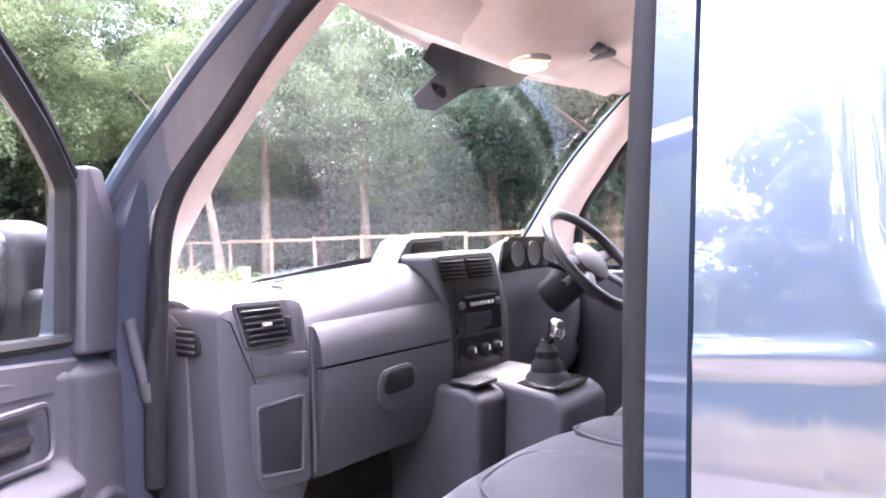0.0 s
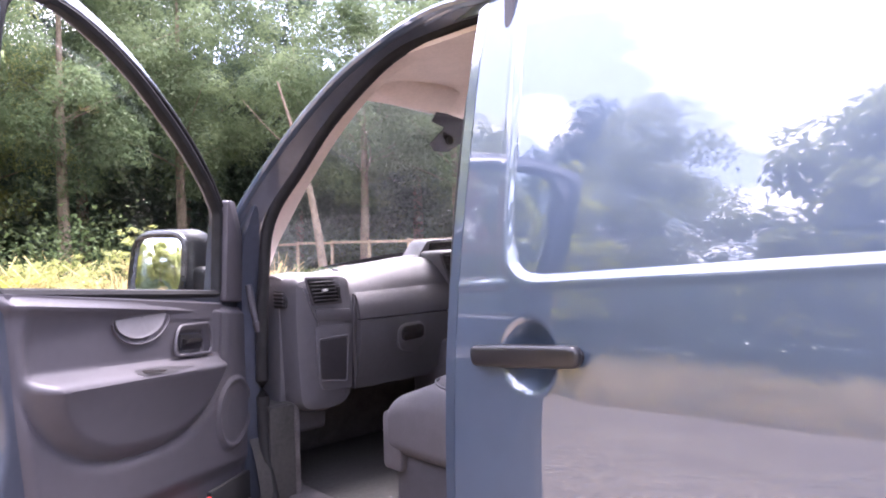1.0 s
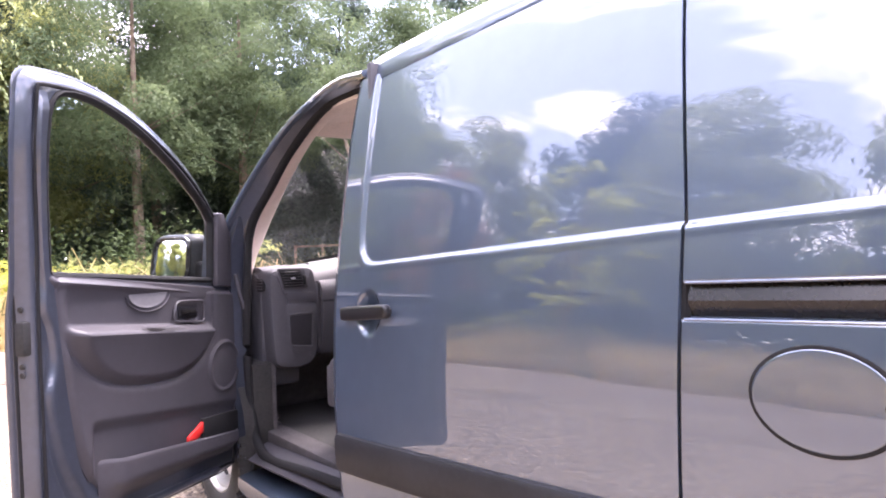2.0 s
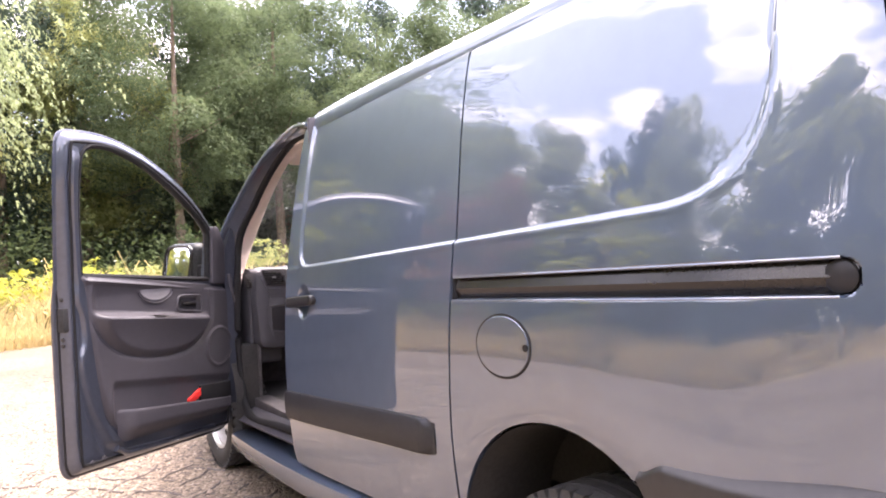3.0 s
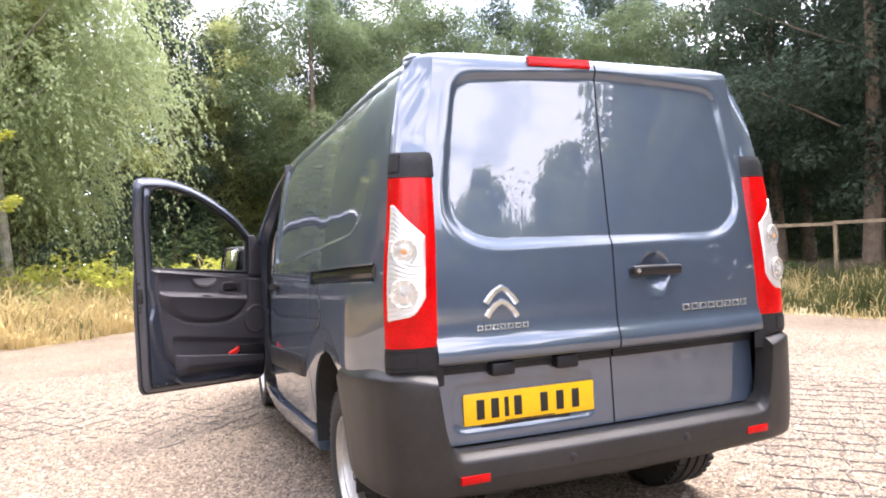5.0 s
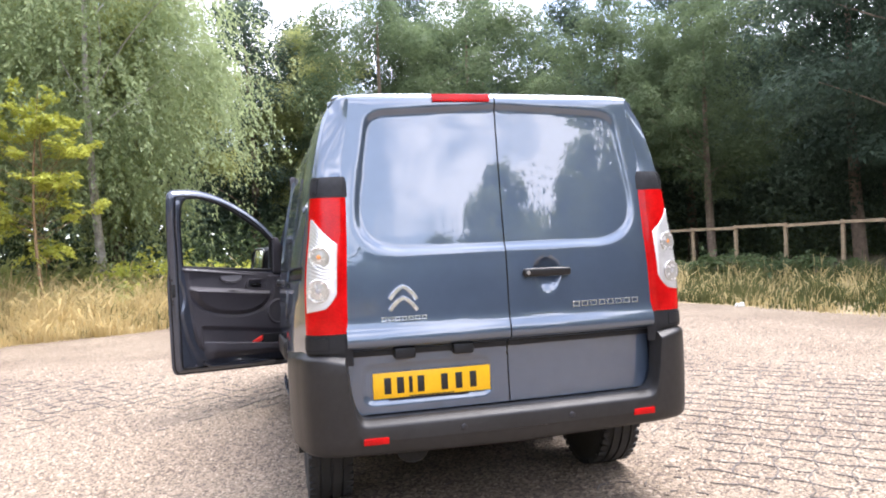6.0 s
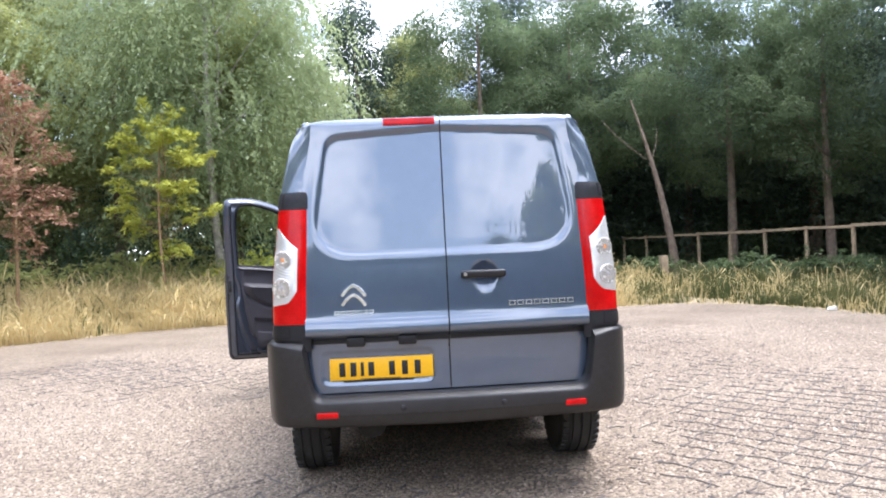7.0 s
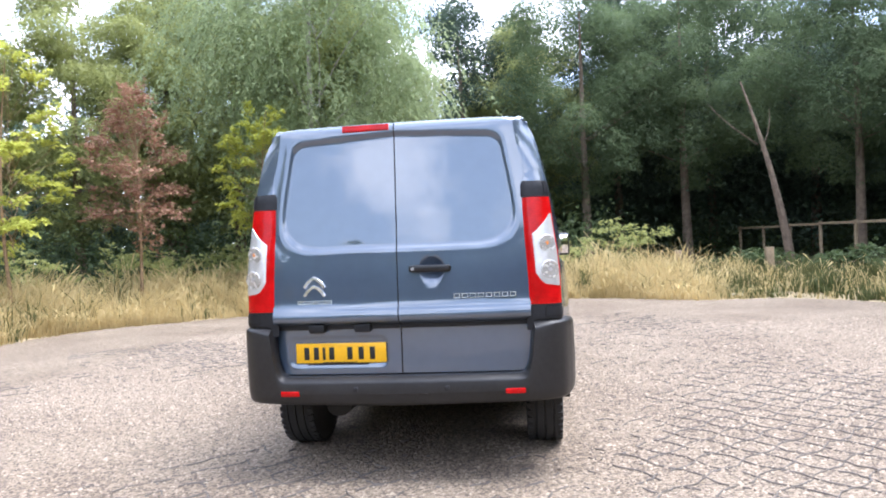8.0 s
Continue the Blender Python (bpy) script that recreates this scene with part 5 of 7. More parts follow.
for x0, x1 in ((-0.112, -0.006), (0.012, 0.140)):
    v = slab(stack, "centre_vent", [(x0, 1.250), (x1, 1.253), (x1 + 0.022, 1.190), (x0 + 0.022, 1.186)], 3.327, 0.006, RUBBER, 0.008, 0.002)
    for k in range(5):
        s = 0.0042 * (4 - k)
        part("vent_slat", box(x0 + 0.008 + s, x1 - 0.004 + s, 3.312, 3.321, 1.195 + 0.0112 * k, 1.1985 + 0.0112 * k, 0.001, 1), STACK, v)
radio = slab(stack, "radio", [(-0.036, 1.158), (0.184, 1.156), (0.190, 1.032), (-0.034, 1.036)], 3.327, 0.010, GLOSS_BLACK, 0.006, 0.003, "black car radio with silver buttons")
for k in range(6):
    part("radio_button", box(0.028 + 0.020 * k, 0.041 + 0.020 * k, 3.311, 3.317, 1.110, 1.120, 0.001, 1), GREY_LIGHT, radio)
part("radio_slot", box(0.0, 0.15, 3.312, 3.317, 1.134, 1.139), UNDER, radio)
part("radio_display", box(0.0, 0.13, 3.314, 3.317, 1.045, 1.088), INK, radio)
for x in (-0.016, 0.168):
    part("radio_knob", lathe([(0.0, 0.011), (-0.010, 0.010), (-0.010, 0.001)], (x, 3.317, 1.115), "y", 16), GREY_DARK, radio)
panel = slab(stack, "heater_panel", [(-0.028, 1.024), (0.190, 1.020), (0.192, 0.935), (-0.026, 0.938)], 3.327, 0.006, GLOSS_BLACK, 0.01, 0.003)
for x in (0.028, 0.098, 0.160):
    k = part("heater_knob", lathe([(0.0, 0.022), (-0.008, 0.021), (-0.018, 0.016), (-0.018, 0.001)], (x, 3.321, 0.975), "y", 20), RUBBER, panel)
    part("knob_mark", box(x - 0.002, x + 0.002, 3.300, 3.304, 0.978, 0.992), WHITE, k)
# lower console with the gear lever
part("console", prism(rounded([(3.50, 0.45), (3.06, 0.45), (3.03, 0.62), (3.01, 0.86), (3.05, 0.893), (3.20, 0.912), (3.50, 0.93)], 0.03), 0.26, "x", 0.0, 0.02, 3), GREY, dash, "grey lower console")
part("console_side", prism(rounded([(3.50, 0.45), (3.22, 0.45), (3.19, 0.70), (3.18, 0.885), (3.22, 0.910), (3.50, 0.92)], 0.03), 0.14, "x", -0.135, 0.02, 3), GREY_DARK, dash)
part("gear_bezel", prism(rounded([(0.02, 3.035), (0.215, 3.035), (0.215, 3.20), (0.015, 3.20)], 0.045), 0.012, "z", 0.896, 0.005), GLOSS_BLACK, dash)
gaiter = part("gear_gaiter", lathe([(0.0, 0.066), (0.02, 0.058), (0.03, 0.047), (0.05, 0.045), (0.065, 0.031), (0.085, 0.031), (0.10, 0.019), (0.115, 0.016)], (0.12, 3.125, 0.90), "z", 18), RUBBER, dash, "black leather gear gaiter")
part("gear_stick", sweep([(0.12, 3.125, 1.0), (0.12, 3.10, 1.042)], ring_profile(0.014, 0.014, 12), up=(0, 1, 0)), GLOSS_BLACK, gaiter)
part("gear_knob", lathe([(0.0, 0.014), (0.012, 0.023), (0.035, 0.025), (0.05, 0.021), (0.056, 0.011), (0.057, 0.001)], (0.12, 3.092, 1.020), "z", 20), CHROME, gaiter, "black and silver gear knob")
part("console_tray", box(-0.12, -0.015, 3.20, 3.29, 0.915, 0.926, 0.004), RUBBER, dash)

# instruments and steering wheel
slab(dash, "instrument_panel", [(0.24, 1.305), (0.58, 1.305), (0.61, 1.20), (0.21, 1.19)], 3.345, 0.012, GLOSS_BLACK, 0.04, 0.004, "black instrument panel")
for x in (0.31, 0.41, 0.51):
    part("dial", lathe([(0.0, 0.040), (-0.004, 0.040), (-0.002, 0.034), (-0.002, 0.001)], (x, 3.331, 1.250), "y", 24), STACK, dash)
wheel_c = Vector((0.40, 3.112, 1.230))
axis = Vector((0, -0.77, 0.64)).normalized()
e1 = Vector((1, 0, 0))
e2 = axis.cross(e1).normalized()
rim_pts = [wheel_c + (e1 * math.cos(a) + e2 * math.sin(a)) * 0.186 for a in np.linspace(0, 2 * math.pi, 40, endpoint=False)]
steer = part("steering_wheel", sweep(rim_pts, ring_profile(0.018, 0.016, 10), up=tuple(axis), closed=True), STACK, van, "dark four-spoke steering wheel")
for a in (0.15, math.pi - 0.15, math.pi + 0.7, -0.7):
    part("spoke", sweep([wheel_c - axis * 0.02 + (e1 * math.cos(a) + e2 * math.sin(a)) * r for r in (0.05, 0.12, 0.18)], ring_profile(0.020, 0.010, 8), up=tuple(axis)), GREY_DARK, steer)
bm = lathe([(-0.03, 0.03), (-0.01, 0.070), (0.012, 0.072), (0.026, 0.05), (0.030, 0.001)], (0, 0, 0), "z", 24)
rot = axis.to_track_quat("Z", "Y").to_matrix()
for v in bm.verts:
    v.co = rot @ v.co + wheel_c - axis * 0.02
part("horn_pad", bm, GREY_DARK, steer)
part("column", sweep([wheel_c - axis * 0.03, wheel_c - axis * 0.20], ring_profile(0.05, 0.06, 12)), RUBBER, steer)
for a in (math.pi + 0.25, math.pi - 0.2):
    part("stalk", sweep([wheel_c - axis * 0.07, wheel_c - axis * 0.05 + (e1 * math.cos(a) + e2 * math.sin(a)) * 0.19], ring_profile(0.012, 0.010, 8), up=tuple(axis)), RUBBER, steer)


# ---- seats ----
def cushion(x0, x1, y0, y1, z0, z1, mat, name, parent, crown=0.03, label=""):
    def p(u, v):
        return (x0 + u * (x1 - x0), y0 + v * (y1 - y0))
    bm = box(x0, x1, y0, y1, z0, z1, 0.05, 4)
    bmesh.ops.subdivide_edges(bm, edges=[e for e in bm.edges if e.calc_length() > 0.12], cuts=3, use_grid_fill=True)
    for v in bm.verts:
        u, w = (v.co.x - x0) / (x1 - x0), (v.co.y - y0) / (y1 - y0)
        if v.co.z > (z0 + z1) / 2:
            v.co.z += crown * math.sin(math.pi * min(1, max(0, u))) - 0.05 * smoothstep(0.75, 1.0, w)
    return part(name, bm, mat, parent, label)


def seat(name, label, x0, x1):
    root = thing(name, label, "seat", ((x0 + x1) / 2, 2.6, 0.45), "cab seats")
    inv = Matrix.Translation(-root.location)
    made = [cushion(x0, x1, 2.42, 2.985, 0.66, 0.865, FABRIC, "cushion", root, label="grey fabric seat cushion"),
            part("base", box(x0 + 0.03, x1 - 0.03, 2.46, 2.955, 0.455, 0.67, 0.02), GREY_DARK, root),
            part("front_valance", box(x0 + 0.006, x1 - 0.006, 2.90, 2.992, 0.612, 0.79, 0.02), FABRIC, root)]
    bm = box(x0 + 0.01, x1 - 0.01, 2.36, 2.48, 0.84, 1.46, 0.045, 3)
    for v in bm.verts:
        v.co.y -= 0.03 * (v.co.z - 0.84)
    made.append(part("backrest", bm, FABRIC, root))
    for c in ([(x0 + x1) / 2] if x1 - x0 < 0.6 else [x0 + 0.18, x1 - 0.18]):
        made.append(part("headrest", box(c - 0.12, c + 0.12, 2.35, 2.43, 1.50, 1.68, 0.03, 3), FABRIC, root))
    a, b = (x0 + 0.02, x1 - 0.02)
    for c in ([(x0 + x1) / 2] if x1 - x0 < 0.6 else [x0 + 0.19, x1 - 0.19]):
        def pad_point(k, t, c=c):
            ct, st = math.cos(t), math.sin(t)
            x = c + 0.135 * k * math.copysign(abs(ct) ** 0.75, ct)
            y = 2.66 + 0.215 * k * math.copysign(abs(st) ** 0.8, st)
            z = 0.869 + 0.03 * math.sin(math.pi * (x - x0) / (x1 - x0)) - 0.05 * smoothstep(0.75, 1.0, (y - 2.42) / 0.565)
            return (x, y, z + 0.016 * (1 - k ** 6) - 0.012 * smoothstep(0.9, 1.0, k))
        bm = sheet(steps(0.02, 1.0, 0.07), list(np.linspace(0, 2 * math.pi, 49)), pad_point)
        bmesh.ops.recalc_face_normals(bm, faces=bm.faces)
        made.append(part("seat_insert", bm, FABRIC, root))
        made.append(part("insert_piping", sweep([Vector(pad_point(1.0, t)) + Vector((0, 0, 0.010)) for t in np.linspace(0, 2 * math.pi, 48, endpoint=False)], ring_profile(0.0035, 0.0035, 6), closed=True), GREY_DARK, root))
    made.append(part("piping", sweep(smooth_line([(a + 0.04, 2.50, 0.874), (a + 0.06, 2.72, 0.880), (a + 0.17, 2.86, 0.866), ((a + b) / 2, 2.89, 0.868), (b - 0.17, 2.86, 0.866), (b - 0.06, 2.72, 0.880), (b - 0.04, 2.50, 0.874)], 5), ring_profile(0.004, 0.004, 6)), GREY_DARK, root))
    for ob in made:
        ob.matrix_parent_inverse = inv
    return root


seat("passenger_bench", "grey fabric double passenger bench seat", -0.705, 0.02)
seat("driver_seat", "grey fabric driver's seat", 0.16, 0.66)

# driver's side: closed door with its window
bm = sheet(steps(2.36, 3.50, 0.08), steps(0.34, 1.19, 0.06), lambda y, z: (plain_side(y, z) - 0.001, y, z), rim=(-0.05, 0, 0))
bmesh.ops.recalc_face_normals(bm, faces=bm.faces)
far_door = part("driver_door", bm, PAINT, van)
part("door_lining", box(0.83, 0.875, 2.40, 3.40, 0.46, 1.17, 0.02), GREY, far_door)
pane = bmesh.new()
pane.faces.new([pane.verts.new(p) for p in ((0.885, 2.37, 1.18), (0.885, 3.45, 1.18), (0.868, 3.40, 1.37), (0.80, 3.08, 1.69), (0.765, 2.78, 1.81), (0.755, 2.42, 1.83))])
dg = part("side_glass", thick(pane, 0.004), GLASS, far_door)
dg.visible_shadow = False
far_mirror = part("door_mirror", box(0.96, 1.16, 3.55, 3.65, 1.12, 1.36, 0.03, 3), PLASTIC, far_door)
part("mirror_glass", box(0.975, 1.145, 3.544, 3.552, 1.14, 1.34, 0.004), MIRROR, far_mirror)

# ---- the open passenger door, built flat: u from the hinge, w to the inside, z up ----
HINGE = Vector((-0.915, 3.50, 0.0))
AX_U, AX_W = Vector((-0.761, -0.649, 0.0)), Vector((0.649, -0.761, 0.0))
door = part("front_door", bmesh.new(), PAINT, van, "open passenger door with grey inner lining", smooth=False)
DOOR_PLACE = Matrix(((AX_U.x, AX_W.x, 0, HINGE.x), (AX_U.y, AX_W.y, 0, HINGE.y), (0, 0, 1, 0), (0, 0, 0, 1)))
door.matrix_basis = DOOR_PLACE


def lean(z):
    return 0.05 * smoothstep(1.15, 1.9, z)


def leaned(bm):
    for v in bm.verts:
        q = lean(v.co.z)
        v.co.y += q
        v.co.x += 0.85 * q * min(1, v.co.x / 0.5)
    return bm


OUTER = rounded([(0.02, 0.275), (1.135, 0.366), (1.162, 0.42), (1.172, 1.0), (1.168, 1.60), (1.150, 1.822), (0.90, 1.842), (0.66, 1.790), (0.43, 1.690), (0.24, 1.565), (0.09, 1.420), (-0.045, 1.10), (-0.050, 0.7), (0.0, 0.36)],
                [0.06, 0.07, 0.07, 0.2, 0.2, 0.065, 0.12, 0.12, 0.12, 0.1, 0.05, 0.1, 0.2, 0.05], 4)
HOLE = rounded([(1.070, 1.215), (1.078, 1.55), (1.045, 1.770), (0.88, 1.778), (0.66, 1.722), (0.44, 1.610), (0.25, 1.480), (0.175, 1.405), (0.175, 1.150)],
               [0.02, 0.2, 0.09, 0.12, 0.12, 0.12, 0.1, 0.02, 0.02], 4)


def slimmed(bm):
    """The window frame is thinner than the door below it."""
    for v in bm.verts:
        v.co.y += 0.027 * (0.030 - v.co.y) / 0.065 * smoothstep(1.05, 1.28, v.co.z)
    return bm


def along(outline, w, inset):
    """Points of an outline, drawn in towards its middle by inset."""
    k, out = len(outline), []
    for i, (u, z) in enumerate(outline):
        a, b = outline[i - 1], outline[(i + 1) % k]
        d = Vector((b[0] - a[0], b[1] - a[1])).normalized()
        n = Vector((-d.y, d.x))
        out.append((u + n.x * inset, w, z + n.y * inset))
    return out


def shell_mesh():
    """The painted door frame: a thin outer hem, then a stepped and rounded shut face up to the inner side."""
    bm = bmesh.new()
    rims = [[bm.verts.new(p) for p in along(OUTER, w, inset)] for w, inset in ((-0.035, 0.0), (-0.029, 0.0), (-0.025, 0.004), (-0.021, 0.012), (-0.009, 0.017), (0.005, 0.024), (0.017, 0.033), (0.026, 0.043), (0.030, 0.052))]
    hole = [[bm.verts.new((u, w, z)) for u, z in HOLE] for w in (-0.035, 0.030)]
    for a, b in list(zip(rims, rims[1:])) + [tuple(hole)]:
        k = len(a)
        for i in range(k):
            bm.faces.new((a[i], a[(i + 1) % k], b[(i + 1) % k], b[i]))
    for pair in ((rims[0], hole[0]), (rims[-1], hole[1])):
        edges = [bm.edges.get((r[i], r[(i + 1) % len(r)])) for r in pair for i in range(len(r))]
        bmesh.ops.triangle_fill(bm, use_beauty=True, edges=edges)
    bmesh.ops.recalc_face_normals(bm, faces=bm.faces)
    return bm


shell = part("door_shell", leaned(slimmed(shell_mesh())), JAMB, door, "dark blue-grey painted door frame")
part("edge_seal", leaned(sweep(along(OUTER, -0.014, 0.0155), ring_profile(0.0055, 0.0055, 6), up=(0, 1, 0), closed=True)), RUBBER, shell)
part("inner_seal", leaned(sweep(along(OUTER, 0.031, 0.054), ring_profile(0.006, 0.006, 6), up=(0, 1, 0), closed=True)), RUBBER, shell)
part("window_seal", leaned(sweep(along(HOLE, 0.020, 0.000), ring_profile(0.013, 0.018, 8), up=(0, 1, 0), closed=True)), RUBBER, shell)
bm = bmesh.new()
bm.faces.new([bm.verts.new((u, 0.0, z)) for u, z in HOLE])
bmesh.ops.triangulate(bm, faces=bm.faces)
wg = part("window_glass", leaned(thick(bm, 0.004)), GLASS, door, "clear side window, wound up")
wg.visible_shadow = False
# pressed shapes of the shut face: a raised land beside the lining, hollowed round the latch
LAND = [(0.43, 0.35), (0.55, 0.30), (0.66, 0.45), (0.76, 0.62), (0.86, 0.70), (0.93, 0.42), (0.98, 0.32), (1.06, 0.42), (1.12, 0.75), (1.20, 0.62), (1.35, 0.70), (1.80, 0.70)]
LAND_IN = [(0.43, 0.86), (0.50, 0.92), (0.60, 0.985), (0.74, 1.015), (0.95, 1.045), (1.18, 1.070), (1.24, 1.084), (1.55, 1.088), (1.68, 1.076), (1.75, 1.062)]


def shut_point(s, z):
    a, b = lerp_table(LAND_IN, z), 1.124 - 0.05 * smoothstep(0.50, 0.42, z) - 0.010 * smoothstep(1.60, 1.76, z)
    u = a + s * (b - a)
    f = lerp_table(LAND, z)
    land = smoothstep(f + 0.16, f - 0.16, s) * smoothstep(0.43, 0.47, z) * smoothstep(1.76, 1.70, z)
    bead = math.exp(-((s - f - 0.30) / 0.07) ** 2) * 0.004
    return (u, 0.029 + 0.017 * land + bead - 0.006 * math.exp(-((z - 1.02) / 0.05) ** 2) * smoothstep(0.5, 0.8, s), z)


bm = sheet(steps(0, 1, 0.05), steps(0.43, 1.76, 0.014), shut_point)
bmesh.ops.recalc_face_normals(bm, faces=bm.faces)
part("shut_panel", leaned(bm), JAMB, shell, "pressed painted shut face")
part("frame_rib", leaned(sweep([(u, 0.034, z) for u, z in ((0.92, 0.440), (0.86, 0.405), (0.6, 0.375), (0.2, 0.345))], ring_profile(0.016, 0.018, 10), up=(0, 1, 0))), JAMB, shell)
part("latch", box(1.118, 1.161, -0.012, 0.02, 0.985, 1.085, 0.006), UNDER, shell, "dark door latch")
for z in (0.93, 0.955, 1.12):
    part("latch_screw", lathe([(0.0, 0.009), (0.005, 0.008), (0.006, 0.001)], (1.154, 0.008, z), "x", 12), UNDER, shell)
for u in (0.985, 1.055):
    part("drain_plug", lathe([(0.0, 0.014), (0.005, 0.013), (0.006, 0.001)], (u, 0.030, 0.415), "y", 14), GREY_DARK, shell)
part("lower_moulding", box(0.06, 1.14, -0.060, -0.034, 0.56, 0.68, 0.01), PLASTIC, shell)


part("waist_ledge", leaned(sweep([(0.172, 0.024, 1.118), (0.60, 0.024, 1.165), (1.072, 0.024, 1.217)], [(-0.014, -0.045), (0.014, -0.045), (0.014, -0.004), (0.010, 0.003), (-0.008, 0.005), (-0.014, 0.000)])), GREY_DOOR, shell)


# the lining: one moulded sheet with arm rest, insert, pocket and cup
def arm_z(u):
    return 0.965 + 0.107 * (u - 0.37)


def pocket_z(u):
    return 0.490 + 0.145 * (u - 0.10)


def egg(u, z):
    """Below 1 inside the moulded insert of the lining."""
    return (abs(u - 0.625) / 0.425) ** 2.5 + (abs(min(0, z - 1.10 - 0.1 * (u - 0.625))) / 0.300) ** 2.5


def lining_w(u, z):
    e = egg(u, z)
    d = arm_z(u) - z
    inside = smoothstep(1.0, 0.72, e)
    w = 0.052 - 0.007 * math.exp(-((e - 1.0) / 0.07) ** 2) + 0.004 * smoothstep(1.0, 1.25, e)
    w += inside * (0.046 * smoothstep(-0.026, 0.012, d) * math.exp(-max(0, d) / 0.14) - 0.016 * smoothstep(0.0, 0.03, -d) * smoothstep(1.19, 1.11, z))
    w += 0.010 * smoothstep(1.126, 1.150, z - 0.1 * (u - 0.6)) * smoothstep(0.10, 0.50, u)
    r = math.hypot((u - 0.145) / 0.116, (z - 0.777) / 0.104)
    w += 0.009 * smoothstep(1.10, 1.0, r) - 0.006 * smoothstep(0.93, 0.88, r)
    hr = max(abs(u - 0.373) - 0.066, abs(z - 1.033 - 0.1 * (u - 0.373)) - 0.025)
    w -= 0.009 * smoothstep(0.008, -0.008, hr)
    cup = math.hypot((u - 0.620) / 0.118, min(0, z - 1.128) / 0.058)
    w -= 0.003 * smoothstep(1.02, 0.9, cup) * smoothstep(1.140, 1.130, z)
    if z < 0.86:
        hollow = smoothstep(0.135, 0.09, z - pocket_z(u)) * smoothstep(0.03, 0.07, u) * smoothstep(0.95, 0.92, u)
        w -= 0.016 * hollow
    return w


def lining_uz(s, v):
    te = lerp_table([(0.0, 0.83), (0.10, 0.93), (0.3, 1.005), (0.6, 1.045), (1.0, 1.092)], v)
    fe = 0.042 - 0.06 * v
    u = fe + s * (te - fe)
    z0, z1 = 0.392 + 0.07 * u, 1.093 + 0.112 * u
    return u, z0 + v * (z1 - z0)


def lining_point(s, v):
    u, z = lining_uz(s, v)
    edge = min(s, 1 - s, v, 1 - v)
    return (u, lining_w(u, z) - 0.02 * (1 - smoothstep(0.0, 0.03, edge)), z)


bm = sheet(steps(0, 1, 1 / 150), steps(0, 1, 1 / 130), lining_point, rim=(0, -0.03, 0))
bmesh.ops.recalc_face_normals(bm, faces=bm.faces)
trim = part("door_lining", bm, GREY_DOOR, door, "moulded grey plastic door lining")


def pocket_point(k, v):
    u = 0.060 + k * 0.850
    z0 = 0.398 + 0.07 * u
    z = z0 + v * (pocket_z(u) + 0.012 * smoothstep(0.15, 0.0, u) - z0)
    out = smoothstep(0.0, 0.06, k) * smoothstep(1.0, 0.90, k) * (0.25 + 0.75 * smoothstep(0.0, 0.5, v))
    return (u, 0.040 + 0.052 * out - 0.006 * smoothstep(0.93, 1.0, v), z)


bm = sheet(steps(0, 1, 0.025), steps(0, 1, 0.06), pocket_point)
bmesh.ops.recalc_face_normals(bm, faces=bm.faces)
part("map_pocket", thick(bm, 0.004), GREY_DOOR, trim, "open grey map pocket")
# pull cup
def cup_point(k, a):
    uu, zz = 0.620 + 0.112 * k * math.cos(a), 1.128 - 0.054 * k * math.sin(a)
    return (uu, lining_w(uu, zz - 0.004) + 0.003, zz + 0.02 * (uu - 0.620))


bm = sheet(steps(0.05, 0.97, 0.1), steps(0, math.pi, math.pi / 18), cup_point)
bmesh.ops.recalc_face_normals(bm, faces=bm.faces)
part("pull_cup", thick(bm, 0.002), GREY_CUP, trim, "pale grey pull cup")
part("cup_rim", sweep([(0.620 + 0.124 * math.cos(a), 0.040, 1.126 - 0.064 * math.sin(a) + 0.0025 * math.cos(a)) for a in np.linspace(0.1, math.pi - 0.1, 22)], ring_profile(0.0022, 0.003, 8), up=(0, 1, 0)), GREY_DOOR, trim)
part("handle_bezel", sweep([(q[0], 0.046, q[1]) for q in rounded([(0.268, 0.984), (0.488, 1.008), (0.462, 1.084), (0.272, 1.072)], [0.03, 0.035, 0.03, 0.03])], ring_profile(0.005, 0.005, 6), up=(0, 1, 0), closed=True), GREY_DOOR, trim)
part("inner_handle", sweep([(0.312, 0.030, 1.026), (0.350, 0.044, 1.031), (0.425, 0.042, 1.038)], ring_profile(0.012, 0.009, 8)), GLOSS_BLACK, trim, "dark inner door handle")
bm = prism([(0.312, -0.020 + 1.027), (0.436, -0.020 + 1.039), (0.434, 0.019 + 1.040), (0.316, 0.019 + 1.028)], 0.004, "y", 0.034, 0.001)
part("handle_cup", bm, STACK, trim, "dark recess behind the inner handle")


def on_arm(u0, u1, half, lift):
    """A leaf-shaped pad that lies on the slope of the arm rest."""
    def p(k, v):
        u = u0 + k * (u1 - u0)
        z = arm_z(u) + 0.004 + half * v * (0.10 + 0.90 * smoothstep(0.0, 0.55, k) * smoothstep(1.0, 0.93, k))
        return (u, lining_w(u, z) + lift, z)
    bm = sheet(steps(0, 1, 0.05), steps(-1, 1, 0.25), p, rim=(0, -0.006, 0))
    bmesh.ops.recalc_face_normals(bm, faces=bm.faces)
    return bm


pad = part("switch_pad", on_arm(0.450, 0.715, 0.0075, 0.002), STACK, trim, "dark grey switch pad")
part("window_switch", on_arm(0.585, 0.690, 0.0045, 0.0045), GLOSS_BLACK, pad)
bm = lathe([(0.046, 0.100), (0.056, 0.098), (0.0585, 0.075), (0.060, 0.001)], (0, 0, 0), "y", 40)
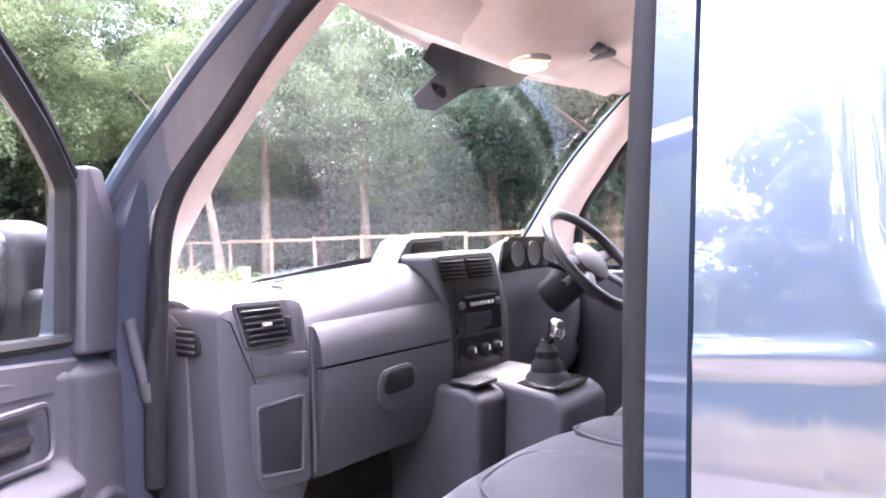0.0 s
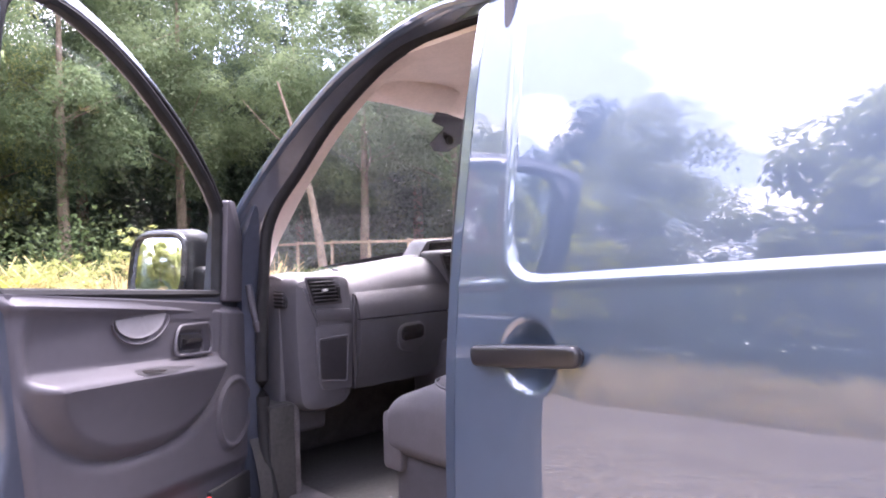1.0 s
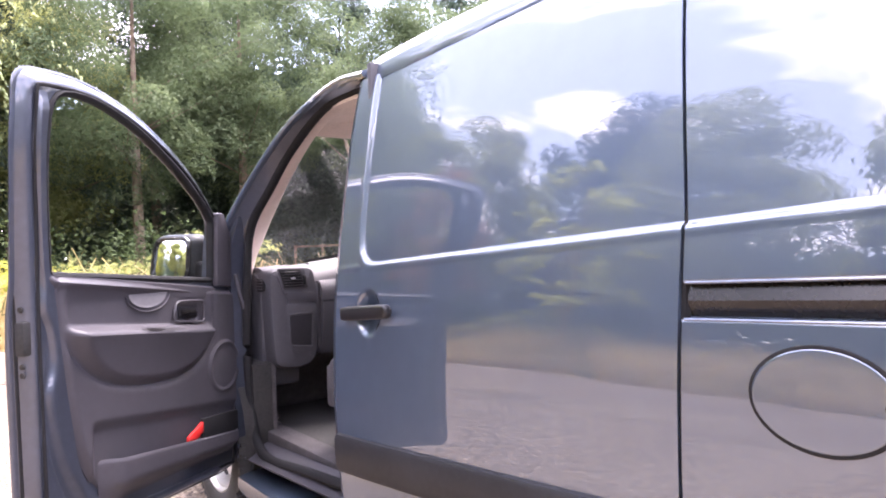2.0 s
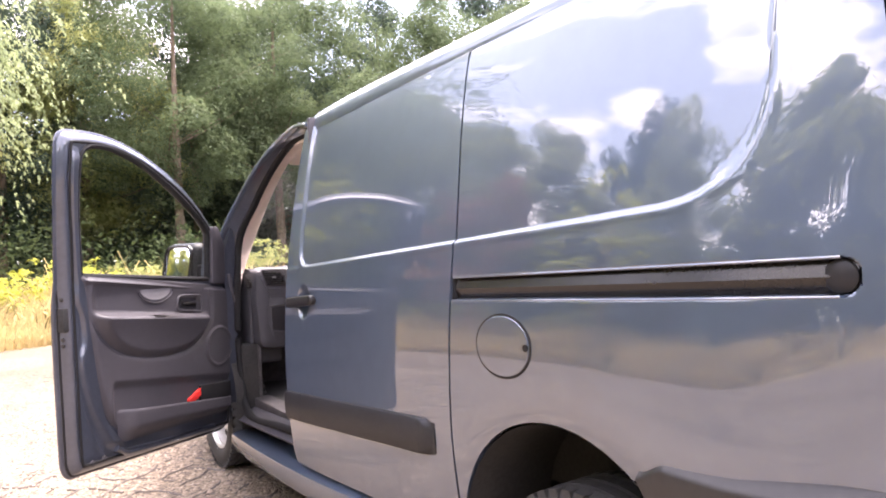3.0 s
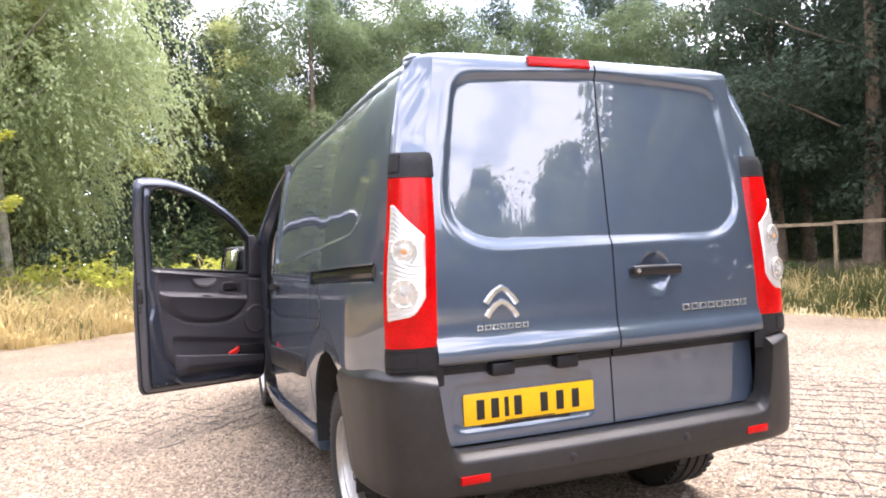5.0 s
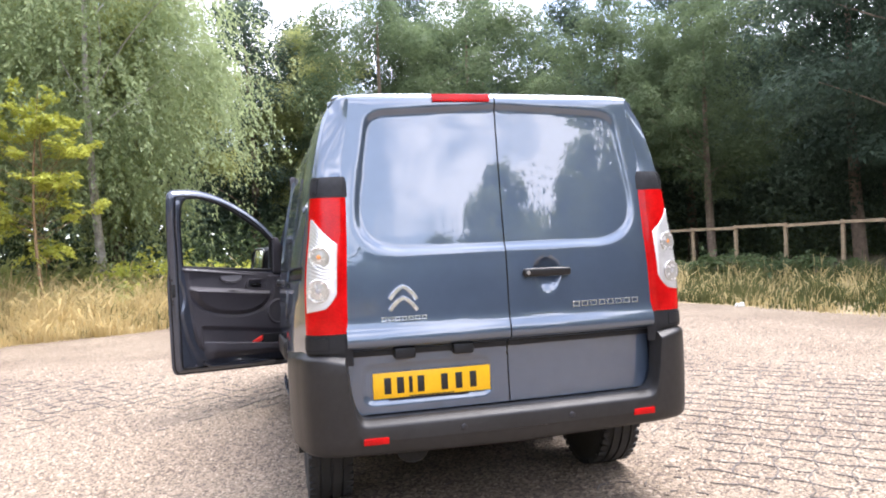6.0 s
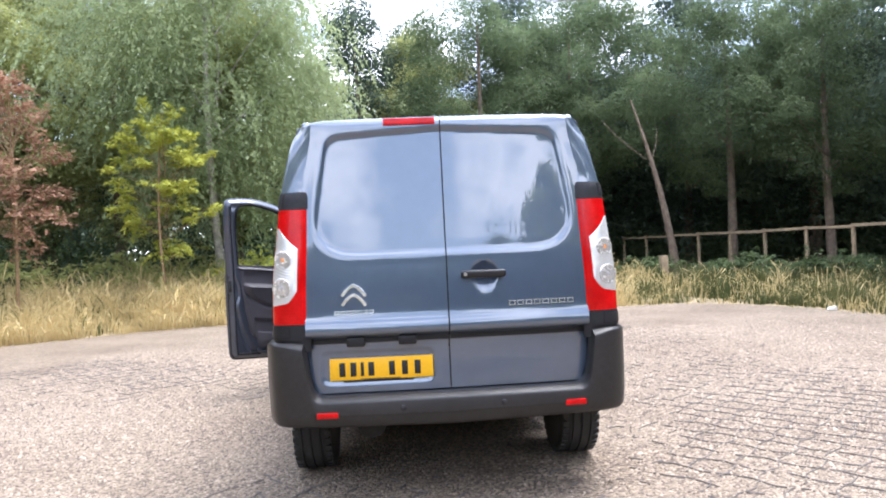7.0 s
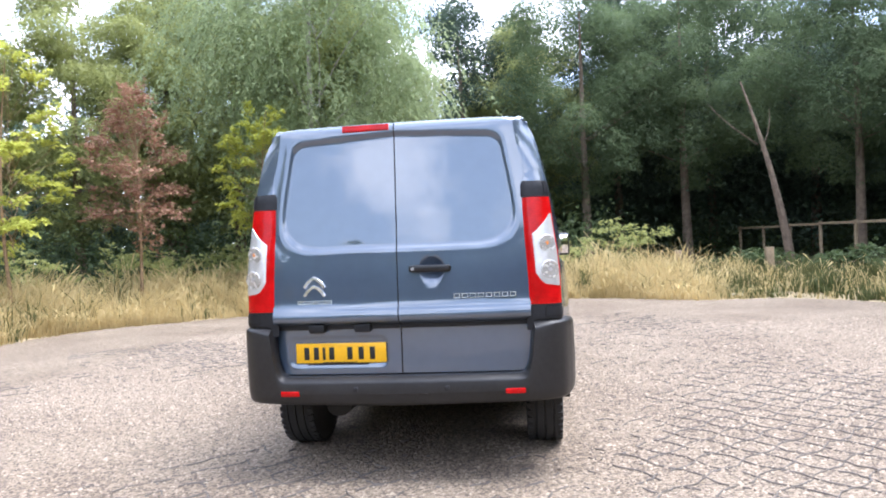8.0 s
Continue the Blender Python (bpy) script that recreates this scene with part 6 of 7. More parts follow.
for v in bm.verts:
    v.co = (0.145 + v.co.x * 1.06, v.co.y, 0.777 + v.co.z * 0.95)
part("speaker_grille", bm, GREY_DARK, trim, "round dark speaker grille")
# sail panel at the front of the window
part("sail_panel", leaned(prism(rounded([(0.172, 1.125), (0.172, 1.440), (0.120, 1.440), (-0.035, 1.20), (-0.050, 1.105)], 0.012), 0.030, "y", 0.022, 0.008)), GREY_DOOR, door, "grey plastic sail panel")
# map pocket contents
wallet = tagged(new("document_wallet", None), "black document wallet with a red tab standing in the door pocket", "document wallet")
wallet.matrix_basis = DOOR_PLACE
for nm, mt, args, lb in (("cover", RUBBER, (0.075, 0.350, 0.058, 0.074, 0.46, 0.585), "black wallet cover"), ("tab", RED_CLOTH, (0.345, 0.452, 0.060, 0.074, 0.52, 0.562), "red tab")):
    bm = box(*args, 0.005)
    for v in bm.verts:
        if nm == "tab":
            v.co.z += (0.452 - v.co.x) * 0.35 - 0.01
        else:
            v.co.z += 0.10 * (v.co.x - 0.20)
    part(nm, bm, mt, wallet, lb)

# wing mirror outside the door
mir = part("wing_mirror", (lambda b: ([setattr(v, "co", Vector((v.co.x + 0.10 * (abs(v.co.y + 0.17) / 0.12) ** 2 * -0.25, v.co.y, v.co.z))) for v in b.verts], b)[1])(box(0.02, 0.150, -0.285, -0.050, 1.100, 1.357, 0.055, 6)), PLASTIC, door, "black wing mirror")
def tipped(bm):
    """Leans the mirror's face back, towards the sky."""
    for v in bm.verts:
        v.co.x -= 0.20 * (v.co.z - 1.24)
        v.co.x += 0.10 * (v.co.y + 0.18)
    return bm


part("mirror_glass", tipped(prism(rounded([(-0.265, 1.150), (-0.092, 1.150), (-0.095, 1.332), (-0.258, 1.335)], 0.05), 0.006, "x", 0.156, 0.002)), MIRROR, mir, "wing mirror glass")
part("mirror_rim", tipped(sweep([(0.160, q[0], q[1]) for q in rounded([(-0.271, 1.142), (-0.084, 1.142), (-0.087, 1.340), (-0.264, 1.343)], 0.056)], ring_profile(0.011, 0.012, 8), up=(1, 0, 0), closed=True)), GLOSS_BLACK, mir)
part("mirror_arm", box(0.03, 0.13, -0.09, -0.030, 1.135, 1.235, 0.02, 3), PLASTIC, mir)


# ---- the clearing: ground, gravel, verge ----
EDGE = [(-180, 13.0), (-140, 12.5), (-100, 11.0), (-75, 9.6), (-52, 9.8), (-41, 10.8), (-28, 10.8), (-18, 10.8), (-7, 12.0), (7, 11.6), (22, 10.8), (30, 11.3), (38, 10.8),
        (52, 9.3), (65, 8.8), (90, 10.0), (130, 12.0), (180, 13.0)]


def edge_radius(bearing):
    b = (bearing + 180) % 360 - 180
    wob = noise.noise(Vector((math.sin(radians(b)) * 6, math.cos(radians(b)) * 6, 3.1))) * 0.25
    return lerp_table(EDGE, b) + wob


def bearing_of(x, y):
    return math.degrees(math.atan2(x, y))


def ground_height(x, y):
    r = math.hypot(x, y)
    over = r - edge_radius(bearing_of(x, y))
    z = 0.28 * smoothstep(0.0, 4.5, over)
    if over > 0:
        z += 0.05 * noise.noise(Vector((x * 0.7, y * 0.7, 0))) * min(1, over)
    return z


def ground_sheet(radii, name, mats, index):
    bm = bmesh.new()
    rings = []
    n = 180
    for k in radii:
        ring = []
        for i in range(n):
            b = 360 * i / n
            er = edge_radius(b)
            r = k * er if k <= 1 else er + (k - 1) * 20
            x, y = r * math.sin(radians(b)), r * math.cos(radians(b))
            ring.append(bm.verts.new((x, y, ground_height(x, y))))
        rings.append(ring)
    centre = bm.verts.new((0, 0, 0))
    for i in range(n):
        bm.faces.new((centre, rings[0][(i + 1) % n], rings[0][i]))
    for q, (a, b) in enumerate(zip(rings, rings[1:])):
        for i in range(n):
            f = bm.faces.new((a[i], a[(i + 1) % n], b[(i + 1) % n], b[i]))
            f.material_index = index(radii[q + 1])
    bmesh.ops.recalc_face_normals(bm, faces=bm.faces)
    if sum(f.normal.z for f in bm.faces) < 0:
        bmesh.ops.reverse_faces(bm, faces=bm.faces)
    return tagged(part(name, bm, mats), "pale gravel clearing with a dry grass verge and woodland floor", "ground", kind="structure")


ground_sheet([0.2, 0.4, 0.6, 0.8, 0.9, 0.97, 1.0, 1.02, 1.05, 1.1, 1.15, 1.22, 1.3, 1.4, 1.6, 2.0, 3.0, 6.0, 40.0], "ground", [GRAVEL, SOIL, FOREST_FLOOR], lambda k: 0 if k <= 1.0 else (1 if k <= 1.25 else 2))



def loose_stones(count, box_xy, smin, smax_, seed):
    """Angular pebbles lying on the gravel, one joined mesh."""
    r = np.random.default_rng(seed)
    xy = np.empty((count, 2))
    xy[:, 0] = r.uniform(box_xy[0], box_xy[1], count)
    xy[:, 1] = r.uniform(box_xy[2], box_xy[3], count)
    s = r.uniform(smin, smax_, count) * np.where(r.random(count) < 0.12, 1.5, 1.0)
    base = np.array([(1, 0, -0.35), (0.2, 1, -0.35), (-1, 0.1, -0.35), (-0.1, -1, -0.35), (0.1, 0, 0.75)], float)
    v = base[None] + r.normal(0, 0.22, (count, 5, 3))
    ang = r.uniform(0, 2 * math.pi, count)
    c, sn = np.cos(ang), np.sin(ang)
    x, y = v[:, :, 0] * c[:, None] - v[:, :, 1] * sn[:, None], v[:, :, 0] * sn[:, None] + v[:, :, 1] * c[:, None]
    v = np.stack([x * s[:, None], y * s[:, None] * r.uniform(0.6, 1.0, (count, 1)), v[:, :, 2] * s[:, None] * 0.62], -1)
    v[:, :, 0] += xy[:, :1]
    v[:, :, 1] += xy[:, 1:]
    v[:, :, 2] += (s * 0.22)[:, None]
    tri = np.array([(0, 1, 4), (1, 2, 4), (2, 3, 4), (3, 0, 4)])
    f = (tri[None] + 5 * np.arange(count)[:, None, None]).reshape(-1, 3)
    return v.reshape(-1, 3), f


def stones_object(areas, label):
    vs, fs, off = [], [], 0
    for k, (count, area, a, b) in enumerate(areas):
        v, f = loose_stones(count, area, a, b, 20 + k)
        vs.append(v)
        fs.append(f + off)
        off += len(v)
    ob = part_mesh("gravel_stones", raw_mesh("gravel_stones", np.concatenate(vs), np.concatenate(fs)), STONES, smooth=False)
    return tagged(ob, label, "gravel", kind="stuff")


stones_object([(62000, (-4.6, 4.2, -2.8, 3.0), 0.0055, 0.0115), (24000, (-4.5, -0.8, 1.0, 6.5), 0.006, 0.013), (20000, (1.0, 6.0, 0.0, 6.5), 0.007, 0.014)], "loose pale angular flint stones on the gravel")


def ribs():
    """Edges of a sunken plastic paving grid of skewed square cells, showing here and there between the stones."""
    vs, fs = [], []
    turn = Matrix.Rotation(radians(44), 2)
    pitch = 0.186
    for fam in (0, 1):
        for k in range(int(-7.4 / pitch), int(7.4 / pitch) + 1):
            prev = None
            for i in range(-246, 247):
                u, w = i * 0.03, k * pitch
                wav = 0.017 * math.sin(u * math.pi / pitch + (k % 2) * math.pi) + 0.022 * noise.noise(Vector((u * 1.7, w * 1.7, fam))) + 0.016 * noise.noise(Vector((u * 19, w * 5, 3 + fam)))
                p = turn @ (Vector((u, w + wav)) if fam == 0 else Vector((w + wav, u)))
                q = 0.9 * noise.noise(Vector((p.x * 0.40, p.y * 0.40, 1.7))) + 0.35 * noise.noise(Vector((p.x * 2.2, p.y * 2.2, 9 + fam))) + 0.62 * noise.noise(Vector((p.x * 10, p.y * 10, 4 + fam)))
                q += 0.16 * smoothstep(0.6, 1.6, p.x) * smoothstep(6.5, 4.0, math.hypot(p.x, p.y)) - 0.20 * smoothstep(-1.0, -2.2, p.x) + 0.12 * smoothstep(1.5, 0.0, p.y) * smoothstep(-3.5, -1.5, p.y)
                show = q > (0.13 if fam == 0 else 0.22) and math.hypot(p.x, p.y) < edge_radius(bearing_of(p.x, p.y)) - 1.6
                if show and prev is not None:
                    d = (p - prev).normalized()
                    n = Vector((-d.y, d.x)) * max(0.0015, 0.0030 + 0.005 * noise.noise(Vector((p.x * 11, p.y * 11, fam))))
                    j = len(vs)
                    for c in (prev + n, prev - n, p - n, p + n):
                        vs.append((c.x, c.y, 0.0))
                    for c in (prev + n * 0.7, prev - n * 0.7, p - n * 0.7, p + n * 0.7):
                        vs.append((c.x, c.y, 0.008))
                    fs.extend([(j + 4, j + 5, j + 6, j + 7), (j, j + 4, j + 7, j + 3), (j + 1, j + 2, j + 6, j + 5)])
                prev = p if show else None
    ob = part_mesh("paving_grid", raw_mesh("paving_grid", vs, fs), RIB, smooth=False)
    return tagged(ob, "dark plastic paving grid edges showing through the gravel", "paving grid", kind="stuff")


ribs()


# ---- plants ----
def leaf_blades(p, d, size, seed, aspect=1.9, tilt=0.4, face=None):
    """Pointed leaves: from each place p towards d, flat side mostly up or towards face. Gives verts and faces."""
    r = np.random.default_rng(seed)
    n = len(p)
    d = d / (np.linalg.norm(d, axis=1)[:, None] + 1e-9)
    s = (np.stack([-d[:, 1], d[:, 0], np.zeros(n)], 1) if face is None else np.cross(face, d)) + r.normal(0, tilt, (n, 3))
    s -= d * (s * d).sum(1)[:, None]
    s /= np.linalg.norm(s, axis=1)[:, None] + 1e-9
    L, W = size[:, None], size[:, None] / aspect
    v = np.stack([p - s * W * 0.5, p + s * W * 0.5, p + d * L], 1)
    return v.reshape(-1, 3), np.arange(3 * n).reshape(n, 3)


def spray_leaves(centres, outward, twigs, per, length, droop, fan, leaf, seed, spread=0.35, tilt=0.4, aspect=1.9):
    """Arching twigs round each clump centre, set with leaves to both sides."""
    r = np.random.default_rng(seed)
    n = len(centres) * twigs
    c = np.repeat(centres, twigs, 0) + r.normal(0, spread, (n, 3)) * np.array([1, 1, 0.5])
    o = np.repeat(outward, twigs, 0)
    d = o * 0.9 + r.normal(0, 0.62, (n, 3)) * np.array([1, 1, 0.45])
    d /= np.linalg.norm(d, axis=1)[:, None] + 1e-9
    ln = length * r.uniform(0.55, 1.35, n)
    t = r.random((n, per)) ** 0.8
    side = np.stack([-d[:, 1], d[:, 0], np.zeros(n)], 1)
    side /= np.linalg.norm(side, axis=1)[:, None] + 1e-9
    sgn = np.where(r.random((n, per)) < 0.5, -1.0, 1.0)
    off = sgn * fan * (1.05 - 0.6 * t) * r.random((n, per))
    p = c[:, None] + d[:, None] * (ln[:, None] * t)[..., None] + side[:, None] * off[..., None]
    p[:, :, 2] -= droop * ln[:, None] * t ** 2
    p += r.normal(0, 0.025, p.shape)
    a = d[:, None] * 0.55 + side[:, None] * (sgn * 0.75)[..., None] + r.normal(0, 0.3, p.shape)
    a[:, :, 2] -= 0.25 + droop * t * 0.8
    size = leaf * r.uniform(0.65, 1.3, n * per)
    return leaf_blades(p.reshape(-1, 3), a.reshape(-1, 3), size, seed + 9, aspect, tilt)


def lobe_leaves(centres, size, per, flat, sag, leaf, seed, tilt=0.35, aspect=1.9):
    """Rounded leafy lobes: leaves lie like shingles over each one, some inside, some hanging out."""
    r = np.random.default_rng(seed)
    n = len(centres)
    rad = size * r.uniform(0.6, 1.3, (n, 1))
    u = r.normal(0, 1, (n, per, 3))
    u /= np.linalg.norm(u, axis=2)[..., None]
    u[:, :, 2] = np.where((u[:, :, 2] < -0.35) & (r.random((n, per)) < 0.7), -u[:, :, 2], u[:, :, 2])
    wob = 1 + 0.22 * np.sin(u[:, :, 0] * 5 + np.arange(n)[:, None]) * np.sin(u[:, :, 1] * 6 + 2 * np.arange(n)[:, None]) + 0.12 * np.sin(u[:, :, 0] * 11 + u[:, :, 2] * 9)
    rho = (rad * wob * (1.06 - 0.42 * r.random((n, per)) ** 1.8))[..., None]
    p = centres[:, None] + u * rho * np.array([1, 1, flat])
    p[:, :, 2] -= sag * rho[:, :, 0] * (u[:, :, 0] ** 2 + u[:, :, 1] ** 2)
    face = (u / np.array([1, 1, flat]) + np.array([0, 0, 0.35])).reshape(-1, 3)
    face /= np.linalg.norm(face, axis=1)[:, None]
    d = u * np.array([0.8, 0.8, 0]) + r.normal(0, 0.7, u.shape) - np.array([0, 0, 0.45])
    d = d.reshape(-1, 3)
    d -= face * (d * face).sum(1)[:, None] * 0.8
    return leaf_blades(p.reshape(-1, 3), d, leaf * r.uniform(0.6, 1.35, n * per), seed + 9, aspect, tilt, face)


def crown_centres(seed, height, base, radius, clumps, shape, layers=0):
    """Clump centres through a crown, thicker to the outside, gathered in tiers where layers is given; and the way outward at each."""
    r = np.random.default_rng(seed)
    cs, out = [], []
    while len(cs) < clumps:
        u = r.uniform(-1, 1, 3)
        q = np.linalg.norm(u)
        if q > 1 or q < 0.40:
            continue
        t = (u[2] + 1) / 2
        if layers:
            k = math.floor(t * layers + 0.5)
            t = (t * layers * 0.35 + k * 0.65) / layers
        ang = math.atan2(u[1], u[0])
        w = shape(t) * (1 + 0.22 * math.sin(3 * ang + seed + 5 * t) + 0.13 * math.sin(7 * ang + 2 * seed - 9 * t))
        cs.append((u[0] * radius * w, u[1] * radius * w, base + t * (height - base)))
        o = np.array([u[0], u[1], 0.45 * u[2] + 0.1])
        out.append(o / np.linalg.norm(o))
    return np.array(cs), np.array(out)


def tube(a, b, ra, rb, r, k=7, bend=0.06, n=6):
    """A tapered, slightly bent stem."""
    bm = bmesh.new()
    a, b = Vector(a), Vector(b)
    mid = Vector((r.uniform(-1, 1), r.uniform(-1, 1), 0)) * (b - a).length * bend
    d = (b - a).normalized()
    s = d.cross(Vector((0.3, 0.9, 0.1))).normalized()
    t2 = d.cross(s)
    rings = []
    for i in range(n + 1):
        t = i / n
        p = a.lerp(b, t) + mid * math.sin(math.pi * t)
        rad = ra + (rb - ra) * t
        rings.append([bm.verts.new(p + (s * math.cos(2 * math.pi * j / k) + t2 * math.sin(2 * math.pi * j / k)) * rad) for j in range(k)])
    for p, q in zip(rings, rings[1:]):
        for j in range(k):
            bm.faces.new((p[j], p[(j + 1) % k], q[(j + 1) % k], q[j]))
    bm.faces.new(rings[-1])
    bmesh.ops.recalc_face_normals(bm, faces=bm.faces)
    return bm


def stem(root, bark, height, r0, ends, seed, lean=(0, 0), fork=0.35, twig=0.5, rise=0.72):
    """A tapered trunk, and limbs that reach for given ends, as parts of a tree."""
    r = random.Random(seed)
    top = Vector((lean[0], lean[1], height))
    part("trunk", tube((0, 0, -0.3), top, r0 * 1.15, r0 * 0.18, r, 9, 0.03), bark, root)
    for e in ends:
        e = Vector(e)
        t = min(0.92, max(fork, (e.z / height) * rise))
        a = Vector((0, 0, 0)).lerp(top, t)
        part("limb", tube(a, e, (r0 * (1 - t) * 0.5 + 0.01) * twig, 0.012 * twig, r, 5, 0.1, 5), bark, root)


ROUND = lambda t: (0.55 + 0.45 * math.sin(math.pi * min(1, t * 1.1))) if t < 0.9 else 0.5
OPEN = lambda t: 0.45 + 0.55 * math.sin(math.pi * (0.15 + 0.8 * t))


def tree(name, label, seed, height, base, radius, lobes, size, per, flat, sag, leaf, leaf_mat, bark, r0, shape=ROUND, group="woodland trees", limbs=9, layers=0, aspect=1.9):
    root = thing(name, label, "tree", group=group)
    cs, out = crown_centres(seed, height, base, radius, lobes, shape, layers)
    v, f = lobe_leaves(cs, size, per, flat, sag, leaf, seed + 3, 0.35, aspect)
    part_mesh("crown", raw_mesh("crown", v, f), leaf_mat, root, smooth=False)
    stem(root, bark, height * 0.85, r0, [tuple(c) for c in cs[:: max(1, len(cs) // limbs)]], seed, fork=max(0.25, base / height))
    return root


def birch(name, label, seed, height, base, radius, clumps, twigs, per, length, droop, leaf, leaf_mat, bark, r0):
    """A weeping tree: long hanging twigs from arching limbs."""
    root = thing(name, label, "tree", group="birches")
    cs, out = crown_centres(seed, height, base, radius, clumps, OPEN)
    v, f = spray_leaves(cs, out, twigs, per, length, droop, 0.09, leaf, seed + 3, 0.28)
    part_mesh("crown", raw_mesh("crown", v, f), leaf_mat, root, smooth=False)
    stem(root, bark, height * 0.85, r0, [tuple(c) for c in cs[::30]], seed, fork=0.3, twig=0.7)
    return root


kinds = [
    tree("oak_tree", "tall broadleaf tree with dense yellow-green leaves at the wood's edge", 11, 11.0, 1.4, 3.3, 110, 0.82, 640, 0.70, 0.22, 0.108, LEAF_MID, BARK, 0.18),
    tree("acacia_tree", "tall tree with hanging light green feathery foliage", 12, 12.0, 3.0, 3.6, 130, 0.80, 680, 0.62, 0.60, 0.100, LEAF_FERN, BARK, 0.18, OPEN, aspect=2.2),
    tree("broadleaf_tree", "tall tree with leaves coloured darker for the wood's shade", 13, 12.5, 1.4, 3.3, 100, 0.86, 420, 0.7, 0.3, 0.130, LEAF_SHADED, BARK, 0.20),
    birch("silver_birch", "weeping birch with fine hanging grey-green leaves and a pale trunk", 14, 12.8, 2.9, 2.9, 270, 10, 44, 1.5, 1.5, 0.092, LEAF_BIRCH, BARK_BIRCH, 0.11),
    tree("broadleaf_tree", "tall leafy tree at the edge of the clearing", 15, 11.5, 0.9, 3.7, 64, 1.2, 270, 0.65, 0.15, 0.36, LEAF_MID, BARK, 0.22),
]
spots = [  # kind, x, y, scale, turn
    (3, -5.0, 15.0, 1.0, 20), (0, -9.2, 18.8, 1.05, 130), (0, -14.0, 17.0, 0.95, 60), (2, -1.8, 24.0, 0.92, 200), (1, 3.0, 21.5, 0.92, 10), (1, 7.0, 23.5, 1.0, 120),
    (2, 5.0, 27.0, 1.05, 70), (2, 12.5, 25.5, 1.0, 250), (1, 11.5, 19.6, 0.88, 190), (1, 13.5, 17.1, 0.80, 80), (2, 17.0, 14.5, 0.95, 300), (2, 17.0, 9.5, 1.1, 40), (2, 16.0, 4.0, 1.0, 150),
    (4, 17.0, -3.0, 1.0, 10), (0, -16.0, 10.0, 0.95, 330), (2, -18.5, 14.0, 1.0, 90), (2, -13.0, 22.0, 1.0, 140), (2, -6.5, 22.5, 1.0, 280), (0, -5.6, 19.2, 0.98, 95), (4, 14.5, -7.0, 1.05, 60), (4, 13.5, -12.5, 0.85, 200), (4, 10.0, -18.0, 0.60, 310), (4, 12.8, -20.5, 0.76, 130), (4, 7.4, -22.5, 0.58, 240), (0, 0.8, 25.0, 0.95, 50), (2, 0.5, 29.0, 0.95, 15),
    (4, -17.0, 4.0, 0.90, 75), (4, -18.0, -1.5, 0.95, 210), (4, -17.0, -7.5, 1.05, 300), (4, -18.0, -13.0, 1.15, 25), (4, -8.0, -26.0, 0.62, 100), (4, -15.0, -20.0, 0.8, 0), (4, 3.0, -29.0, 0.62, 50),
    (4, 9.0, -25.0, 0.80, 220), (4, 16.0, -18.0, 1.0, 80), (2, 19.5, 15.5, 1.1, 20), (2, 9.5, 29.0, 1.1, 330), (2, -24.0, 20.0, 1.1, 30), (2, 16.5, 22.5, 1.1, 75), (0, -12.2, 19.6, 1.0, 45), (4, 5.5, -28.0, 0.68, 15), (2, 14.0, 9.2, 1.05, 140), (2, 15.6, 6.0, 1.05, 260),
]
used = set()
for kind, x, y, s, turn in spots:
    root = kinds[kind]
    m = Matrix.Translation((x, y, ground_height(x, y))) @ Matrix.Rotation(radians(turn), 4, "Z")
    if kind in used:
        root = copy_thing(root, m)
    root.matrix_basis = m @ Matrix.Scale(s, 4)
    used.add(kind)

# bare leaning trunks before the dark wood
for x, y, h, lean, r0 in ((8.6, 17.5, 5.6, (-1.2, 0.3), 0.13),):
    root = thing("tree_trunk", "bare slender trunk of a young tree behind the fence", "tree trunk", (x, y, ground_height(x, y)), "slender trunks")
    stem(root, BARK, h, r0, [(lean[0] + 0.8, lean[1], h * 0.85), (lean[0] - 0.9, lean[1] + 0.3, h * 0.9)], int(x * 10), lean, 0.5, 0.6)


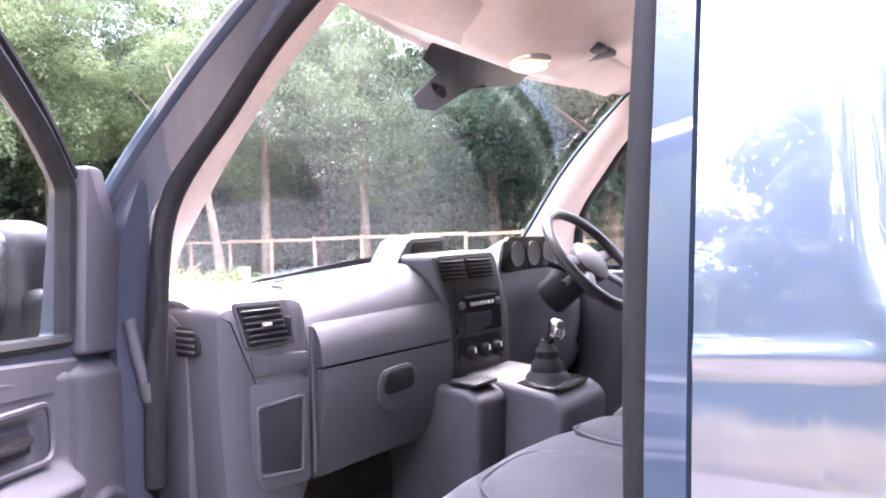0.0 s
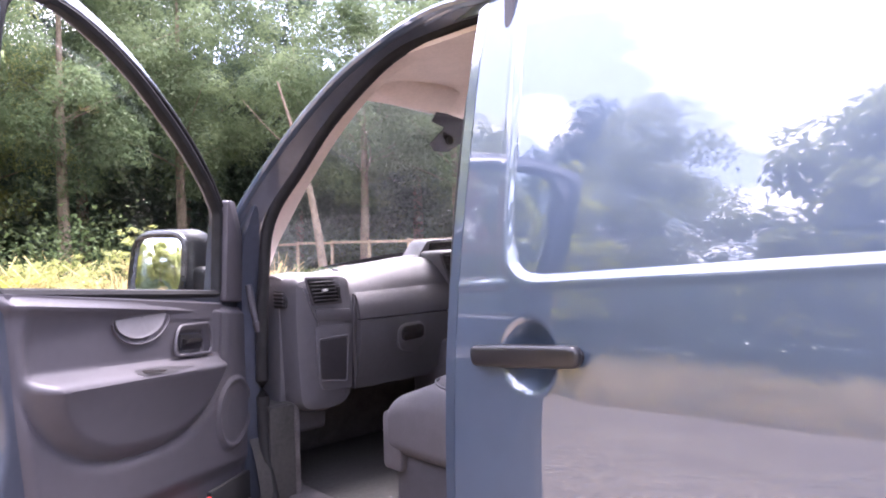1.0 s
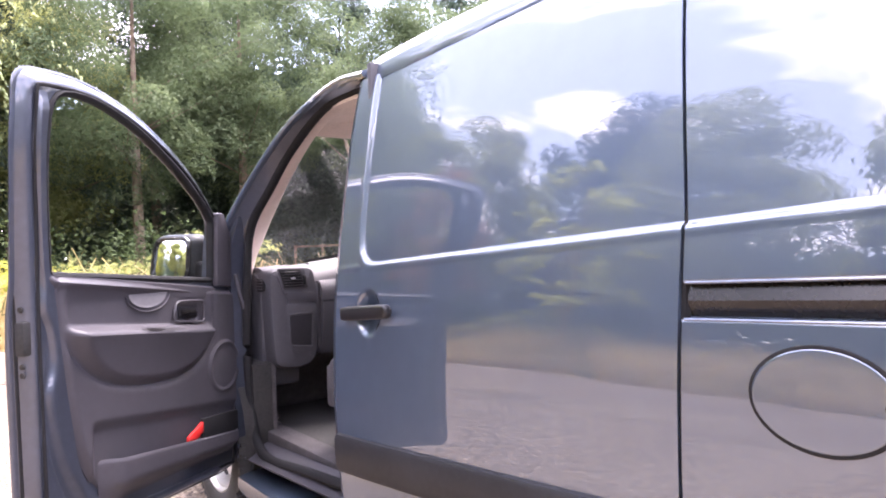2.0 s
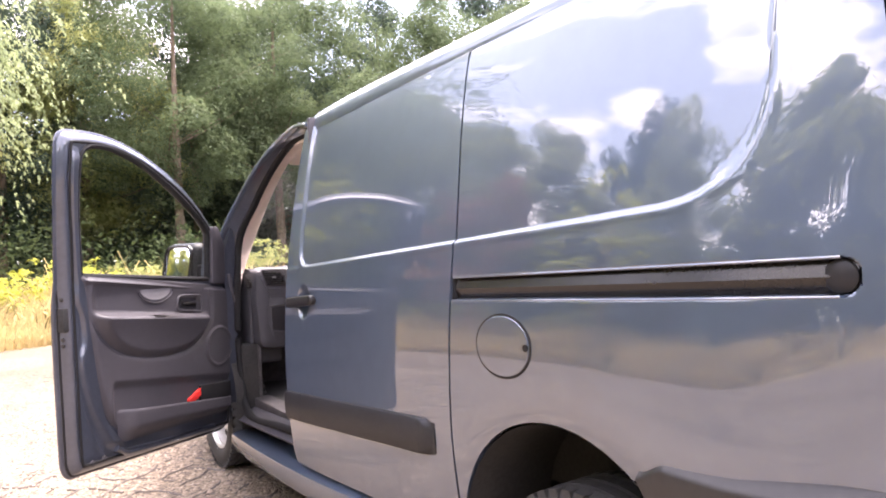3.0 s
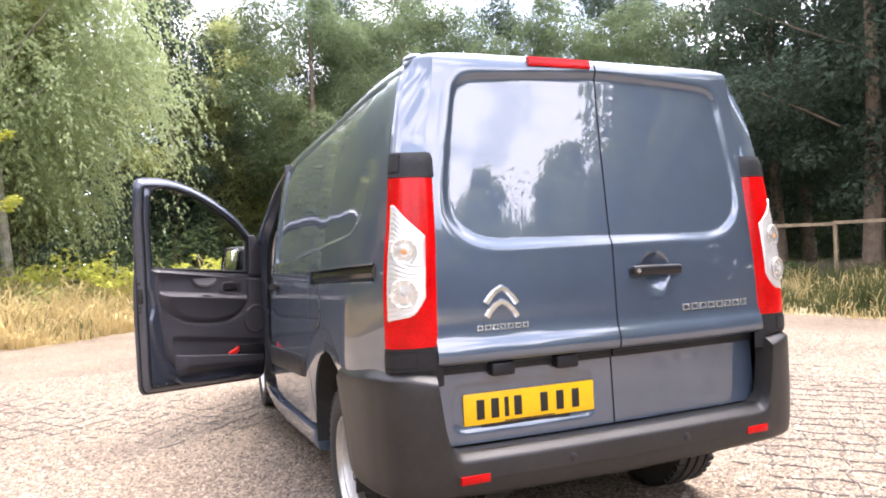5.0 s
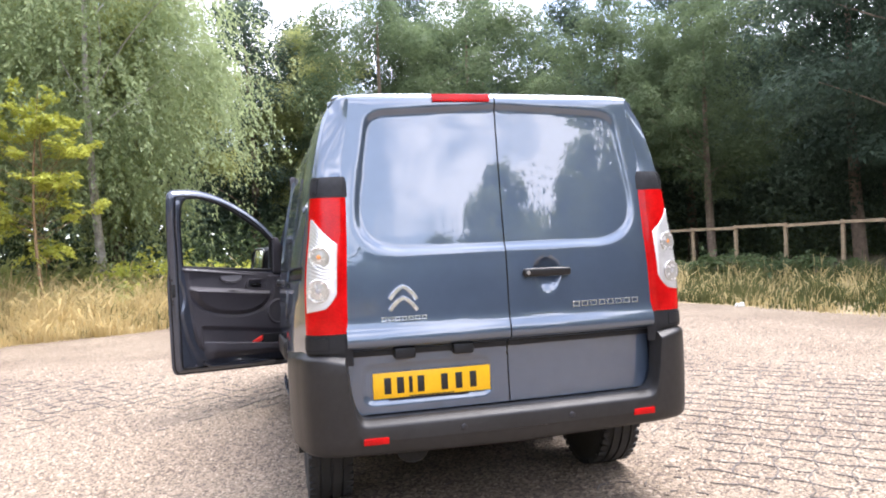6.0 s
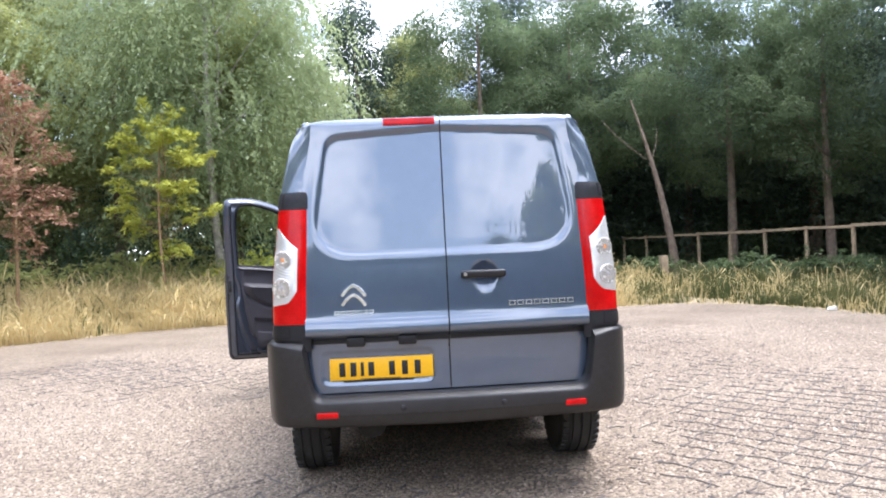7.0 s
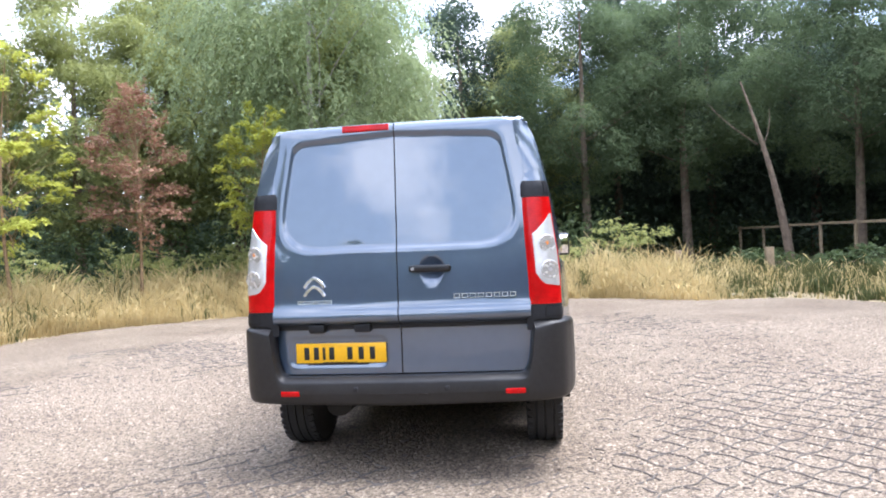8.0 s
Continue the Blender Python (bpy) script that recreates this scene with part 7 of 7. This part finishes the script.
def far_wood():
    """Deep woodland behind the front trees: leaves in many clumps, one object."""
    r = np.random.default_rng(77)
    cs, big = [], []
    for k in range(2300):
        b = r.uniform(-180, 180)
        d = r.uniform(24, 33)
        top = (9.5 + 3.0 * noise.noise(Vector((b * 0.09, 0, 4))) + 1.5 * noise.noise(Vector((b * 0.35, 2, 4)))) * (1 - 0.45 * smoothstep(125, 150, abs(b)))
        z = r.random() ** 0.8 * top
        cs.append((d * math.sin(radians(b)), d * math.cos(radians(b)), z))
    for k in range(1300):
        b = r.uniform(10, 80)
        d = r.uniform(27, 33)
        cs.append((d * math.sin(radians(b)), d * math.cos(radians(b)), r.random() ** 1.4 * 7.5))
    for k in range(1150):
        b = r.uniform(95, 265)
        d = r.uniform(22, 30)
        top = 3.2 + 4.4 * smoothstep(184, 158, b) + 2.0 * noise.noise(Vector((b * 0.22, 5, 1)))
        cs.append((d * math.sin(radians(b)), d * math.cos(radians(b)), r.random() * top))
    for k in range(3200):
        b = r.uniform(-180, 180) if k < 2400 else r.uniform(5, 80)
        d = r.uniform(33, 38)
        big.append((d * math.sin(radians(b)), d * math.cos(radians(b)), r.random() * (7.5 if -80 < b < 15 else 9.5 - 4.0 * smoothstep(125, 150, abs(b)))))
    cs, big = np.array(cs), np.array(big)
    pts = (cs[:, None] + r.normal(0, 1, (len(cs), 60, 3)) * np.array([0.75, 0.75, 0.5])).reshape(-1, 3)
    v, f = leaf_blades(pts, r.normal(0, 1, pts.shape) * np.array([1, 1, 0.4]) - np.array([0, 0, 0.4]), r.uniform(0.13, 0.26, len(pts)), 78, 1.7, 0.5)
    pts = (big[:, None] + r.normal(0, 1, (len(big), 40, 3)) * np.array([1.2, 1.2, 0.9])).reshape(-1, 3)
    v2, f2 = leaf_blades(pts, r.normal(0, 1, pts.shape), r.uniform(0.5, 1.0, len(pts)), 79, 1.5, 0.8)
    ob = part_mesh("far_woodland", raw_mesh("far_woodland", np.concatenate([v, v2]), np.concatenate([f, f2 + len(v)])), LEAF_DEEP, smooth=False)
    return tagged(ob, "dense dark green woodland behind the trees", "woodland", kind="stuff")


far_wood()


def undergrowth():
    """Low scrub under the front trees, their shade put into its leaf colour, one object."""
    r = np.random.default_rng(91)
    cs = []
    for k in range(1100):
        b = r.uniform(-75, 75)
        d = r.uniform(16.5, 24) if b < 10 else r.uniform(24, 32)
        cs.append((d * math.sin(radians(b)), d * math.cos(radians(b)), 0.25 + r.random() ** 1.5 * 1.9))
    pts = (np.array(cs)[:, None] + r.normal(0, 1, (len(cs), 80, 3)) * np.array([0.55, 0.55, 0.35])).reshape(-1, 3)
    pts[:, 2] = np.abs(pts[:, 2])
    v, f = leaf_blades(pts, r.normal(0, 1, pts.shape) * np.array([1, 1, 0.5]) - np.array([0, 0, 0.2]), r.uniform(0.07, 0.15, len(pts)), 92, 1.7, 0.5)
    ob = part_mesh("undergrowth", raw_mesh("undergrowth", v, f), LEAF_SCRUB_SHADED, smooth=False)
    return tagged(ob, "green scrub and nettles coloured dark for the shade under the trees", "undergrowth", kind="stuff")


undergrowth()

# young trees on the verge
def sapling(name, label, seed, x, y, height, base, radius, mat, bark, leaf, clumps, twigs, per, length, droop, rise, shape, lean=(0, 0)):
    root = thing(name, label, "young tree", group="verge saplings")
    cs, out = crown_centres(seed, height, base, radius, clumps, shape)
    out[:, 2] += rise
    v, f = spray_leaves(cs, out, twigs, per, length, droop, 0.09, leaf, seed + 3, 0.06, 0.5, 1.5)
    part_mesh("crown", raw_mesh("crown", v, f), mat, root, smooth=False)
    stem(root, bark, height * 0.97, 0.038, [tuple(c + o * length * 0.5) for c, o in zip(cs, out)], seed, lean, base / height * 0.9, 0.30, 0.8)
    root.location = (x, y, ground_height(x, y))
    return root


EGG = lambda t: 0.22 + 0.78 * math.sin(math.pi * (0.30 + 0.68 * t)) if t < 0.98 else 0.2
sapling("field_maple", "young lime-green tree with a thin stem on the grass verge", 31, -5.4, 11.9, 4.75, 1.25, 1.1, LEAF_LIME, BARK_YOUNG, 0.092, 62, 4, 28, 0.34, 0.2, 0.45, EGG)
sapling("field_maple", "young yellow-green tree with a thin stem on the grass verge", 32, -8.9, 7.9, 5.2, 1.4, 1.15, LEAF_LIME, BARK_YOUNG, 0.092, 50, 4, 26, 0.34, 0.2, 0.45, EGG)
sapling("dead_sapling", "young tree with dead rust-brown leaves on the grass verge", 33, -7.74, 10.15, 5.05, 1.45, 1.0, LEAF_RED, BARK_YOUNG, 0.08, 100, 4, 14, 0.45, 0.25, 0.7, EGG)


# grasses of the verge
def grass(name, label, mat, count, seed, inner, outer, h0, h1, pick, width=0.007, heads=0.0):
    """Tufts of bent blades, taller and thicker in patches; some stems carry a seed head."""
    r = np.random.default_rng(seed)
    vs = []
    n = 0
    while n < count:
        b = r.uniform(-180, 180)
        er = edge_radius(b)
        d = er + inner + (outer - inner) * r.random() ** 1.2
        x, y = d * math.sin(radians(b)), d * math.cos(radians(b))
        tuft = 0.5 + 0.9 * noise.noise(Vector((x * 1.3, y * 1.3, seed))) + 0.5 * noise.noise(Vector((x * 3.4, y * 3.4, seed)))
        if r.random() > pick(b, d - er, x, y) * min(1, max(0.12, tuft + 0.25)):
            continue
        hh = r.uniform(h0, h1) * (0.45 + 0.55 * smoothstep(0.0, 0.9, d - er)) * min(1.45, max(0.35, 0.55 + 0.8 * tuft)) * (1 - 0.42 * smoothstep(12, 28, b))
        z = ground_height(x, y)
        tilt_a, tilt = r.uniform(0, 2 * math.pi), r.uniform(0, 0.25)
        for q in range(8):
            a = r.uniform(0, 2 * math.pi)
            px, py = x + r.normal(0, 0.07), y + r.normal(0, 0.07)
            h = hh * r.uniform(0.45, 1.2)
            bend = h * r.uniform(0.12, 0.75)
            lx, ly = math.cos(a) * bend + math.cos(tilt_a) * tilt * h, math.sin(a) * bend + math.sin(tilt_a) * tilt * h
            w = width * r.uniform(0.6, 1.5)
            e = r.uniform(0, 2 * math.pi)
            wx, wy = math.cos(e) * w, math.sin(e) * w
            mx, my, mz = px + lx * 0.30, py + ly * 0.30, z + h * 0.62
            tx, ty, tz = px + lx, py + ly, z + h * (1 - 0.25 * min(1, bend / h))
            k = 1.9 if r.random() < heads else 0.25
            vs.append(((px - wx, py - wy, z - 0.02), (px + wx, py + wy, z - 0.02), (mx + wx * 0.8, my + wy * 0.8, mz), (mx - wx * 0.8, my - wy * 0.8, mz)))
            vs.append(((mx - wx * 0.8, my - wy * 0.8, mz), (mx + wx * 0.8, my + wy * 0.8, mz), (tx + wx * k, ty + wy * k, tz), (tx - wx * k, ty - wy * k, tz)))
        n += 1
    v = np.array(vs).reshape(-1, 3)
    f = np.arange(len(v)).reshape(-1, 4)
    ob = part_mesh(name, raw_mesh(name, v, f), mat, smooth=False)
    return tagged(ob, label, "grass", kind="stuff")


def seen_side(b):
    return 1.0 if -78 < (b + 180) % 360 - 180 < 72 else 0.12


grass("dry_grass", "tall dry straw-coloured grass along the gravel edge", GRASS_DRY, 9500, 41, -0.10, 3.6, 0.26, 0.90,
      lambda b, o, x, y: seen_side(b) * (1.0 if b < 19 else max(0.13, 1 - 0.10 * (b - 19))), 0.0055, 0.3)
grass("green_grass", "green weeds and grass tufts in the verge", GRASS_GREEN, 4200, 42, 0.1, 4.8, 0.2, 0.75,
      lambda b, o, x, y: seen_side(b) * (1.0 if b > 21 else 0.30 + 0.35 * smoothstep(1.5, 3.5, o)), 0.010)


# low bushes and weeds behind the grass
def bush(x, y, h, r0, mat, seed, label):
    r = np.random.default_rng(seed)
    c = r.normal(0, 1, (46, 3)) * np.array([r0, r0, h * 0.28]) * 0.6 + np.array([0, 0, h * 0.45])
    c[:, 2] = np.abs(c[:, 2])
    o = c * np.array([1, 1, 0]) + np.array([0, 0, 0.5])
    o /= np.linalg.norm(o, axis=1)[:, None]
    v, f = spray_leaves(c, o, 3, 13, 0.36, 0.3, 0.10, 0.11, seed + 1, 0.10, 0.5, 1.7)
    v[:, 2] = np.abs(v[:, 2])
    root = part_mesh("bush", raw_mesh("bush", v, f), mat, smooth=False)
    root.location = (x, y, ground_height(x, y) - 0.05)
    return tagged(root, label, "bush", "verge bushes")


for k, (x, y, h, r0, mat) in enumerate([(-3.6, 13.6, 1.5, 0.9, LEAF_LIME), (-2.2, 14.2, 1.3, 0.8, LEAF_LIME), (-7.0, 13.6, 1.6, 0.9, LEAF_MID), (-9.0, 12.6, 1.5, 0.9, LEAF_MID), (-5.6, 14.2, 1.5, 0.9, LEAF_MID),
                                         (-11.0, 10.4, 1.4, 0.9, LEAF_MID), (-0.6, 14.8, 1.4, 1.0, LEAF_LIME), (1.2, 15.0, 1.3, 0.9, LEAF_MID), (3.4, 16.2, 2.0, 1.0, LEAF_MID), (8.2, 13.0, 0.6, 0.9, LEAF_SCRUB_SHADED),
                                         (9.6, 11.2, 0.6, 0.9, LEAF_SCRUB_SHADED), (10.2, 9.5, 0.6, 0.9, LEAF_SCRUB_SHADED), (6.6, 14.9, 0.6, 0.8, LEAF_SCRUB_SHADED), (-4.3, 12.9, 0.95, 0.7, LEAF_MID), (-6.5, 12.7, 1.15, 0.7, LEAF_MID)]):
    bush(x, y, h, r0, mat, 60 + k, "low leafy yellow-green bush behind the dry grass" if mat is LEAF_LIME else "low leafy green bush behind the dry grass")

# ---- post and rail fence, marker posts ----
fence = thing("fence", "weathered wooden post and rail fence before the wood", "fence")
F0, F1 = Vector((14.75, 3.55, 0)), Vector((9.14, 24.2, 0))
count = 15
for i in range(count):
    p = F0.lerp(F1, i / (count - 1))
    z = ground_height(p.x, p.y)
    bm = box(-0.042, 0.042, -0.042, 0.042, -0.3, 1.54 - z, 0.008, 1)
    ob = part("post", bm, WOOD, fence)
    ob.location = (p.x, p.y, z)
    ob.rotation_euler = (random.uniform(-0.02, 0.02), random.uniform(-0.02, 0.02), 0.26)
    if i:
        q = F0.lerp(F1, (i - 1) / (count - 1))
        part("rail", sweep([(q.x - 0.055, q.y - 0.02, 1.47 + random.uniform(-0.02, 0.02)), (p.x - 0.055, p.y - 0.02, 1.47 + random.uniform(-0.02, 0.02))], [(-0.016, -0.040), (0.016, -0.040), (0.016, 0.040), (-0.016, 0.040)]), WOOD, fence)
for x, y, h in ((6.7, 13.9, 0.62), (4.6, 14.3, 0.62)):
    ob = part("marker_post", box(-0.09, 0.09, -0.09, 0.09, -0.2, h, 0.012), WOOD)
    ob.location = (x, y, ground_height(x, y))
    tagged(ob, "short square weathered wooden post in the grass", "post", "marker posts")
def litter(x, y, sx, sy, h, turn):
    """A crumpled scrap of packaging."""
    bm = box(-sx, sx, -sy, sy, 0.0, h, 0.0)
    bmesh.ops.subdivide_edges(bm, edges=list(bm.edges), cuts=3, use_grid_fill=True)
    for v in bm.verts:
        v.co += noise.noise_vector(v.co * 14 + Vector((x, y, 0))) * 0.03
        v.co.z = max(0.0, v.co.z)
    ob = part("litter", bm, WHITE)
    ob.matrix_basis = Matrix.Translation((x, y, ground_height(x, y))) @ Matrix.Rotation(radians(turn), 4, "Z")
    tagged(ob, "small crumpled white scrap of litter at the gravel edge", "litter", "litter")


litter(4.9, 10.35, 0.12, 0.08, 0.06, 20)
litter(6.94, 7.37, 0.09, 0.06, 0.06, 70)
